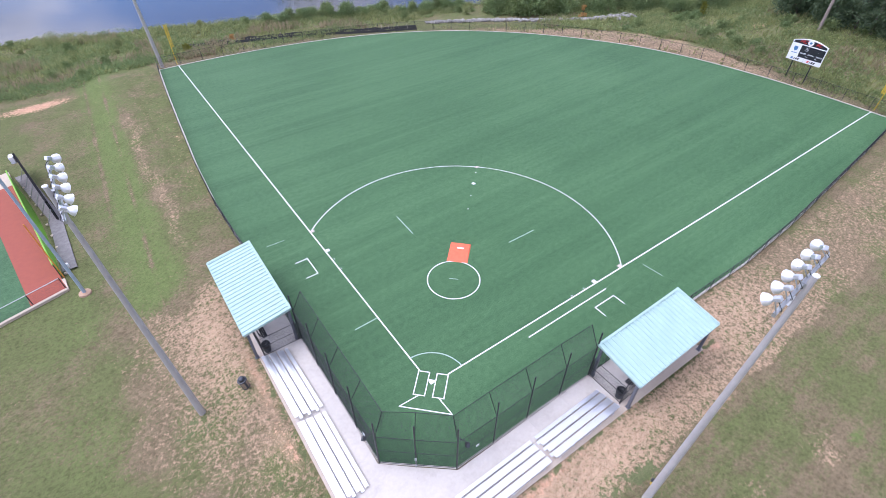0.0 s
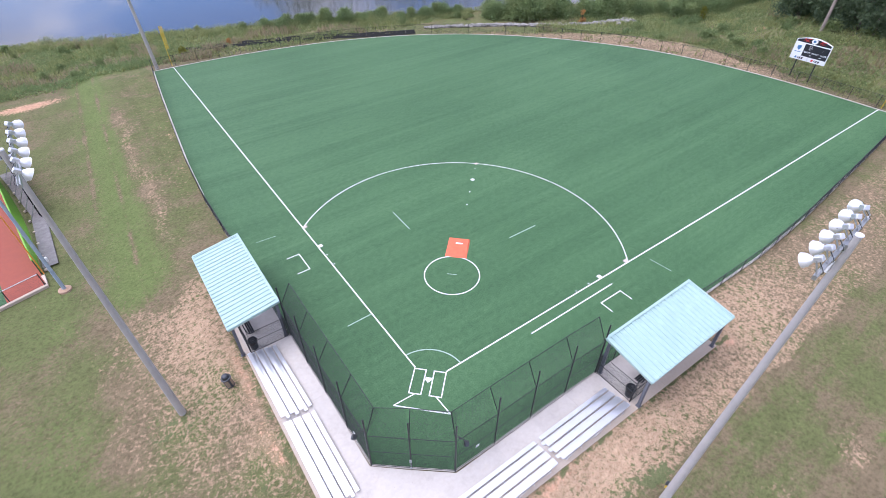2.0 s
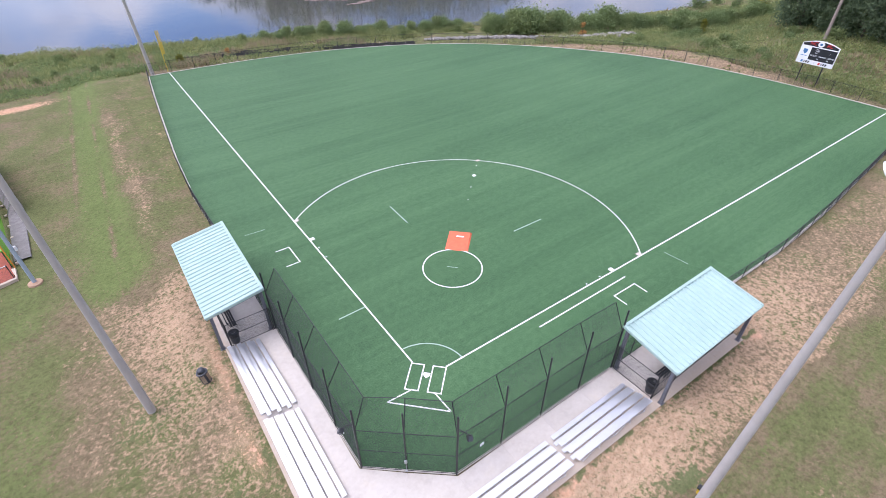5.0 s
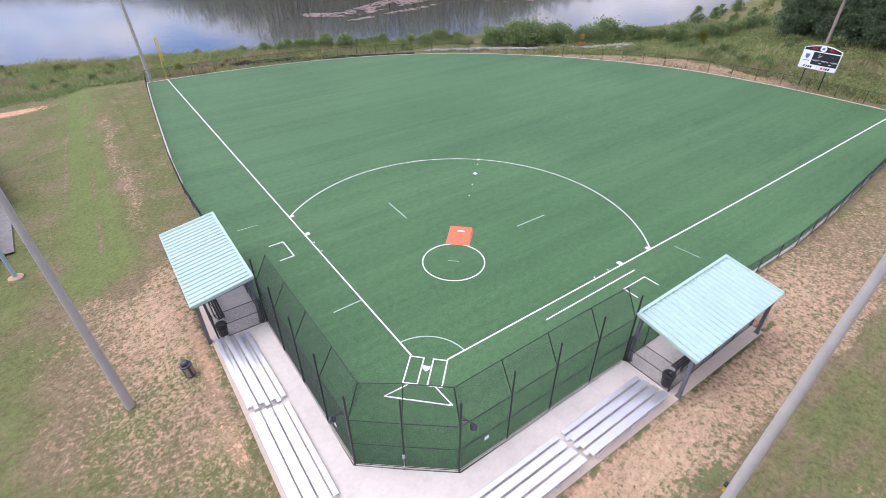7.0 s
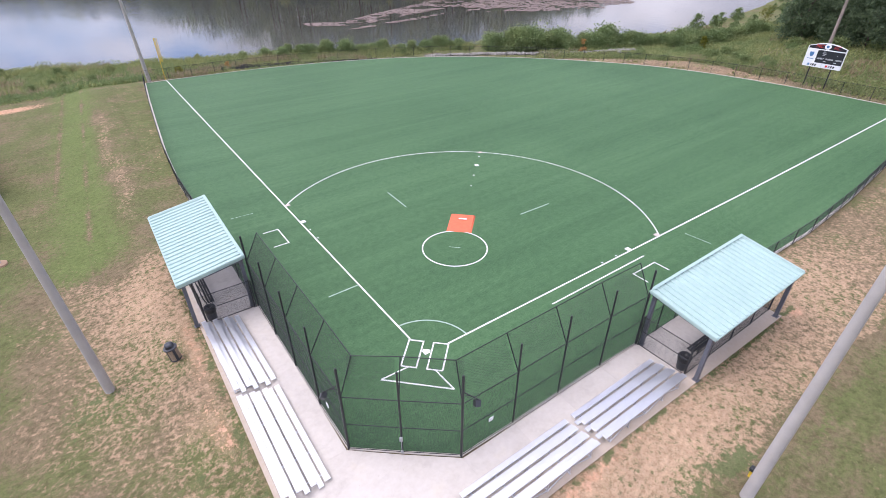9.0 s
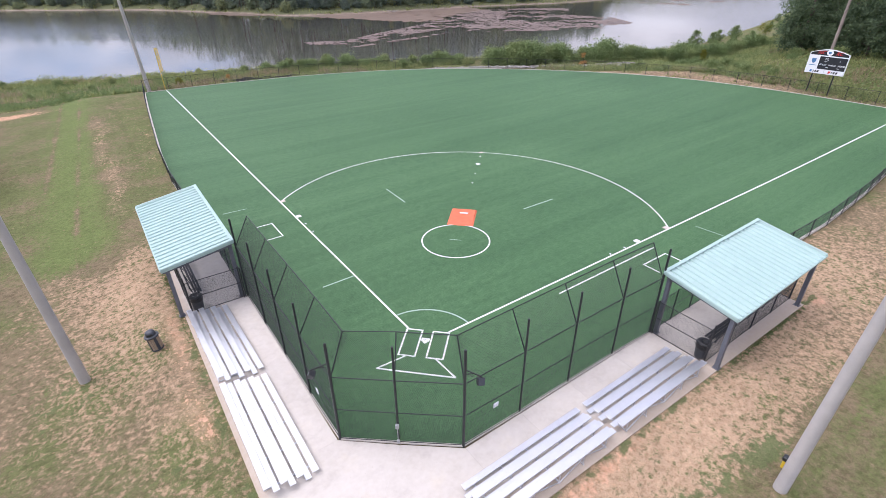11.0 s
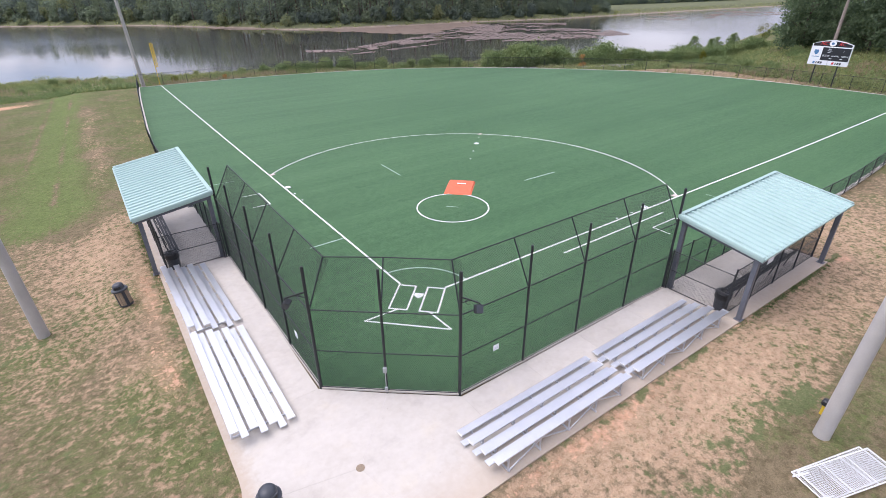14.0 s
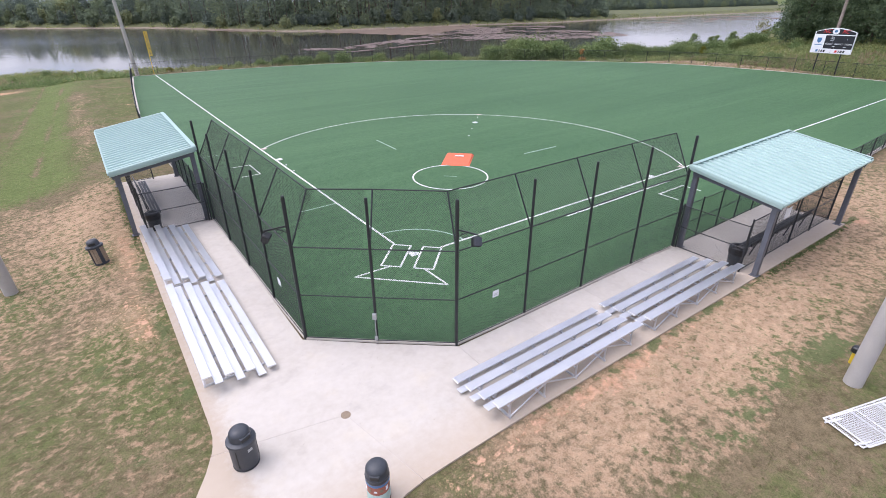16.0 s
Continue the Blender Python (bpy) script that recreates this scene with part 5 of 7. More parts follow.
part("shaft", Geo().tube((-19.6, 25.95, -0.9), (-19.9, 26.0, 17.0), 0.15, 0.09, n=14), BLUE_POLE, side_pole, smooth=True)
part("hand_box", Geo().box(-0.14, 0.14, -0.10, 0.10, -0.2, 0.2, 0.02, Matrix.Translation((-19.52, 26.05, 2.6))), WHITE, side_pole)
part("footing", Geo().lathe([(0.55, -0.9), (0.5, -0.62), (0.3, -0.56), (0.2, -0.55)], 14, Matrix.Translation((-19.6, 25.95, 0))), LAWN_CLAY, side_pole, "mound of red clay round the foot")


# ---- foul poles ----
def build_foul_pole(x, y, aim, h=6.0):
    fp = thing("foul_pole", "yellow foul pole with a wing panel beside the outfield fence", "foul pole", "foul poles", at=(x, y, 0))
    part("shaft", Geo().tube((0, 0, -0.2), (0, 0, h), 0.05, n=10), YELLOW, fp, smooth=True)
    a = Vector((*aim, 0)).normalized()
    part("wing_frame", Geo().line([(0, 0, h), a * 0.42 + Vector((0, 0, h)), a * 0.42 + Vector((0, 0, 2.6)), (0, 0, 2.6)], 0.02, 6), YELLOW, fp, smooth=True)
    g = Geo()
    chainlink(g, Vector((0, 0, 2.6)), a, (0, 0, 1), 0.42, h - 2.6, 0.09, 0.016)
    part("wing_mesh", g, YELLOW, fp)


build_foul_pole(0.05, 74.75, (1, -0.1))
build_foul_pole(74.75, 0.05, (-0.1, 1))


# ---- scoreboard ----
def text_mesh(words, size, material, italic=0.0):
    cu = bpy.data.curves.new("lettering", "FONT")
    cu.body, cu.size, cu.extrude, cu.shear, cu.align_x, cu.align_y = words, size, 0.01, italic, "CENTER", "CENTER"
    tmp = new("lettering", cu)
    me = bpy.data.meshes.new_from_object(tmp.evaluated_get(bpy.context.evaluated_depsgraph_get()))
    bpy.data.objects.remove(tmp)
    me.materials.clear()
    me.materials.append(material)
    return me


def build_scoreboard():
    # local: x across the face, y into the board, z up; it faces -y
    sb = thing("scoreboard", "white-framed black scoreboard with arched red-lettered top on two posts", "scoreboard", at=(75.75, 11.65, 0), turn=-90)
    W, z0, z1 = 2.42, 3.0, 5.35
    part("cabinet", Geo().box(-W, W, 0.0, 0.28, z0, z1, 0.02), SIGN_WHITE, sb)
    n = 16
    arch = [(-W, z1)] + [(-W + 2 * W * i / n, z1 + 0.36 + 0.52 * math.sin(math.pi * i / n)) for i in range(n + 1)] + [(W, z1)]

    def plate(pts, y0, y1):
        k = len(pts)
        return Geo().add([(x, y, z) for y in (y0, y1) for x, z in pts], [tuple(range(k)), tuple(range(2 * k - 1, k - 1, -1))] + [(i, k + i, k + (i + 1) % k, (i + 1) % k) for i in range(k)])

    crown = part("crown", plate(arch, 0.02, 0.26), SIGN_WHITE, sb)
    inner = [(x * 0.95, z1 + 0.07 + (z - z1) * 0.80) for x, z in arch]
    part("crown_face", plate(inner, 0.005, 0.03), PANEL_BLACK, crown, "black arched face")
    part("display", Geo().box(-W + 1.42, W - 0.08, -0.02, 0.01, z0 + 0.62, z1 - 0.06, 0.005), PANEL_BLACK, sb, "black display panel")
    part("divider", Geo().box(-0.02, 0.02, -0.012, 0.002, z0 + 0.06, z0 + 0.52), GALV, sb)

    def letter(words, size, x, z, material, italic=0.0, y=-0.035):
        ob = part("lettering", text_mesh(words, size, material, italic), material, sb)
        ob.matrix_basis = pose(x, y, z, 90, 0, 0)

    letter("NC", 0.62, -1.02, z1 + 0.42, SIGN_RED, 0.3, -0.01)
    letter("RC", 0.62, 1.12, z1 + 0.42, SIGN_RED, 0.3, -0.01)
    seal = part("seal", plate([(0.42 * math.cos(math.tau * i / 24), z1 + 0.46 + 0.36 * math.sin(math.tau * i / 24)) for i in range(24)], -0.02, 0.01), SIGN_WHITE, crown, "round white seal")
    part("seal_centre", plate([(0.18 * math.cos(math.tau * i / 16), z1 + 0.46 + 0.16 * math.sin(math.tau * i / 16)) for i in range(16)], -0.03, -0.018), SIGN_BLUE, seal)
    letter("GUEST", 0.30, -0.42, 4.22, SIGN_WHITE)
    letter("INNING", 0.26, 0.72, 4.22, SIGN_WHITE)
    letter("HOME", 0.30, 1.86, 4.22, SIGN_WHITE)
    letter("BALL", 0.17, -0.12, 5.08, SIGN_WHITE)
    letter("STRIKE", 0.17, -0.10, 4.86, SIGN_WHITE)
    letter("OUT", 0.17, -0.16, 4.64, SIGN_WHITE)
    letter("1", 0.24, 1.55, 4.82, SIGN_WHITE)
    for x in (0.2, 1.5):
        part("pilot_light", Geo().box(x - 0.16, x + 0.16, -0.035, -0.015, 3.86, 3.92), SIGN_WHITE, sb)
    # plain shield and plain slanted bars where sponsors' marks stand
    shield = [(-1.92, 4.95), (-1.42, 4.95), (-1.40, 4.62), (-1.50, 4.42), (-1.67, 4.28), (-1.84, 4.42), (-1.94, 4.62)]
    part("emblem", plate(shield[::-1], -0.02, 0.005), SIGN_BLUE, sb, "plain blue shield emblem")
    part("emblem_bar", Geo().box(-2.1, -1.25, -0.012, 0.004, 4.02, 4.10), SIGN_BLUE, sb)
    for x, ma in ((-1.15, SIGN_BLUE), (1.15, SIGN_RED)):
        for k, (u, w2) in enumerate(((-0.50, 0.26), (-0.17, 0.10), (0.10, 0.20), (0.40, 0.20))):
            q = [(x + u - w2 / 2 - 0.04, 3.16), (x + u + w2 / 2 - 0.04, 3.16), (x + u + w2 / 2 + 0.04, 3.44), (x + u - w2 / 2 + 0.04, 3.44)]
            part("sponsor_bar", plate(q[::-1], -0.014, 0.004), ma if k == 0 else PANEL_BLACK, sb)
    for x in (-1.35, 1.35):
        part("post", Geo().box(x - 0.065, x + 0.065, 0.08, 0.22, -0.4, z0 + 0.02, 0.01), BLACK, sb)


build_scoreboard()


# ---- things on and beside the pavement ----
def build_dome_can(at, body, label, wide=1.0, wrapped=False, turn=0):
    """A round can whose domed lid has a push flap under a shallow hood; wide scales it sideways."""
    can = thing("trash_can", label, "trash can", "trash cans", at=at, turn=turn)
    w = wide

    def ring(rows, n=28):
        return Geo().lathe([(max(a * w, 0.001), z) for a, z in rows], n)

    part("body", ring([(0.30, 0.0), (0.312, 0.015), (0.318, 0.30), (0.322, 0.70), (0.326, 0.78), (0.32, 0.80)]), body, can, smooth=True)
    rim = 0.352 if not wrapped else 0.335
    dome = 0.258 if not wrapped else 0.318
    lid = part("lid", ring([(0.33, 0.735), (rim, 0.745), (rim + 0.006, 0.775), (rim - 0.004, 0.82), (dome + 0.02, 0.84), (dome, 0.86), (dome - 0.004, 0.97), (dome * 0.95, 1.03), (dome * 0.80, 1.085), (dome * 0.55, 1.12), (dome * 0.25, 1.135), (0.001, 1.138)]), PLASTIC, can, "dark domed plastic lid", smooth=True)
    f = dome * w
    part("flap", Geo().box(-0.12 * w, 0.12 * w, -f - 0.012, -f + 0.03, 0.885, 0.99, 0.01), BLACK, lid, "push flap")
    part("flap_hood", Geo().box(-0.14 * w, 0.14 * w, -f - 0.018, -f + 0.05, 0.99, 1.012, 0.008), PLASTIC, lid)
    part("base_ring", ring([(0.31, 0.0), (0.322, 0.012), (0.324, 0.04), (0.314, 0.05)], 24), BLACK, can, smooth=True)
    if wrapped:
        part("wrap_band", ring([(0.327, 0.655), (0.332, 0.66), (0.334, 0.715), (0.328, 0.72)]), SIGN_BLUE, can, smooth=True)
        part("wrap_band", ring([(0.322, 0.12), (0.328, 0.13), (0.329, 0.40), (0.324, 0.41)]), MINT, can, "pale green lower band of the wrap", smooth=True)
        for a in range(0, 360, 30):
            m = pose(0, 0, 0, 0, 0, a)
            h = 0.05 + 0.03 * (a // 30 % 3)
            part("print_bar", Geo().box(-0.045 * w, 0.045 * w, -0.331 * w, -0.319 * w, 0.50, 0.50 + h, 0.003, m), TAN if a % 60 else SIGN_WHITE, can)
    else:
        for a in (-62, 62):
            part("side_strip", Geo().box(-0.012, 0.012, -0.330 * w, -0.31 * w, 0.12, 0.66, 0.004, pose(0, 0, 0, 0, 0, a)), BLACK, can, "thin dark strip")
        part("sticker", Geo().box(-0.06, 0.06, -0.328 * w, -0.312 * w, 0.58, 0.66, 0.003), GALV, can, "small worn sticker")
    return can


build_dome_can((-8.95, -6.62, 0.0), PLASTIC, "dark grey plastic trash can with domed lid on concrete", 0.97, turn=20)
build_dome_can((-6.80, -9.36, 0.0), surface("printed_red_wrap", (0.28, 0.07, 0.05), (0.42, 0.16, 0.11), 5, 0.5), "trash can with brick-red printed wrap and dark domed lid", 0.80, True, turn=-40)


def build_slat_bin(at):
    b = thing("litter_bin", "tan panelled litter bin with dark straps and domed lid", "trash can", "trash cans", at=at, turn=20)
    b.matrix_basis = Matrix.Translation(at) @ Matrix.Rotation(math.radians(7), 4, Vector((-0.58, -0.81, 0))) @ pose(0, 0, 0.0, 0, 0, 20)
    for i in range(12):
        m = Matrix.Rotation(math.tau * i / 12, 4, "Z")
        dark = i % 3 == 0
        part("strap" if dark else "panel", Geo().box(-0.062, 0.062, 0.245, 0.285 if dark else 0.272, 0.06, 0.78, 0.008, m), PLASTIC if dark else TAN, b)
    part("liner", Geo().lathe([(0.23, 0.05), (0.24, 0.76)], 18), PLASTIC, b, smooth=True)
    part("base_ring", Geo().lathe([(0.25, 0.0), (0.285, 0.0), (0.292, 0.03), (0.285, 0.08), (0.25, 0.08)], 24), PLASTIC, b, smooth=True)
    lid = part("lid", Geo().lathe([(0.27, 0.76), (0.335, 0.78), (0.345, 0.82), (0.335, 0.86), (0.25, 0.885), (0.24, 0.90), (0.236, 1.00), (0.215, 1.07), (0.16, 1.12), (0.07, 1.145), (0.001, 1.15)], 26), PLASTIC, b, "dark stepped dome lid", smooth=True)
    part("flap", Geo().box(-0.13, 0.13, -0.248, -0.225, 0.91, 1.03, 0.01, pose(0, 0, 0, 0, 0, -30)), BLACK, lid)


build_slat_bin((-11.08, 7.85, float(land(-11.08, 7.85))))


def build_speaker(post, way):
    """A black box speaker hung from a bracket on a fence post."""
    sp = thing("speaker", "black outdoor speaker on a scrolled bracket on the fence post", "speaker", "fence speakers", at=post)
    d = Vector((*way, 0)).normalized()
    e = d * 0.66
    part("bracket", Geo().bar((0, 0, 0), e, 0.03, 0.045).bar((0, 0, -0.22), e * 0.5, 0.025, 0.025), BLACK, sp)
    scroll = [d * (0.22 + 0.09 * math.cos(t)) + Vector((0, 0, -0.12 + 0.07 * math.sin(t))) for t in (math.tau * k / 12 for k in range(13))]
    part("scroll", Geo().line(scroll, 0.010, 5), BLACK, sp, smooth=True)
    m = Matrix.Translation(e * 0.93 + Vector((0, 0, -0.21))) @ pose(0, 0, 0, 0, 0, math.degrees(math.atan2(d.y, d.x)) + 50) @ pose(0, 0, 0, -32, 12, 0)
    box = part("cabinet", Geo().box(-0.13, 0.13, -0.11, 0.11, -0.16, 0.13, 0.03, m), BLACK, sp)
    part("grille", Geo().box(-0.115, 0.115, -0.122, -0.108, -0.145, 0.115, 0.008, m), PLASTIC, box)
    part("hanger", Geo().tube(e, e + Vector((0, 0, -0.08)), 0.018, n=6), BLACK, sp)


build_speaker((-2.08, -6.0, 4.1), (0.38, -0.92))
build_speaker((-5.97, -2.8, 4.1), (-1.0, 0.05))

outlet = thing("outlet_box", "grey electrical outlet box with conduit on the fence post", "electrical box", at=(-4.16, -4.42, 0))
part("box", Geo().box(-0.07, 0.07, -0.06, 0.04, 0.95, 1.17, 0.012, pose(0, 0, 0, 0, 0, -40)), GALV, outlet)
part("conduit", Geo().tube((0, 0, 0.26), (0, 0, 0.95), 0.016, n=8), GALV, outlet, smooth=True)
part("lower_box", Geo().box(-0.055, 0.055, -0.05, 0.03, 0.14, 0.28, 0.01, pose(0, 0, 0, 0, 0, -40)), GALV, outlet)

for x0, x1, y0, y1, z in ((-0.68, -0.42, -6.075, -6.06, 1.40), (-6.09, -6.075, -1.40, -1.14, 1.48)):
    tag_board = thing("notice_plate", "small white notice plate wired to the fence", "sign", "fence notices", at=((x0 + x1) / 2, (y0 + y1) / 2, z))
    w, d = (x1 - x0) / 2, (y1 - y0) / 2
    part("plate", Geo().box(-w, w, -d, d, -0.11, 0.13, 0.003), SIGN_WHITE, tag_board)
    for k in range(3):
        s = 0.7 if k else 0.5
        e = 0.003
        part("print_bar", Geo().box(-w * s - (e if w < d else 0), w * s + (e if w < d else 0), -d * s - (e if d < w else 0), d * s + (e if d < w else 0), 0.06 - 0.055 * k, 0.08 - 0.055 * k), GALV, tag_board)


# white lattice panels lying on the grass
def build_lattice():
    ux, uy = Vector((2.66, -0.82, 0)), Vector((-0.31, -0.96, 0))
    L, Wd = ux.length, uy.length
    for k, (dx, dy, dz, turn) in enumerate(((0, 0, 0, 0), (0.10, -0.10, 0.05, -1.5))):
        pan = thing("lattice_panel", "white tubular lattice panel lying flat on the grass", "lattice panel", "lattice panels",
                    at=(3.92 + dx, -14.24 + dy, -0.02 + dz), turn=math.degrees(math.atan2(ux.y, ux.x)) + turn)
        r = 0.022
        part("frame", Geo().line([(0, 0, r), (L, 0, r), (L, -Wd, r), (0, -Wd, r), (0, 0, r)], r, 8), WHITE, pan, smooth=True)
        for i in (1, 2):
            part("crossbar", Geo().tube((L * i / 3, 0, r), (L * i / 3, -Wd, r), 0.018, n=6), WHITE, pan, smooth=True)
        g = Geo()
        for i in range(1, 17):
            g.tube((0.02, -Wd * i / 17, r), (L - 0.02, -Wd * i / 17, r), 0.006, n=4)
        for i in range(1, 40):
            g.tube((L * i / 40, -0.02, r), (L * i / 40, -Wd + 0.02, r), 0.006, n=4)
        tagged(part("lattice_mesh", g, WHITE, pan), kind="stuff")
        for y in (-0.12, -Wd + 0.12):
            part("foot_tube", Geo().tube((-0.10, y, r), (0.25, y, r), 0.026, n=8), WHITE, pan, smooth=True)


build_lattice()
ped = thing("marker_pedestal", "small yellow pedestal with black cap at the pole foot", "pedestal", at=(7.23, -13.82, -0.06))
part("body", Geo().box(-0.075, 0.075, -0.075, 0.075, 0.0, 0.42, 0.02), YELLOW, ped)
part("cap", Geo().box(-0.13, 0.13, -0.13, 0.13, 0.40, 0.62, 0.04), BLACK, ped)


# ---- the neighbouring field, seen past the third base lawn ----
def build_second_field():
    a = math.atan2(1.5, 5.2)
    z = -0.60

    def loc(u, v):
        """u away from its near corner along the end kerb, v along its long fence."""
        k = Vector((-20.75, 27.35))
        eu, ev = Vector((-math.cos(a), -math.sin(a))), Vector((-0.135, 0.991))
        p = k + eu * u + ev * v
        return (p.x, p.y)

    def area(pts, z0, z1):
        p = [loc(*q) for q in pts]
        s = sum(c[0] * d[1] - d[0] * c[1] for c, d in zip(p, p[1:] + p[:1]))
        return Geo().prism(p if s > 0 else p[::-1], z0, z1)

    tagged(part("red_turf", area([(0.1, 0.1), (2.95, 0.1), (3.2, 22.5), (0.1, 22.5)], z - 0.5, z), CLAY_TURF), "brick-red turf edge of the neighbouring field", "turf", kind="structure")
    tagged(part("green_turf", area([(2.95, 0.1), (14, 0.1), (14, 22.5), (3.2, 22.5)], z - 0.5, z), TURF), "green turf of the neighbouring field", "turf", kind="structure")
    tagged(part("paved_apron", area([(0.1, 22.5), (14, 22.5), (14, 26), (0.1, 26)], z - 0.5, z + 0.01), CONCRETE), "pale paved apron of the neighbouring field", "pavement", kind="structure")
    tagged(part("kerb", Geo().strip([loc(14, 0), loc(0, 0), loc(0, 1.6)], 0.28, z - 0.4, z + 0.05), CONCRETE), "pale concrete kerb of the neighbouring field", "kerb", kind="structure")
    tagged(part("gravel_strip", Geo().strip([loc(-0.8, 2.5), loc(-1.75, 12.5), loc(-0.8, 24)], 1.2, z - 0.4, z + 0.012), GRAVEL), "grey gravel strip beside the lime fence", "gravel", kind="structure")
    fence = thing("lime_fence", "fence with lime-green cap and netting beside red turf", "fence")
    n = 9
    for i in range(n):
        p, q = (Vector((*loc(0.05, 2.0 + 21 * j / n), 0)) for j in (i, i + 1))
        up = Vector((0, 0, 1))
        # the netting slopes out to its pegs
        pa, qa = (Vector((0.5 * math.sin(math.pi * j / n), 0.1, 0)) for j in (i, i + 1))
        lift, thin = up * (z + 1.5), Vector((0.02, 0, 0.02))
        ring = [p + pa + up * z, q + qa + up * z, q + lift, p + lift]
        part("screen", Geo().add(ring + [v - thin for v in ring], [(0, 1, 2, 3), (7, 6, 5, 4), (0, 4, 5, 1), (3, 2, 6, 7), (0, 3, 7, 4), (1, 5, 6, 2)]), LIME, fence)
        part("cap", Geo().tube(p + up * (z + 1.55), q + up * (z + 1.55), 0.075, n=8), LIME, fence, smooth=True)
        part("post", Geo().tube(p + up * z, p + up * (z + 1.5), 0.035, n=6), BLACK, fence, smooth=True)
        part("footing", Geo().lathe([(0.14, z - 0.1), (0.13, z + 0.05), (0.05, z + 0.07)], 8, Matrix.Translation(p + pa + Vector((0.35, 0.3, 0)))), CONCRETE, fence)
    end = thing("end_fence", "low black fence with pale rail along the kerb", "fence")
    up = Vector((0, 0, 1))
    for i in range(5):
        p = Vector((*loc(0.15 + 2.6 * i, 0.25), 0))
        part("post", Geo().tube(p + up * (z - 0.1), p + up * (z + 1.25), 0.04, n=8), BLACK, end, smooth=True)
        if i < 4:
            q = Vector((*loc(0.15 + 2.6 * (i + 1), 0.25), 0))
            part("rail", Geo().tube(p + up * (z + 1.2), q + up * (z + 1.2), 0.04, n=8), GALV, end, smooth=True)
            g = Geo()
            chainlink(g, p + up * z, (q - p).normalized(), up, (q - p).length, 1.2, 0.10, 0.003)
            part("chain_link", g, WIRE, end)
    fp = thing("foul_pole", "slim orange foul pole of the neighbouring field", "foul pole", "foul poles", at=(*loc(-0.1, 2.0), z))
    part("shaft", Geo().tube((0, 0, -0.2), (-0.1, 0, 6.2), 0.05, n=8), ORANGE, fp, smooth=True)
    # tall black screen further along
    scr = thing("black_screen", "long black wind screen on posts beside the lawn", "screen fence")
    A, B = Vector((-20.45, 39.2, -0.7)), Vector((-22.75, 52.2, -0.7))
    for i in range(6):
        p, q = A + (B - A) * (i / 6), A + (B - A) * ((i + 1) / 6)
        part("panel", Geo().bar(p + up * 1.35, q + up * 1.35, 0.22, 2.3), SCREEN, scr)
        part("post", Geo().tube(p, p + up * 2.3, 0.05, n=8), BLACK, scr, smooth=True)
        part("brace", Geo().tube(p + up * 1.6, p + Vector((-0.9, -0.1, 0.1)), 0.03, n=6), GALV, scr, smooth=True)
    part("post", Geo().tube(B, B + up * 2.3, 0.05, n=8), BLACK, scr, smooth=True)
    part("end_cap", Geo().box(-0.25, 0.25, -0.5, 0.5, 1.5, 2.3, 0.03, Matrix.Translation(B + Vector((-0.35, 0, 0)))), WHITE, scr)


build_second_field()


# ---- trees, shrubs and tall grass ----
rng = np.random.default_rng(7)


def leaf_tris(rng, centres, size, flat=0.0):
    """One loose triangle at each centre, turned at random."""
    n = len(centres)
    a = rng.normal(size=(n, 3))
    a[:, 2] *= 1 - flat
    a /= np.linalg.norm(a, axis=1, keepdims=True)
    b = np.cross(a, rng.normal(size=(n, 3)))
    b /= np.linalg.norm(b, axis=1, keepdims=True)
    s = size * rng.uniform(0.6, 1.4, (n, 1))
    return np.stack([centres - a * s * 0.7, centres + a * s * 0.5 + b * s * 0.55, centres + a * s * 0.35 - b * s * 0.6], 1)


def clumps(rng, n_clump, per, place, clump_r):
    """Leaf centres gathered in clumps; place(k) gives the clump centres."""
    c = place(n_clump)
    d = rng.normal(size=(n_clump, per, 3)) * 0.55 * clump_r * rng.uniform(0.55, 1.45, (n_clump, 1, 1))
    d[..., 2] *= 0.72
    return (c[:, None, :] + d).reshape(-1, 3), c


def build_tree_kind(name, label, leaf, h, crown_lo, crown_w, size, n_clump, per, seed, pine=False, category="tree"):
    r = np.random.default_rng(seed)
    tree = thing(name, label, category, "woods")
    lean = Vector((r.uniform(-0.4, 0.4), r.uniform(-0.4, 0.4), 0))
    mid, top = lean * 0.5 + Vector((0, 0, h * 0.5)), lean + Vector((0, 0, h * 0.93))
    rad = (0.011 if pine else 0.018) * h

    def place(k):
        t = r.uniform(0, 1, k)
        a = r.uniform(0, math.tau, k)
        prof = (1 - t) ** 0.7 * 0.9 + 0.1 if pine else np.sin(math.pi * np.clip(t * 0.9 + 0.12, 0, 1)) ** 0.7
        w = crown_w * prof * np.sqrt(r.uniform(0.15, 1, k)) * (1 + 0.28 * np.sin(3 * a + seed))
        z = h * (crown_lo + (1 - crown_lo) * t)
        return np.stack([w * np.cos(a) + lean.x * z / h, w * np.sin(a) + lean.y * z / h, z], -1)

    centres, c = clumps(r, n_clump, per, place, crown_w * 0.30)
    g = Geo().tube((0, 0, -0.5), mid, rad, rad * 0.68, n=8).tube(mid, top, rad * 0.68, rad * 0.15, n=7)
    for k in range(0, n_clump, max(1, n_clump // 14)):
        p = Vector(c[k])
        s = max(min((p.z - crown_w * 0.4) / h, 0.9), crown_lo * 0.7)
        q = (mid * (s / 0.5)) if s < 0.5 else mid + (top - mid) * ((s - 0.5) / 0.5)
        g.tube(q, p, rad * 0.32, rad * 0.08, n=5)
    part("trunk", g, PINE_BARK if pine and crown_lo > 0.5 else BARK, tree, smooth=True)
    part("crown", soup("crown", leaf_tris(r, centres, size), leaf), leaf, tree)
    return tree


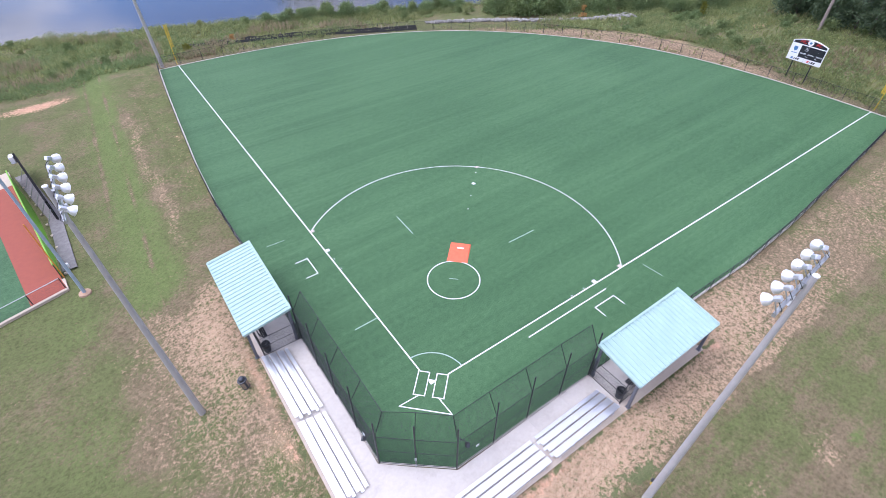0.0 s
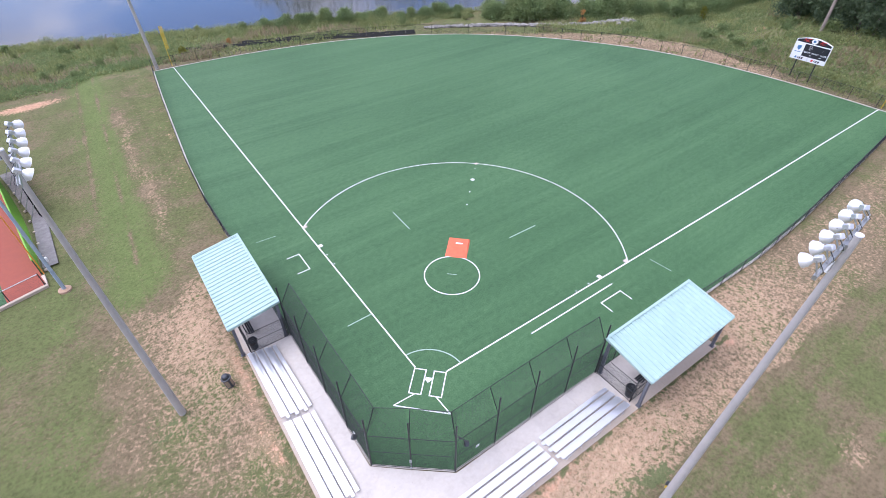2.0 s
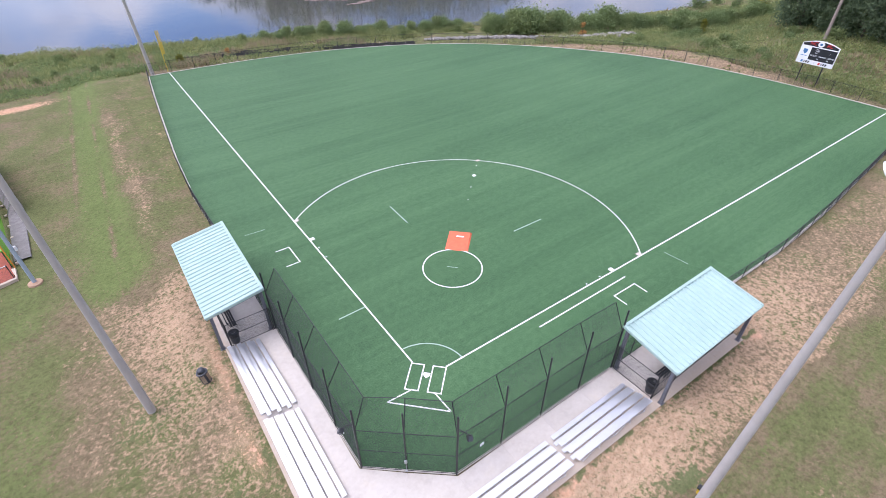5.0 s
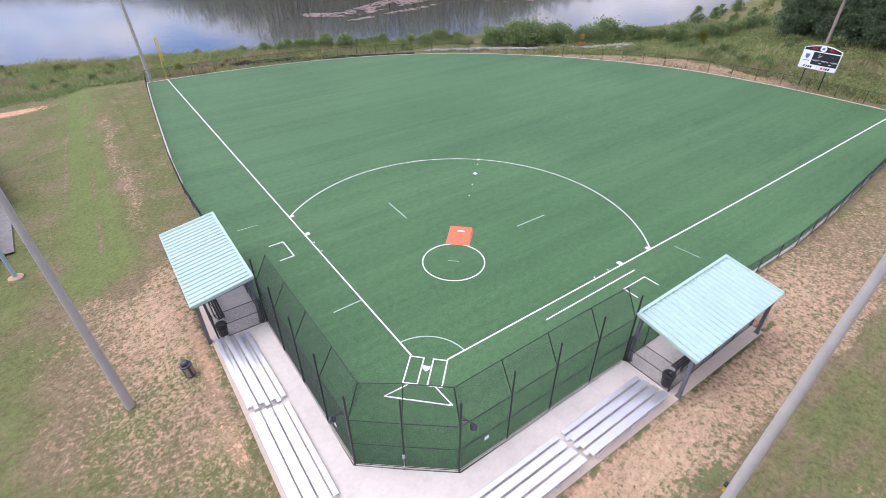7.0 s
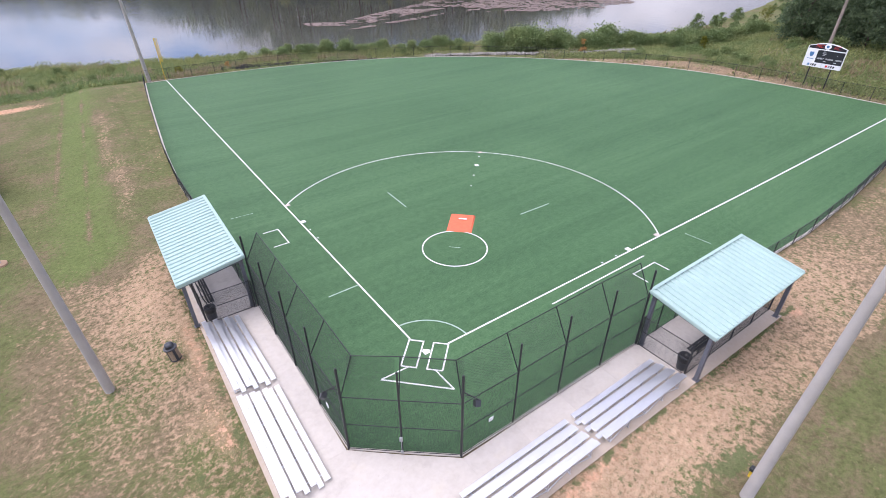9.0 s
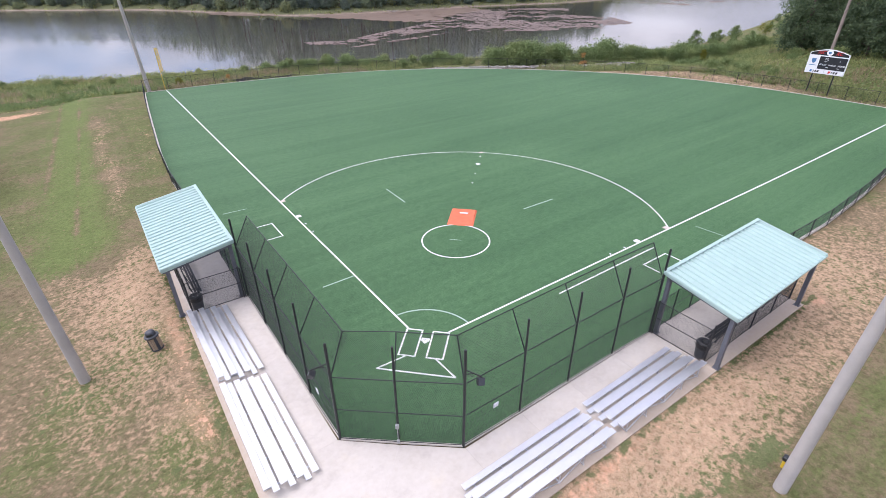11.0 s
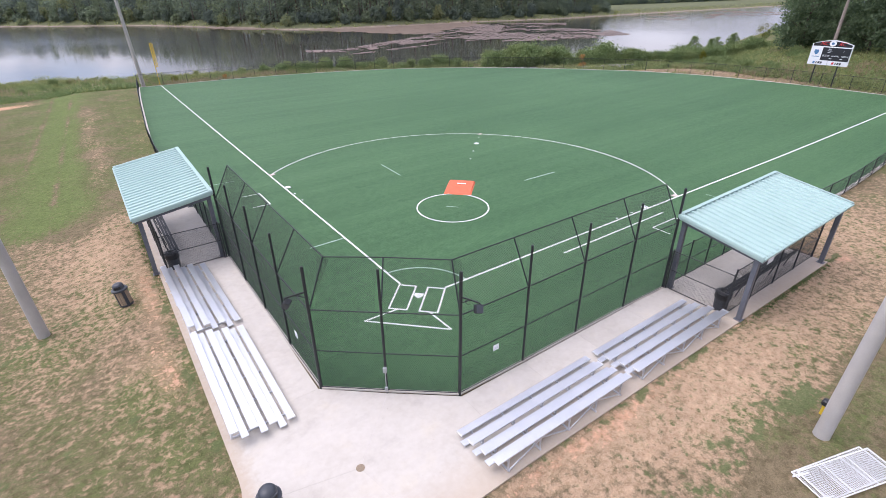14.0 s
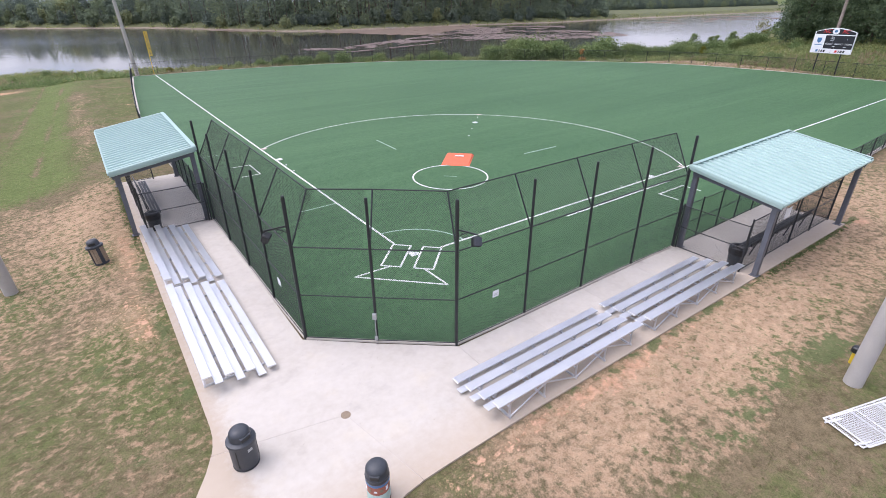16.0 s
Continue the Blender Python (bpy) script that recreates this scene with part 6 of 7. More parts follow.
def build_shrub_kind(name, label, leaf, h, w, size, n_clump, per, seed):
    r = np.random.default_rng(seed)
    sh = thing(name, label, "shrub", "shrubs")

    def place(k):
        a, t = r.uniform(0, math.tau, k), r.uniform(0, 1, k)
        rr = w * np.sqrt(r.uniform(0, 1, k)) * (1 - 0.55 * t) * (1 + 0.3 * np.sin(2 * a + seed))
        return np.stack([rr * np.cos(a), rr * np.sin(a), h * (0.12 + 0.8 * t)], -1)

    centres, c = clumps(r, n_clump, per, place, w * 0.36)
    centres[:, 2] = np.abs(centres[:, 2])
    g = Geo()
    for k in range(0, n_clump, max(1, n_clump // 7)):
        g.tube((0.06 * math.cos(k), 0.06 * math.sin(k), -0.2), c[k], 0.035, 0.01, n=5)
    part("stems", g, BARK, sh, smooth=True)
    part("foliage", soup("foliage", leaf_tris(r, centres, size), leaf), leaf, sh)
    return sh


def scatter(kinds, places, r, lo=0.8, hi=1.25):
    """The first of each kind takes a place itself; the rest are copies."""
    used = set()
    for i, (x, y) in enumerate(places):
        k = i % len(kinds)
        s = r.uniform(lo, hi)
        m = pose(x, y, float(land(x, y)) - 0.05, 0, 0, r.uniform(0, 360)) @ Matrix.Scale(s, 4)
        if k not in used:
            used.add(k)
            kinds[k].matrix_basis = m
        else:
            copy_thing(kinds[k], m)


def blades(r, x, y, z, h, w, per=5):
    """Tufts of narrow leaning blades as loose triangles."""
    n = len(x)
    a = r.uniform(0, math.tau, (n, per))
    lean = r.uniform(0.15, 0.6, (n, per)) * h[:, None]
    bx = x[:, None] + 0.25 * w[:, None] * r.normal(size=(n, per)) * 3
    by = y[:, None] + 0.25 * w[:, None] * r.normal(size=(n, per)) * 3
    hh = h[:, None] * r.uniform(0.6, 1.15, (n, per))
    ww = w[:, None] * r.uniform(0.6, 1.3, (n, per))
    p = np.stack([bx - ww * np.sin(a), by + ww * np.cos(a), np.repeat(z[:, None] - 0.03, per, 1)], -1)
    q = np.stack([bx + ww * np.sin(a), by - ww * np.cos(a), np.repeat(z[:, None] - 0.03, per, 1)], -1)
    t = np.stack([bx + lean * np.cos(a), by + lean * np.sin(a), z[:, None] + hh], -1)
    return np.stack([p, q, t], 2).reshape(-1, 3, 3)


def sample(r, n, x0, x1, y0, y1, keep):
    x, y = r.uniform(x0, x1, n), r.uniform(y0, y1, n)
    k = keep(x, y)
    return x[k], y[k]


def rim(x, y):
    """Metres outside the outfield fence."""
    return np.hypot(x, y) - fence_r(np.clip(np.arctan2(y, x), 0, math.pi / 2))


def shore(x):
    return np.interp(x, NEAR_X, NEAR_Y)


def lawn_end(x):
    return np.interp(x, (-60, -25, -16, -12, -3), (74, 77, 73.5, 78.5, 78))


def build_tall_grass():
    r = np.random.default_rng(11)

    def lake_side(x, y):
        w = (rim(x, y) > np.where(x > 38, 8.5, 4.0)) & (y < shore(x) - 0.3) & (y > lawn_end(x)) & (x < 66)
        return w & (r.uniform(0, 1, x.shape) < 0.35 + 0.65 * smooth01((rim(x, y) - 6) / 8))

    x, y = sample(r, 26000, -60, 66, 60, 116, lake_side)
    h = r.uniform(0.35, 1.15, len(x)) * (0.75 + 0.5 * np.sin(x * 0.35 + 2 * np.sin(y * 0.3)))
    ob = new("meadow_grass", soup("meadow_grass", blades(r, x, y, land(x, y), np.clip(h * 0.75, 0.15, 0.9), r.uniform(0.05, 0.11, len(x)), 6), REED))
    tagged(ob, "tall straw and green meadow grass along the lake shore", "tall grass", kind="stuff")

    def bank(x, y):
        th = np.arctan2(y, x)
        return (rim(x, y) > 0.6 * np.sin(y * 0.5) + np.interp(th, (-0.05, 0.12, 0.27, 0.36, 0.44, 0.55, 0.74, 0.94), (1.5, 2.0, 4.3, 6.8, 8.6, 12.0, 8.5, 7.0))) & (th > -0.35) & (th < 0.72) & (y < shore(x) - 1) & (x > 50)

    x, y = sample(r, 24000, 55, 135, -30, 66, bank)
    h = r.uniform(0.25, 0.85, len(x)) * (0.8 + 0.4 * np.sin(x * 0.4 + 2 * np.sin(y * 0.25)))
    ob = new("bank_grass", soup("bank_grass", blades(r, x, y, land(x, y), np.clip(h, 0.15, 1.0), r.uniform(0.05, 0.10, len(x)), 6), REED))
    tagged(ob, "rough straw and green grass on the bank behind the fence", "tall grass", kind="stuff")

    # thin weeds in the bare strip along the fence
    x, y = sample(r, 13000, 20, 84, -3, 78, lambda a, b: (rim(a, b) > 0.5) & (rim(a, b) < 11.0) & (np.arctan2(b, a) > -0.02) & (np.arctan2(b, a) < 1.1))
    k = np.array([noise.noise(Vector((a * 0.35, b * 0.35, 1.9))) for a, b in zip(x, y)]) > 0.10
    x, y = x[k], y[k]
    ob = new("fence_weeds", soup("fence_weeds", blades(r, x, y, land(x, y), r.uniform(0.12, 0.5, len(x)), r.uniform(0.03, 0.06, len(x)), 6), REED))
    tagged(ob, "thin straw and green weeds in bare clay behind the fence", "weeds", kind="stuff")

    def brush(name, label, x, y, h, leaf, per, size, seed, spread=0.55):
        q = np.random.default_rng(seed)
        n = len(x)
        d = np.clip(q.normal(size=(n, per, 3)), -1.35, 1.35) * np.stack([h * spread, h * spread, h * 0.32], -1)[:, None, :]
        c = np.stack([x, y, land(x, y) + h * 0.42], -1)[:, None, :] + d
        c[..., 2] = np.maximum(c[..., 2], land(x, y)[:, None] + 0.02)
        tagged(new(name, soup(name, leaf_tris(q, c.reshape(-1, 3), size), leaf)), label, "brush", kind="stuff")

    def patch(x, y, k, cut):
        return np.array([noise.noise(Vector((a * k, b * k, 0.7))) for a, b in zip(x, y)]) > cut

    x, y = sample(r, 15000, -60, 66, 66, 116, lambda a, b: (rim(a, b) > 5.0) & (b < shore(a) - 0.2) & (b > lawn_end(a)) & (a < 66))
    k = patch(x, y, 0.16, -0.25) & ((x < 38) | (rim(x, y) > 9.0))
    x, y = x[k], y[k]
    tall = np.array([noise.noise(Vector((a * 0.16, b * 0.16, 0.7))) for a, b in zip(x, y)])
    brush("shore_brush", "leafy green brush in mounds along the lake shore", x, y, r.uniform(0.3, 0.75, len(x)) * (0.8 + 2.4 * np.clip(tall + 0.12, 0, 0.6)), LEAF_BUSH, 13, 0.14, 5)
    # a taller, paler hem along the waterline, and dry stalks among it
    x, y = sample(r, 13000, -60, 70, 60, 116, lambda a, b: (rim(a, b) > np.where(a > 38, 9.0, 5.0)) & (b < shore(a) - 0.1) & (b > shore(a) - 6.5) & (b > lawn_end(a)))
    lift = np.array([noise.noise(Vector((a * 0.11, b * 0.11, 4.2))) + 0.5 * noise.noise(Vector((a * 0.4, b * 0.4, 1.2))) for a, b in zip(x, y)])
    k = lift > -0.35
    x, y, lift = x[k], y[k], lift[k]
    brush("shore_thicket", "pale green leafy thicket along the lake's edge", x, y, r.uniform(0.8, 1.5, len(x)) * (0.85 + 0.9 * np.clip(lift, -0.2, 0.7)), LEAF_PALE, 26, 0.16, 15, 0.42)
    x, y = sample(r, 4200, -60, -2, 70, 100, lambda a, b: (b > lawn_end(a) + 0.3 + 0.8 * np.sin(a * 0.6)) & (b < lawn_end(a) + 6.0) & (rim(a, b) > 2.5))
    brush("verge_brush", "dense green brush at the end of the lawn", x, y, r.uniform(0.5, 1.25, len(x)), LEAF_MID, 15, 0.15, 17)
    x, y = sample(r, 15000, -60, 38, 66, 116, lambda a, b: (rim(a, b) > 4.5) & (b < shore(a) - 1.5) & (b > lawn_end(a)))
    k = patch(x, y, 0.09, 0.24) | ((x < 0) & (y > lawn_end(x) + 6.0 + np.sin(x * 0.4)) & (y < lawn_end(x) + 10.5) & (r.uniform(0, 1, len(x)) < 0.55))
    ob = new("dry_grass", soup("dry_grass", blades(r, x[k], y[k], land(x[k], y[k]), r.uniform(0.7, 1.3, k.sum()), r.uniform(0.04, 0.09, k.sum()), 6), STRAW))
    tagged(ob, "tall dry tan grass among the shore brush", "tall grass", kind="stuff")
    x, y = sample(r, 16000, 55, 135, -30, 66, bank)
    k = patch(x, y, 0.10, 0.16)
    ob = new("dry_grass", soup("dry_grass", blades(r, x[k], y[k], land(x[k], y[k]), r.uniform(0.5, 1.1, k.sum()), r.uniform(0.04, 0.09, k.sum()), 6), STRAW))
    tagged(ob, "patches of dry tan grass on the bank", "tall grass", kind="stuff")
    x, y = sample(r, 20000, 55, 132, -25, 62, lambda a, b: bank(a, b))
    k = patch(x, y, 0.13, -0.3)
    x, y = x[k], y[k]
    k = patch(x, y, 0.22, 0.22)
    brush("bank_thicket", "pale green leafy mounds on the bank", x[k], y[k], r.uniform(0.6, 1.5, k.sum()), LEAF_PALE, 14, 0.16, 16)
    brush("bank_brush", "low leafy green weeds on the bank", x, y, r.uniform(0.25, 0.85, len(x)), LEAF_BUSH, 11, 0.16, 6)

    def far_bank(x, y):
        f = np.interp(x, FAR_X, FAR_Y)
        return (y > f + 3) & (y < f + 13)

    x, y = sample(r, 30000, -160, 720, 205, 420, far_bank)
    ob = new("shore_reeds", soup("shore_reeds", blades(r, x, y, bank_z(y - np.interp(x, FAR_X, FAR_Y)), r.uniform(0.4, 1.1, len(x)), r.uniform(0.15, 0.3, len(x)), 6), REED))
    tagged(ob, "pale reeds along the far lake shore", "reeds", kind="stuff")

    # longer grass along the pavement's edges
    q = np.random.default_rng(77)
    for cx, cy, sx, sy, n in ((-9.62, 13.5, 0.08, 3.2, 420), (14.5, -9.82, 2.6, 0.07, 360)):
        x, y = q.normal(cx, sx, n), q.normal(cy, sy, n)
        ob = new("long_grass", soup("long_grass", blades(q, x, y, land(x, y), q.uniform(0.03, 0.07, n), q.uniform(0.02, 0.04, n), 5), VERGE))
        tagged(ob, "clump of longer green grass in worn lawn", "grass", kind="stuff")

    # short tufts in the worn lawn near the pavement
    def worn(x, y):
        l_side = (x < -9.5) & (x > -17) & (y > -9) & (y < 24)
        r_side = (y < -9.75) & (y > -17) & (x > -8) & (x < 34)
        return l_side | r_side

    x, y = sample(r, 22000, -17, 34, -17, 24, worn)
    den = np.array([noise.noise(Vector((a * 0.9, b * 0.9, 0.3))) for a, b in zip(x, y)])
    k = den > 0.2
    x, y = x[k], y[k]
    ob = new("grass_tufts", soup("grass_tufts", blades(r, x, y, land(x, y), r.uniform(0.02, 0.05, len(x)), r.uniform(0.012, 0.028, len(x)), 5), TUFT))
    tagged(ob, "small green grass tufts in worn clay lawn", "grass", kind="stuff")


def build_woods():
    r = np.random.default_rng(23)
    # woods across the lake
    tris, trunks, tints = [], Geo(), []
    row = []
    for off, step in ((12, 4.2), (18, 4.6), (25, 5.0), (34, 6.0), (46, 7.0), (60, 8.0)):
        x = -170.0
        while x < 760:
            row.append((x + r.uniform(-2, 2), off + r.uniform(-3.5, 3.5)))
            x += step * r.uniform(0.7, 1.3)
    for x, off in row:
        y = float(np.interp(x, FAR_X, FAR_Y)) + off
        # lower towards the west, and set well back behind a marsh in the east
        tall = float(np.interp(x, (-60, 20, 60, 90, 200, 300, 350), (0.60, 0.64, 0.95, 1.40, 1.3, 1.0, 0.5)))
        back = float(np.interp(x, (300, 360), (0, 55)))
        h = (r.uniform(11, 23) + 0.06 * off) * tall if off > 15.6 else r.uniform(1.5, 7)
        h *= 1.0 + 0.55 * float(np.interp(x, (70, 95, 220, 270), (0, 1, 1, 0))) * (off > 30)
        y += back
        off += back
        w = max(h * r.uniform(0.27, 0.40), 2.2)
        k = 34
        a, t = r.uniform(0, math.tau, k), r.uniform(0, 1, k)
        rr = w * np.sin(math.pi * np.clip(t * 0.74 + 0.22, 0, 1)) ** 0.6 * np.sqrt(r.uniform(0.2, 1, k))
        c = np.stack([x + rr * np.cos(a), y + rr * np.sin(a), float(bank_z(off)) + 0.2 + h * (0.03 + 0.95 * t)], -1)
        d = r.normal(size=(k, 24, 3)) * 0.24 * w * r.uniform(0.5, 1.4, (k, 1, 1))
        tris.append(leaf_tris(r, (c[:, None] + d).reshape(-1, 3), 0.66))
        tints.append(np.full(len(tris[-1]) * 3, np.clip(r.normal(0.42, 0.24), 0, 1)))
        trunks.tube((x, y, float(bank_z(off)) - 0.3), (x, y, float(bank_z(off)) + h * 0.85), 0.02 * h, 0.05, n=5)
    woods = tagged(new("far_woods"), "dense green woods on the far lake shore", "woods", kind="stuff")
    crowns = soup("crowns", np.concatenate(tris), LEAF_FAR)
    crowns.attributes.new("tint", "FLOAT", "POINT").data.foreach_set("value", np.concatenate(tints).astype(np.float32))
    tagged(part("crowns", crowns, LEAF_FAR, woods), kind="stuff")
    tagged(part("trunks", trunks, BARK, woods), kind="stuff")
    # trees behind the scoreboard bank
    kinds = [build_tree_kind("oak_tree", "dense dark green broadleaf tree at the wood's edge", LEAF_DARK, 13, 0.10, 4.2, 0.27, 64, 74, 31),
             build_tree_kind("oak_tree", "dense dark green broadleaf tree at the wood's edge", LEAF_DARK, 16, 0.18, 4.6, 0.27, 70, 74, 32),
             build_tree_kind("pine_tree", "tall dark pine with bare lower trunk", LEAF_DARK, 21, 0.42, 3.6, 0.32, 60, 44, 33, True),
             build_tree_kind("sweetgum_tree", "mid-green leafy tree at the wood's edge", LEAF_MID, 10, 0.06, 3.4, 0.25, 58, 64, 34)]
    spots = []
    for i in range(90):
        x, y = r.uniform(97, 150), r.uniform(-70, 40)
        if x < 97 + 0.16 * (y - 10) or y > -16 + 0.395 * (x + 10):
            continue
        spots.append((x, y))
    scatter(kinds, spots, r)
    # a closed, low-branched edge towards the bank
    edge = []
    for i in range(44):
        y = -62 + i * 2.05
        edge.append((98.6 + 0.17 * (y - 10) + r.uniform(-1.4, 2.2) + (5 if y > 28 else 0), y))
    scatter([build_tree_kind("oak_tree", "dark broadleaf tree branched to the ground", LEAF_DARK, 9, 0.02, 3.4, 0.25, 60, 70, 37),
             build_tree_kind("oak_tree", "dark broadleaf tree branched to the ground", LEAF_DARK, 6.5, 0.02, 2.9, 0.24, 52, 66, 38)], edge, r)
    thicket = [build_tree_kind("young_tree", "bushy young green tree near the narrow lake arm", LEAF_MID, 6, 0.02, 2.6, 0.25, 44, 60, 36)]
    x, y = sample(r, 400, 122, 250, 40, 90, lambda a, b: (b < shore(a) - 2) & (b > shore(a) - 22) & (b > -16 + 0.40 * (a + 10)))
    scatter(thicket, list(zip(x[:14], y[:14])), r, 0.35, 0.75)
    lone = build_tree_kind("pine_tree", "tall pine with long bare pale trunk behind the scoreboard", LEAF_DARK, 26, 0.62, 3.8, 0.34, 60, 44, 35, True)
    lone.matrix_basis = pose(94.5, 17.7, float(land(94.5, 17.7)) - 0.1, 0, 0, 40)
    copy_thing(lone, pose(98, 11.2, float(land(98, 11.2)) - 0.1, 3, 0, 160))


def build_shrubs():
    r = np.random.default_rng(41)
    kinds = [build_shrub_kind("shrub", "rounded green shrub in tall grass near the lake", LEAF_BUSH, 1.9, 1.25, 0.20, 26, 40, 51),
             build_shrub_kind("shrub", "rounded green shrub in tall grass near the lake", LEAF_BUSH, 1.4, 1.5, 0.18, 26, 40, 52),
             build_shrub_kind("shrub", "bright green shrub in tall grass near the lake", LEAF_PALE, 2.1, 1.5, 0.18, 30, 44, 53)]
    spots = [(-14.1, 99.8), (-3.6, 91), (-6, 98), (-9.5, 86), (-24, 92), (-27, 86), (-31, 95), (-18, 83.5), (-21.5, 80.5), (-13.5, 81.5), (-28, 81), (-12, 104)]
    x, y = sample(r, 900, -48, 66, 74, 112, lambda a, b: (b < shore(a) - 0.5) & (b > shore(a) - 9) & (rim(a, b) > 7.5))
    spots += list(zip(x[:30], y[:30]))
    x, y = sample(r, 300, -60, -6, 78, 100, lambda a, b: (b > lawn_end(a) + 1.5) & (b < shore(a) - 2))
    spots += list(zip(x[:26], y[:26]))
    scatter(kinds, spots, r, 0.4, 0.9)
    big = [build_shrub_kind("large_shrub", "large leafy green shrub at the lake edge", LEAF_BUSH, 2.9, 1.8, 0.17, 46, 64, 61),
           build_shrub_kind("large_shrub", "large leafy green shrub at the lake edge", LEAF_MID, 3.5, 1.9, 0.17, 48, 64, 62),
           build_shrub_kind("large_shrub", "large leafy green shrub at the lake edge", LEAF_MID, 2.4, 2.1, 0.17, 46, 64, 63)]
    line = [(66, 74), (72, 67.5), (80, 63.5), (88, 58.5), (96, 53.5), (103, 48), (110, 43), (118, 38.5)]
    spots = []
    for (x0, y0), (x1, y1) in zip(line, line[1:]):
        n = int(math.dist((x0, y0), (x1, y1)) / 1.25)
        for i in range(n):
            f = (i + r.uniform(0, 0.8)) / n
            spots.append((x0 + (x1 - x0) * f + r.normal() * 1.3, y0 + (y1 - y0) * f + r.normal() * 1.3))
    scatter(big, [p for p in spots if p[0] < 92], r, 0.8, 1.45)
    for x, y in [(p[0] + k * r.normal(), p[1] + k * r.normal()) for p in spots if p[0] >= 92 for k in (0.0, 1.6)]:
        copy_thing(big[int(r.integers(3))], pose(x, y, float(land(x, y)) - 0.05, 0, 0, r.uniform(0, 360)) @ Matrix.Scale(r.uniform(0.5, 1.0), 4))
    for i in range(30):
        x = 22 + 42 * i / 30 + r.normal() * 0.7
        y = float(shore(x)) - abs(r.normal() * 2.2) - 1.0
        copy_thing(big[int(r.integers(3))], pose(x, y, float(land(x, y)) - 0.05, 0, 0, r.uniform(0, 360)) @ Matrix.Scale(r.uniform(0.42, 0.8), 4))
    small = [build_shrub_kind("shrub", "low green shrub on the grassy bank", LEAF_BUSH, 1.3, 1.3, 0.17, 22, 38, 71), build_shrub_kind("shrub", "low green shrub on the grassy bank", LEAF_MID, 1.0, 1.1, 0.16, 20, 38, 72)]
    x, y = sample(r, 500, 76, 100, -14, 46, lambda a, b: (rim(a, b) > 7) & (np.arctan2(b, a) < 0.6))
    scatter(small, [(82, 25), (84, 22.5), (80.5, 20), (79, 27.5), (85, 28)] + list(zip(x[:24], y[:24])), r, 0.7, 1.3)
    for label, leaf, h, w, x, y, sd in (("rust-orange shrub beside the pale rocks", LEAF_ORANGE, 3.0, 0.8, 78.4, 56.6, 81), ("yellow-green young tree at the lake edge", LEAF_YELLOW, 3.2, 0.9, 100.3, 42.5, 82),
                                        ("yellow-green young tree at the lake edge", LEAF_YELLOW, 6.0, 1.8, 122, 41, 83), ("rust-orange shrub near the silt fence", LEAF_ORANGE, 1.3, 0.5, 12.5, 86.5, 84), ("yellow-green shrub near the light pole", LEAF_YELLOW, 1.6, 0.7, 3.6, 84.0, 85)):
        sh = build_shrub_kind("shrub", label, leaf, h, w, 0.13, 24, 60, sd)
        sh.matrix_basis = pose(x, y, float(land(x, y)) - 0.05)


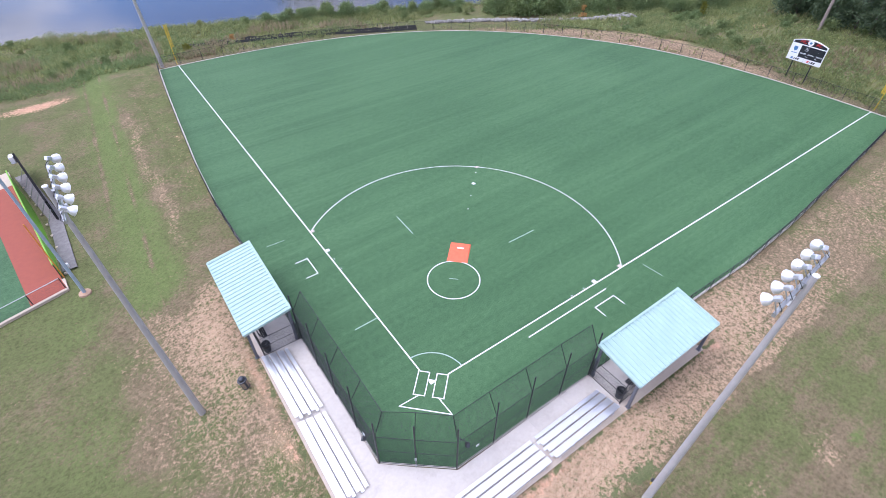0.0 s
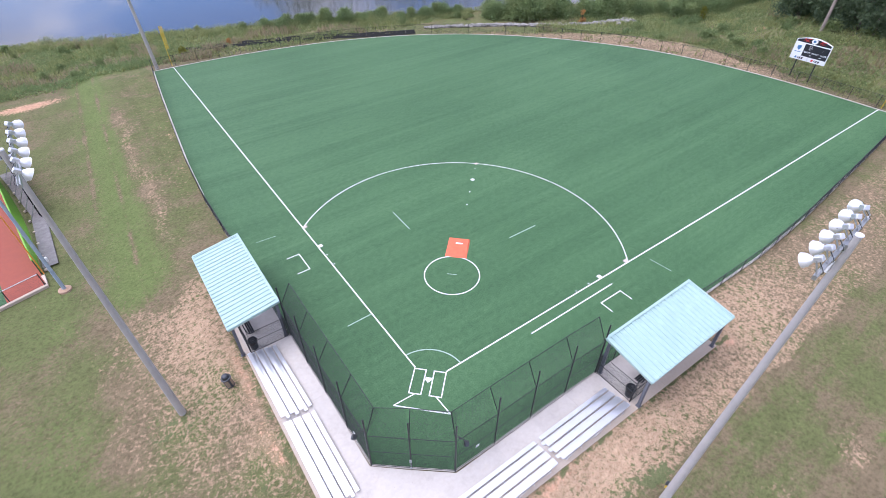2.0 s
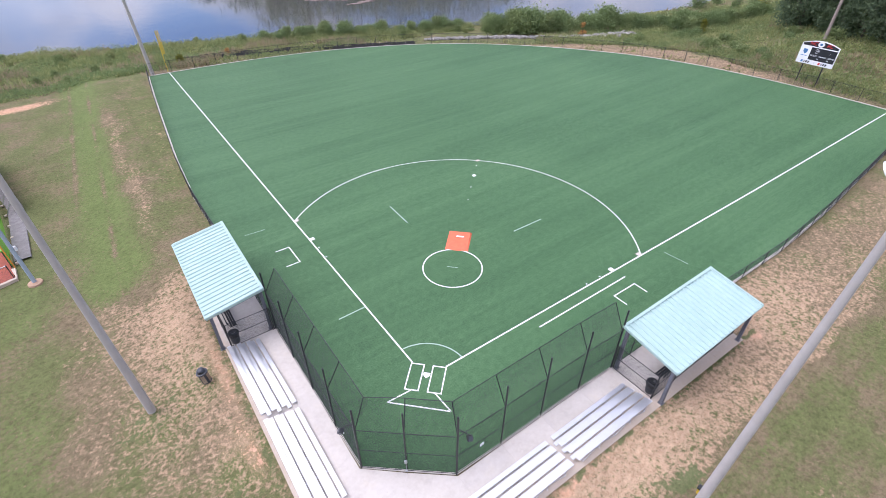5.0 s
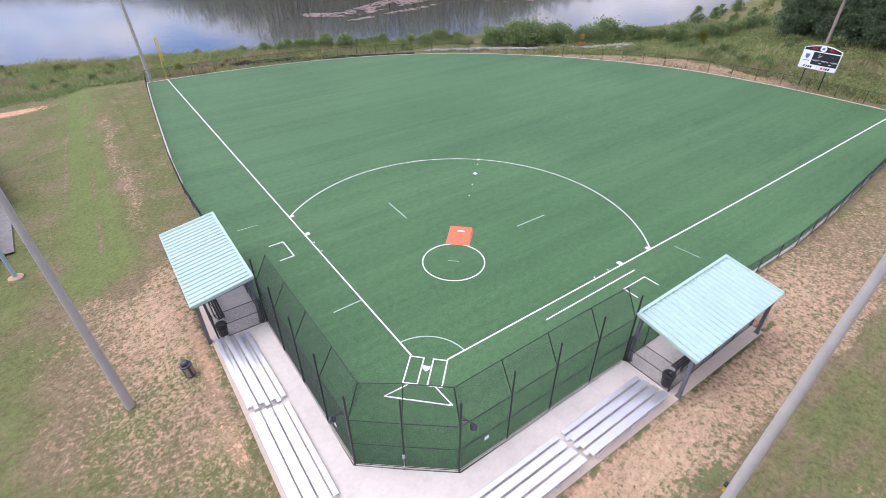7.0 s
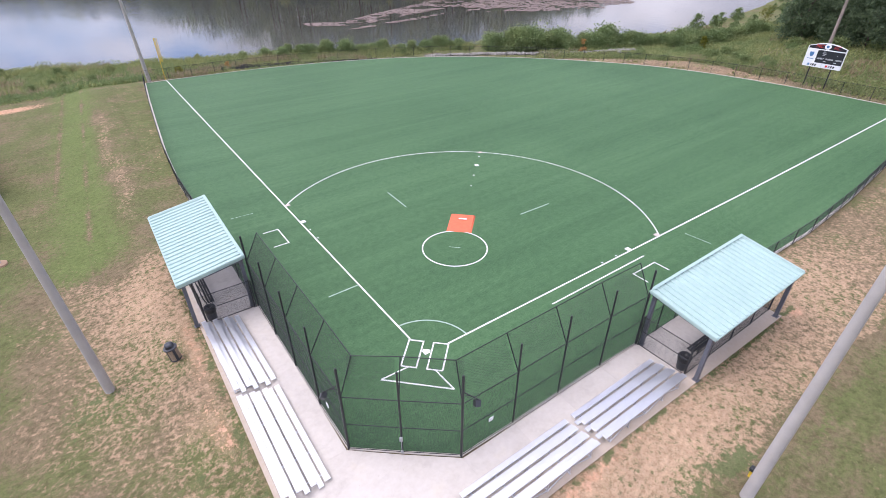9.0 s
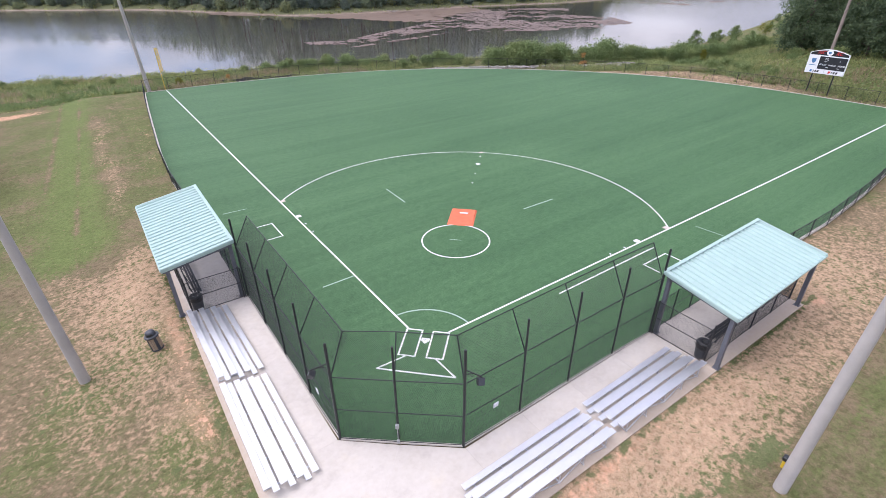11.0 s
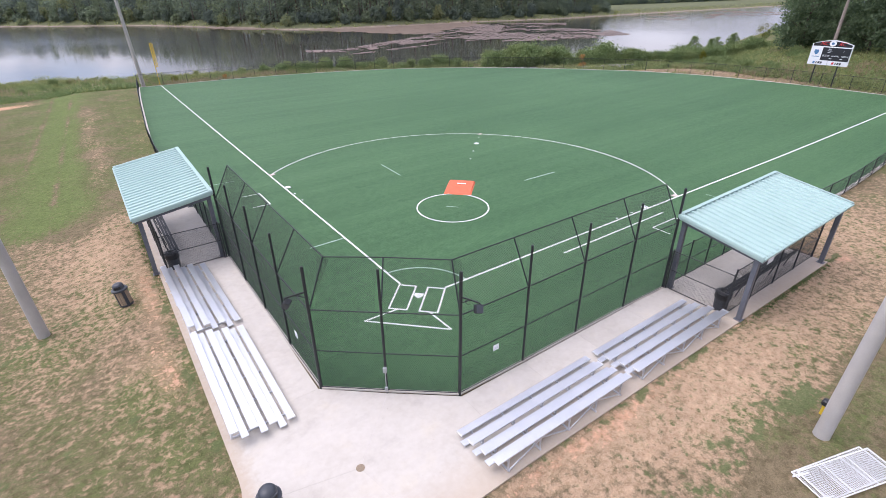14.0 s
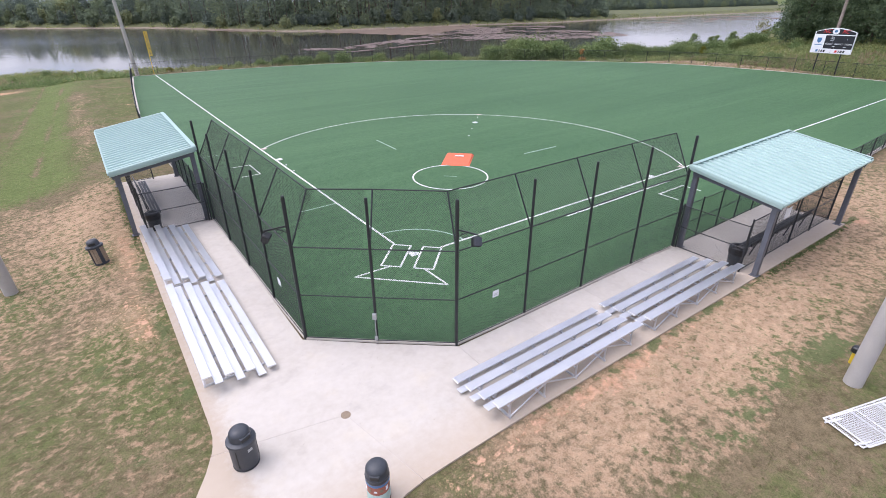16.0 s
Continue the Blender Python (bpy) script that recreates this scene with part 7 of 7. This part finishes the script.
def build_shore_things():
    r = np.random.default_rng(91)
    silt = thing("silt_fence", "sagging black silt fence cloth on stakes beyond the outfield", "silt fence")
    line = [(2.6, 86.6), (7, 85.8), (11.3, 85.3), (18, 82.6), (27.2, 79.6), (34.9, 75.6), (40, 73.4), (47, 70.5)]
    for k in range(2):
        pts = []
        for (x0, y0), (x1, y1) in zip(line, line[1:]):
            for i in range(4):
                f = i / 4
                pts.append((x0 + (x1 - x0) * f + k * 0.9, y0 + (y1 - y0) * f + k * 1.7))
        for p, q in zip(pts, pts[1:]):
            za, zb = float(land(*p)), float(land(*q))
            ha, hb = 0.44 + 0.10 * math.sin(p[0] * 1.7), 0.44 + 0.10 * math.sin(q[0] * 1.7)
            vs = [(p[0], p[1], za - 0.1), (q[0], q[1], zb - 0.1), (q[0], q[1] + 0.12, zb + hb), (p[0], p[1] + 0.12, za + ha)]
            vs += [(x, y + 0.02, z) for x, y, z in vs]
            part("cloth", Geo().add(vs, [(0, 1, 2, 3), (7, 6, 5, 4), (3, 2, 6, 7), (0, 4, 5, 1), (0, 3, 7, 4), (1, 5, 6, 2)]), SILT, silt)
            part("stake", Geo().box(-0.025, 0.025, -0.025, 0.025, -0.2, 0.75, 0.0, Matrix.Translation((p[0], p[1] + 0.16, za))), GREYWOOD, silt)
    # stones stand in for a pale sediment log; only its far end is rocks
    rocks = tagged(new("riprap"), "line of pale grey stones in place of a sediment log, ending in rocks", "riprap", kind="structure")
    shapes = []
    for k in range(4):
        g = Geo().lathe([(0.10, -0.12), (0.30, -0.02), (0.36, 0.10), (0.26, 0.24), (0.08, 0.30)], 7)
        g.v = [(x * r.uniform(0.8, 1.25), y * r.uniform(0.8, 1.25), z * r.uniform(0.8, 1.2)) for x, y, z in g.v]
        shapes.append(g.mesh("stone", ROCK))
    path = [(50, 74.2), (57, 70), (64.5, 65.2), (71, 60.5), (78, 55.8), (82, 54), (86, 52.6), (89, 51.2)]
    for (x0, y0), (x1, y1) in zip(path, path[1:]):
        n = int(math.dist((x0, y0), (x1, y1)) / 0.26)
        for i in range(n):
            f = i / n
            wide = 1.2 if x0 > 80 else 0.35
            x, y = x0 + (x1 - x0) * f + r.normal() * wide * 0.4, y0 + (y1 - y0) * f + r.normal() * wide
            ob = part("stone", shapes[i % 4], ROCK, rocks)
            ob.matrix_basis = pose(x, y, float(land(x, y)) + 0.06, r.uniform(-20, 20), r.uniform(-20, 20), r.uniform(0, 360)) @ Matrix.Scale(r.uniform(1.1, 1.7), 4)
    # mud flat along the far shore, and lily mats that break the water
    def inside(poly, x, y):
        hit = False
        for (xa, ya), (xb, yb) in zip(poly, poly[1:] + poly[:1]):
            if (ya > y) != (yb > y) and x < xa + (xb - xa) * (y - ya) / (yb - ya):
                hit = not hit
        return hit

    def near_line(line, x, y):
        best = 1e9
        for (xa, ya), (xb, yb) in zip(line, line[1:]):
            f = min(max(((x - xa) * (xb - xa) + (y - ya) * (yb - ya)) / ((xb - xa) ** 2 + (yb - ya) ** 2), 0), 1)
            best = min(best, math.dist((x, y), (xa + (xb - xa) * f, ya + (yb - ya) * f)))
        return best

    flat = [(50, 272), (56, 252), (78, 231), (96, 194), (108, 168), (122, 172), (142, 188), (168, 200), (172, 218), (129, 224), (100, 230), (81, 252)]
    wide = [(104, 146), (99, 132), (113, 119), (134, 111), (152, 104), (172, 112), (184, 130), (182, 154), (212, 181), (190, 196), (168, 200), (142, 188), (122, 172), (108, 166)]
    band = [(48, 134), (58, 128), (75, 137), (102, 149), (118, 156)]
    thread = [(55, 119), (71, 123), (86, 127), (98, 131)]

    def drift(x, y):
        return noise.noise(Vector((x * 0.07, y * 0.07, 2.3))) + 0.6 * noise.noise(Vector((x * 0.21, y * 0.21, 5.1)))

    def on_flat(x, y):
        return inside(flat, x, y) and drift(x, y) > -0.55

    def on_mats(x, y):
        if inside(wide, x, y):
            return drift(x, y) + 0.5 * noise.noise(Vector((x * 0.6, y * 0.6, 8.0))) > 0.0
        d = near_line(band, x, y)
        if d < 3.0 + 0.09 * max(x - 48, 0):
            return drift(x * 1.6, y * 1.6) > -0.25
        return near_line(thread, x, y) < 1.1 and drift(x * 2, y * 2) > -0.1

    def on_east(x, y):
        return drift(x * 0.5, y * 1.4) > 0.22

    def float_mats(name, label, material, count, box, keep, lo, hi, lift):
        g, k, tries = Geo(), 0, 0
        while k < count and tries < count * 12:
            tries += 1
            x, y = r.uniform(box[0], box[1]), r.uniform(box[2], box[3])
            if not keep(x, y):
                continue
            k += 1
            a, b, t, n = r.uniform(lo, hi), r.uniform(lo, hi) * 0.6, r.uniform(0, math.pi), 9
            pts = []
            for i in range(n):
                u, v = a * math.cos(math.tau * i / n) * r.uniform(0.6, 1.2), b * math.sin(math.tau * i / n) * r.uniform(0.6, 1.2)
                pts.append((x + u * math.cos(t) - v * math.sin(t), y + u * math.sin(t) + v * math.cos(t), LAKE_Z + lift + 0.0006 * (k % 29)))
            g.add(pts, [tuple(range(n))])
        tagged(part(name, g, material), label, "water plants" if name == "lily_mats" else "mud", kind="stuff")

    float_mats("mud_flat", "smooth brown mud flat along the far lake shore", MUD, 1300, (50, 172, 166, 272), on_flat, 1.5, 5.0, 0.02)
    float_mats("lily_mats", "pinkish brown mats of lily pads on the lake", LILY, 11000, (47, 212, 103, 201), on_mats, 0.25, 0.95, 0.045)
    float_mats("lily_mats", "dark mats of water plants on the far lake arm", MUD, 150, (280, 420, 150, 205), on_east, 1.0, 6.0, 0.03)
    for x, y, sd in ((79, 352, 1), (127, 219, 2)):
        rr = np.random.default_rng(sd)
        dead = thing("dead_brush", "bleached fallen branches at the far waterline", "dead wood", at=(x, y, LAKE_Z))
        for i in range(12):
            a = rr.uniform(0, math.tau)
            L = rr.uniform(2, 6) * (1.4 if sd == 1 else 0.8)
            part("branch", Geo().tube((0, 0, 0.1), (L * math.cos(a), L * 0.4 * math.sin(a), rr.uniform(0.6, 4.0) if sd == 1 else rr.uniform(0.1, 1.2)), 0.14, 0.04, n=5), GREYWOOD, dead)


build_tall_grass()
build_woods()
build_shrubs()
build_shore_things()
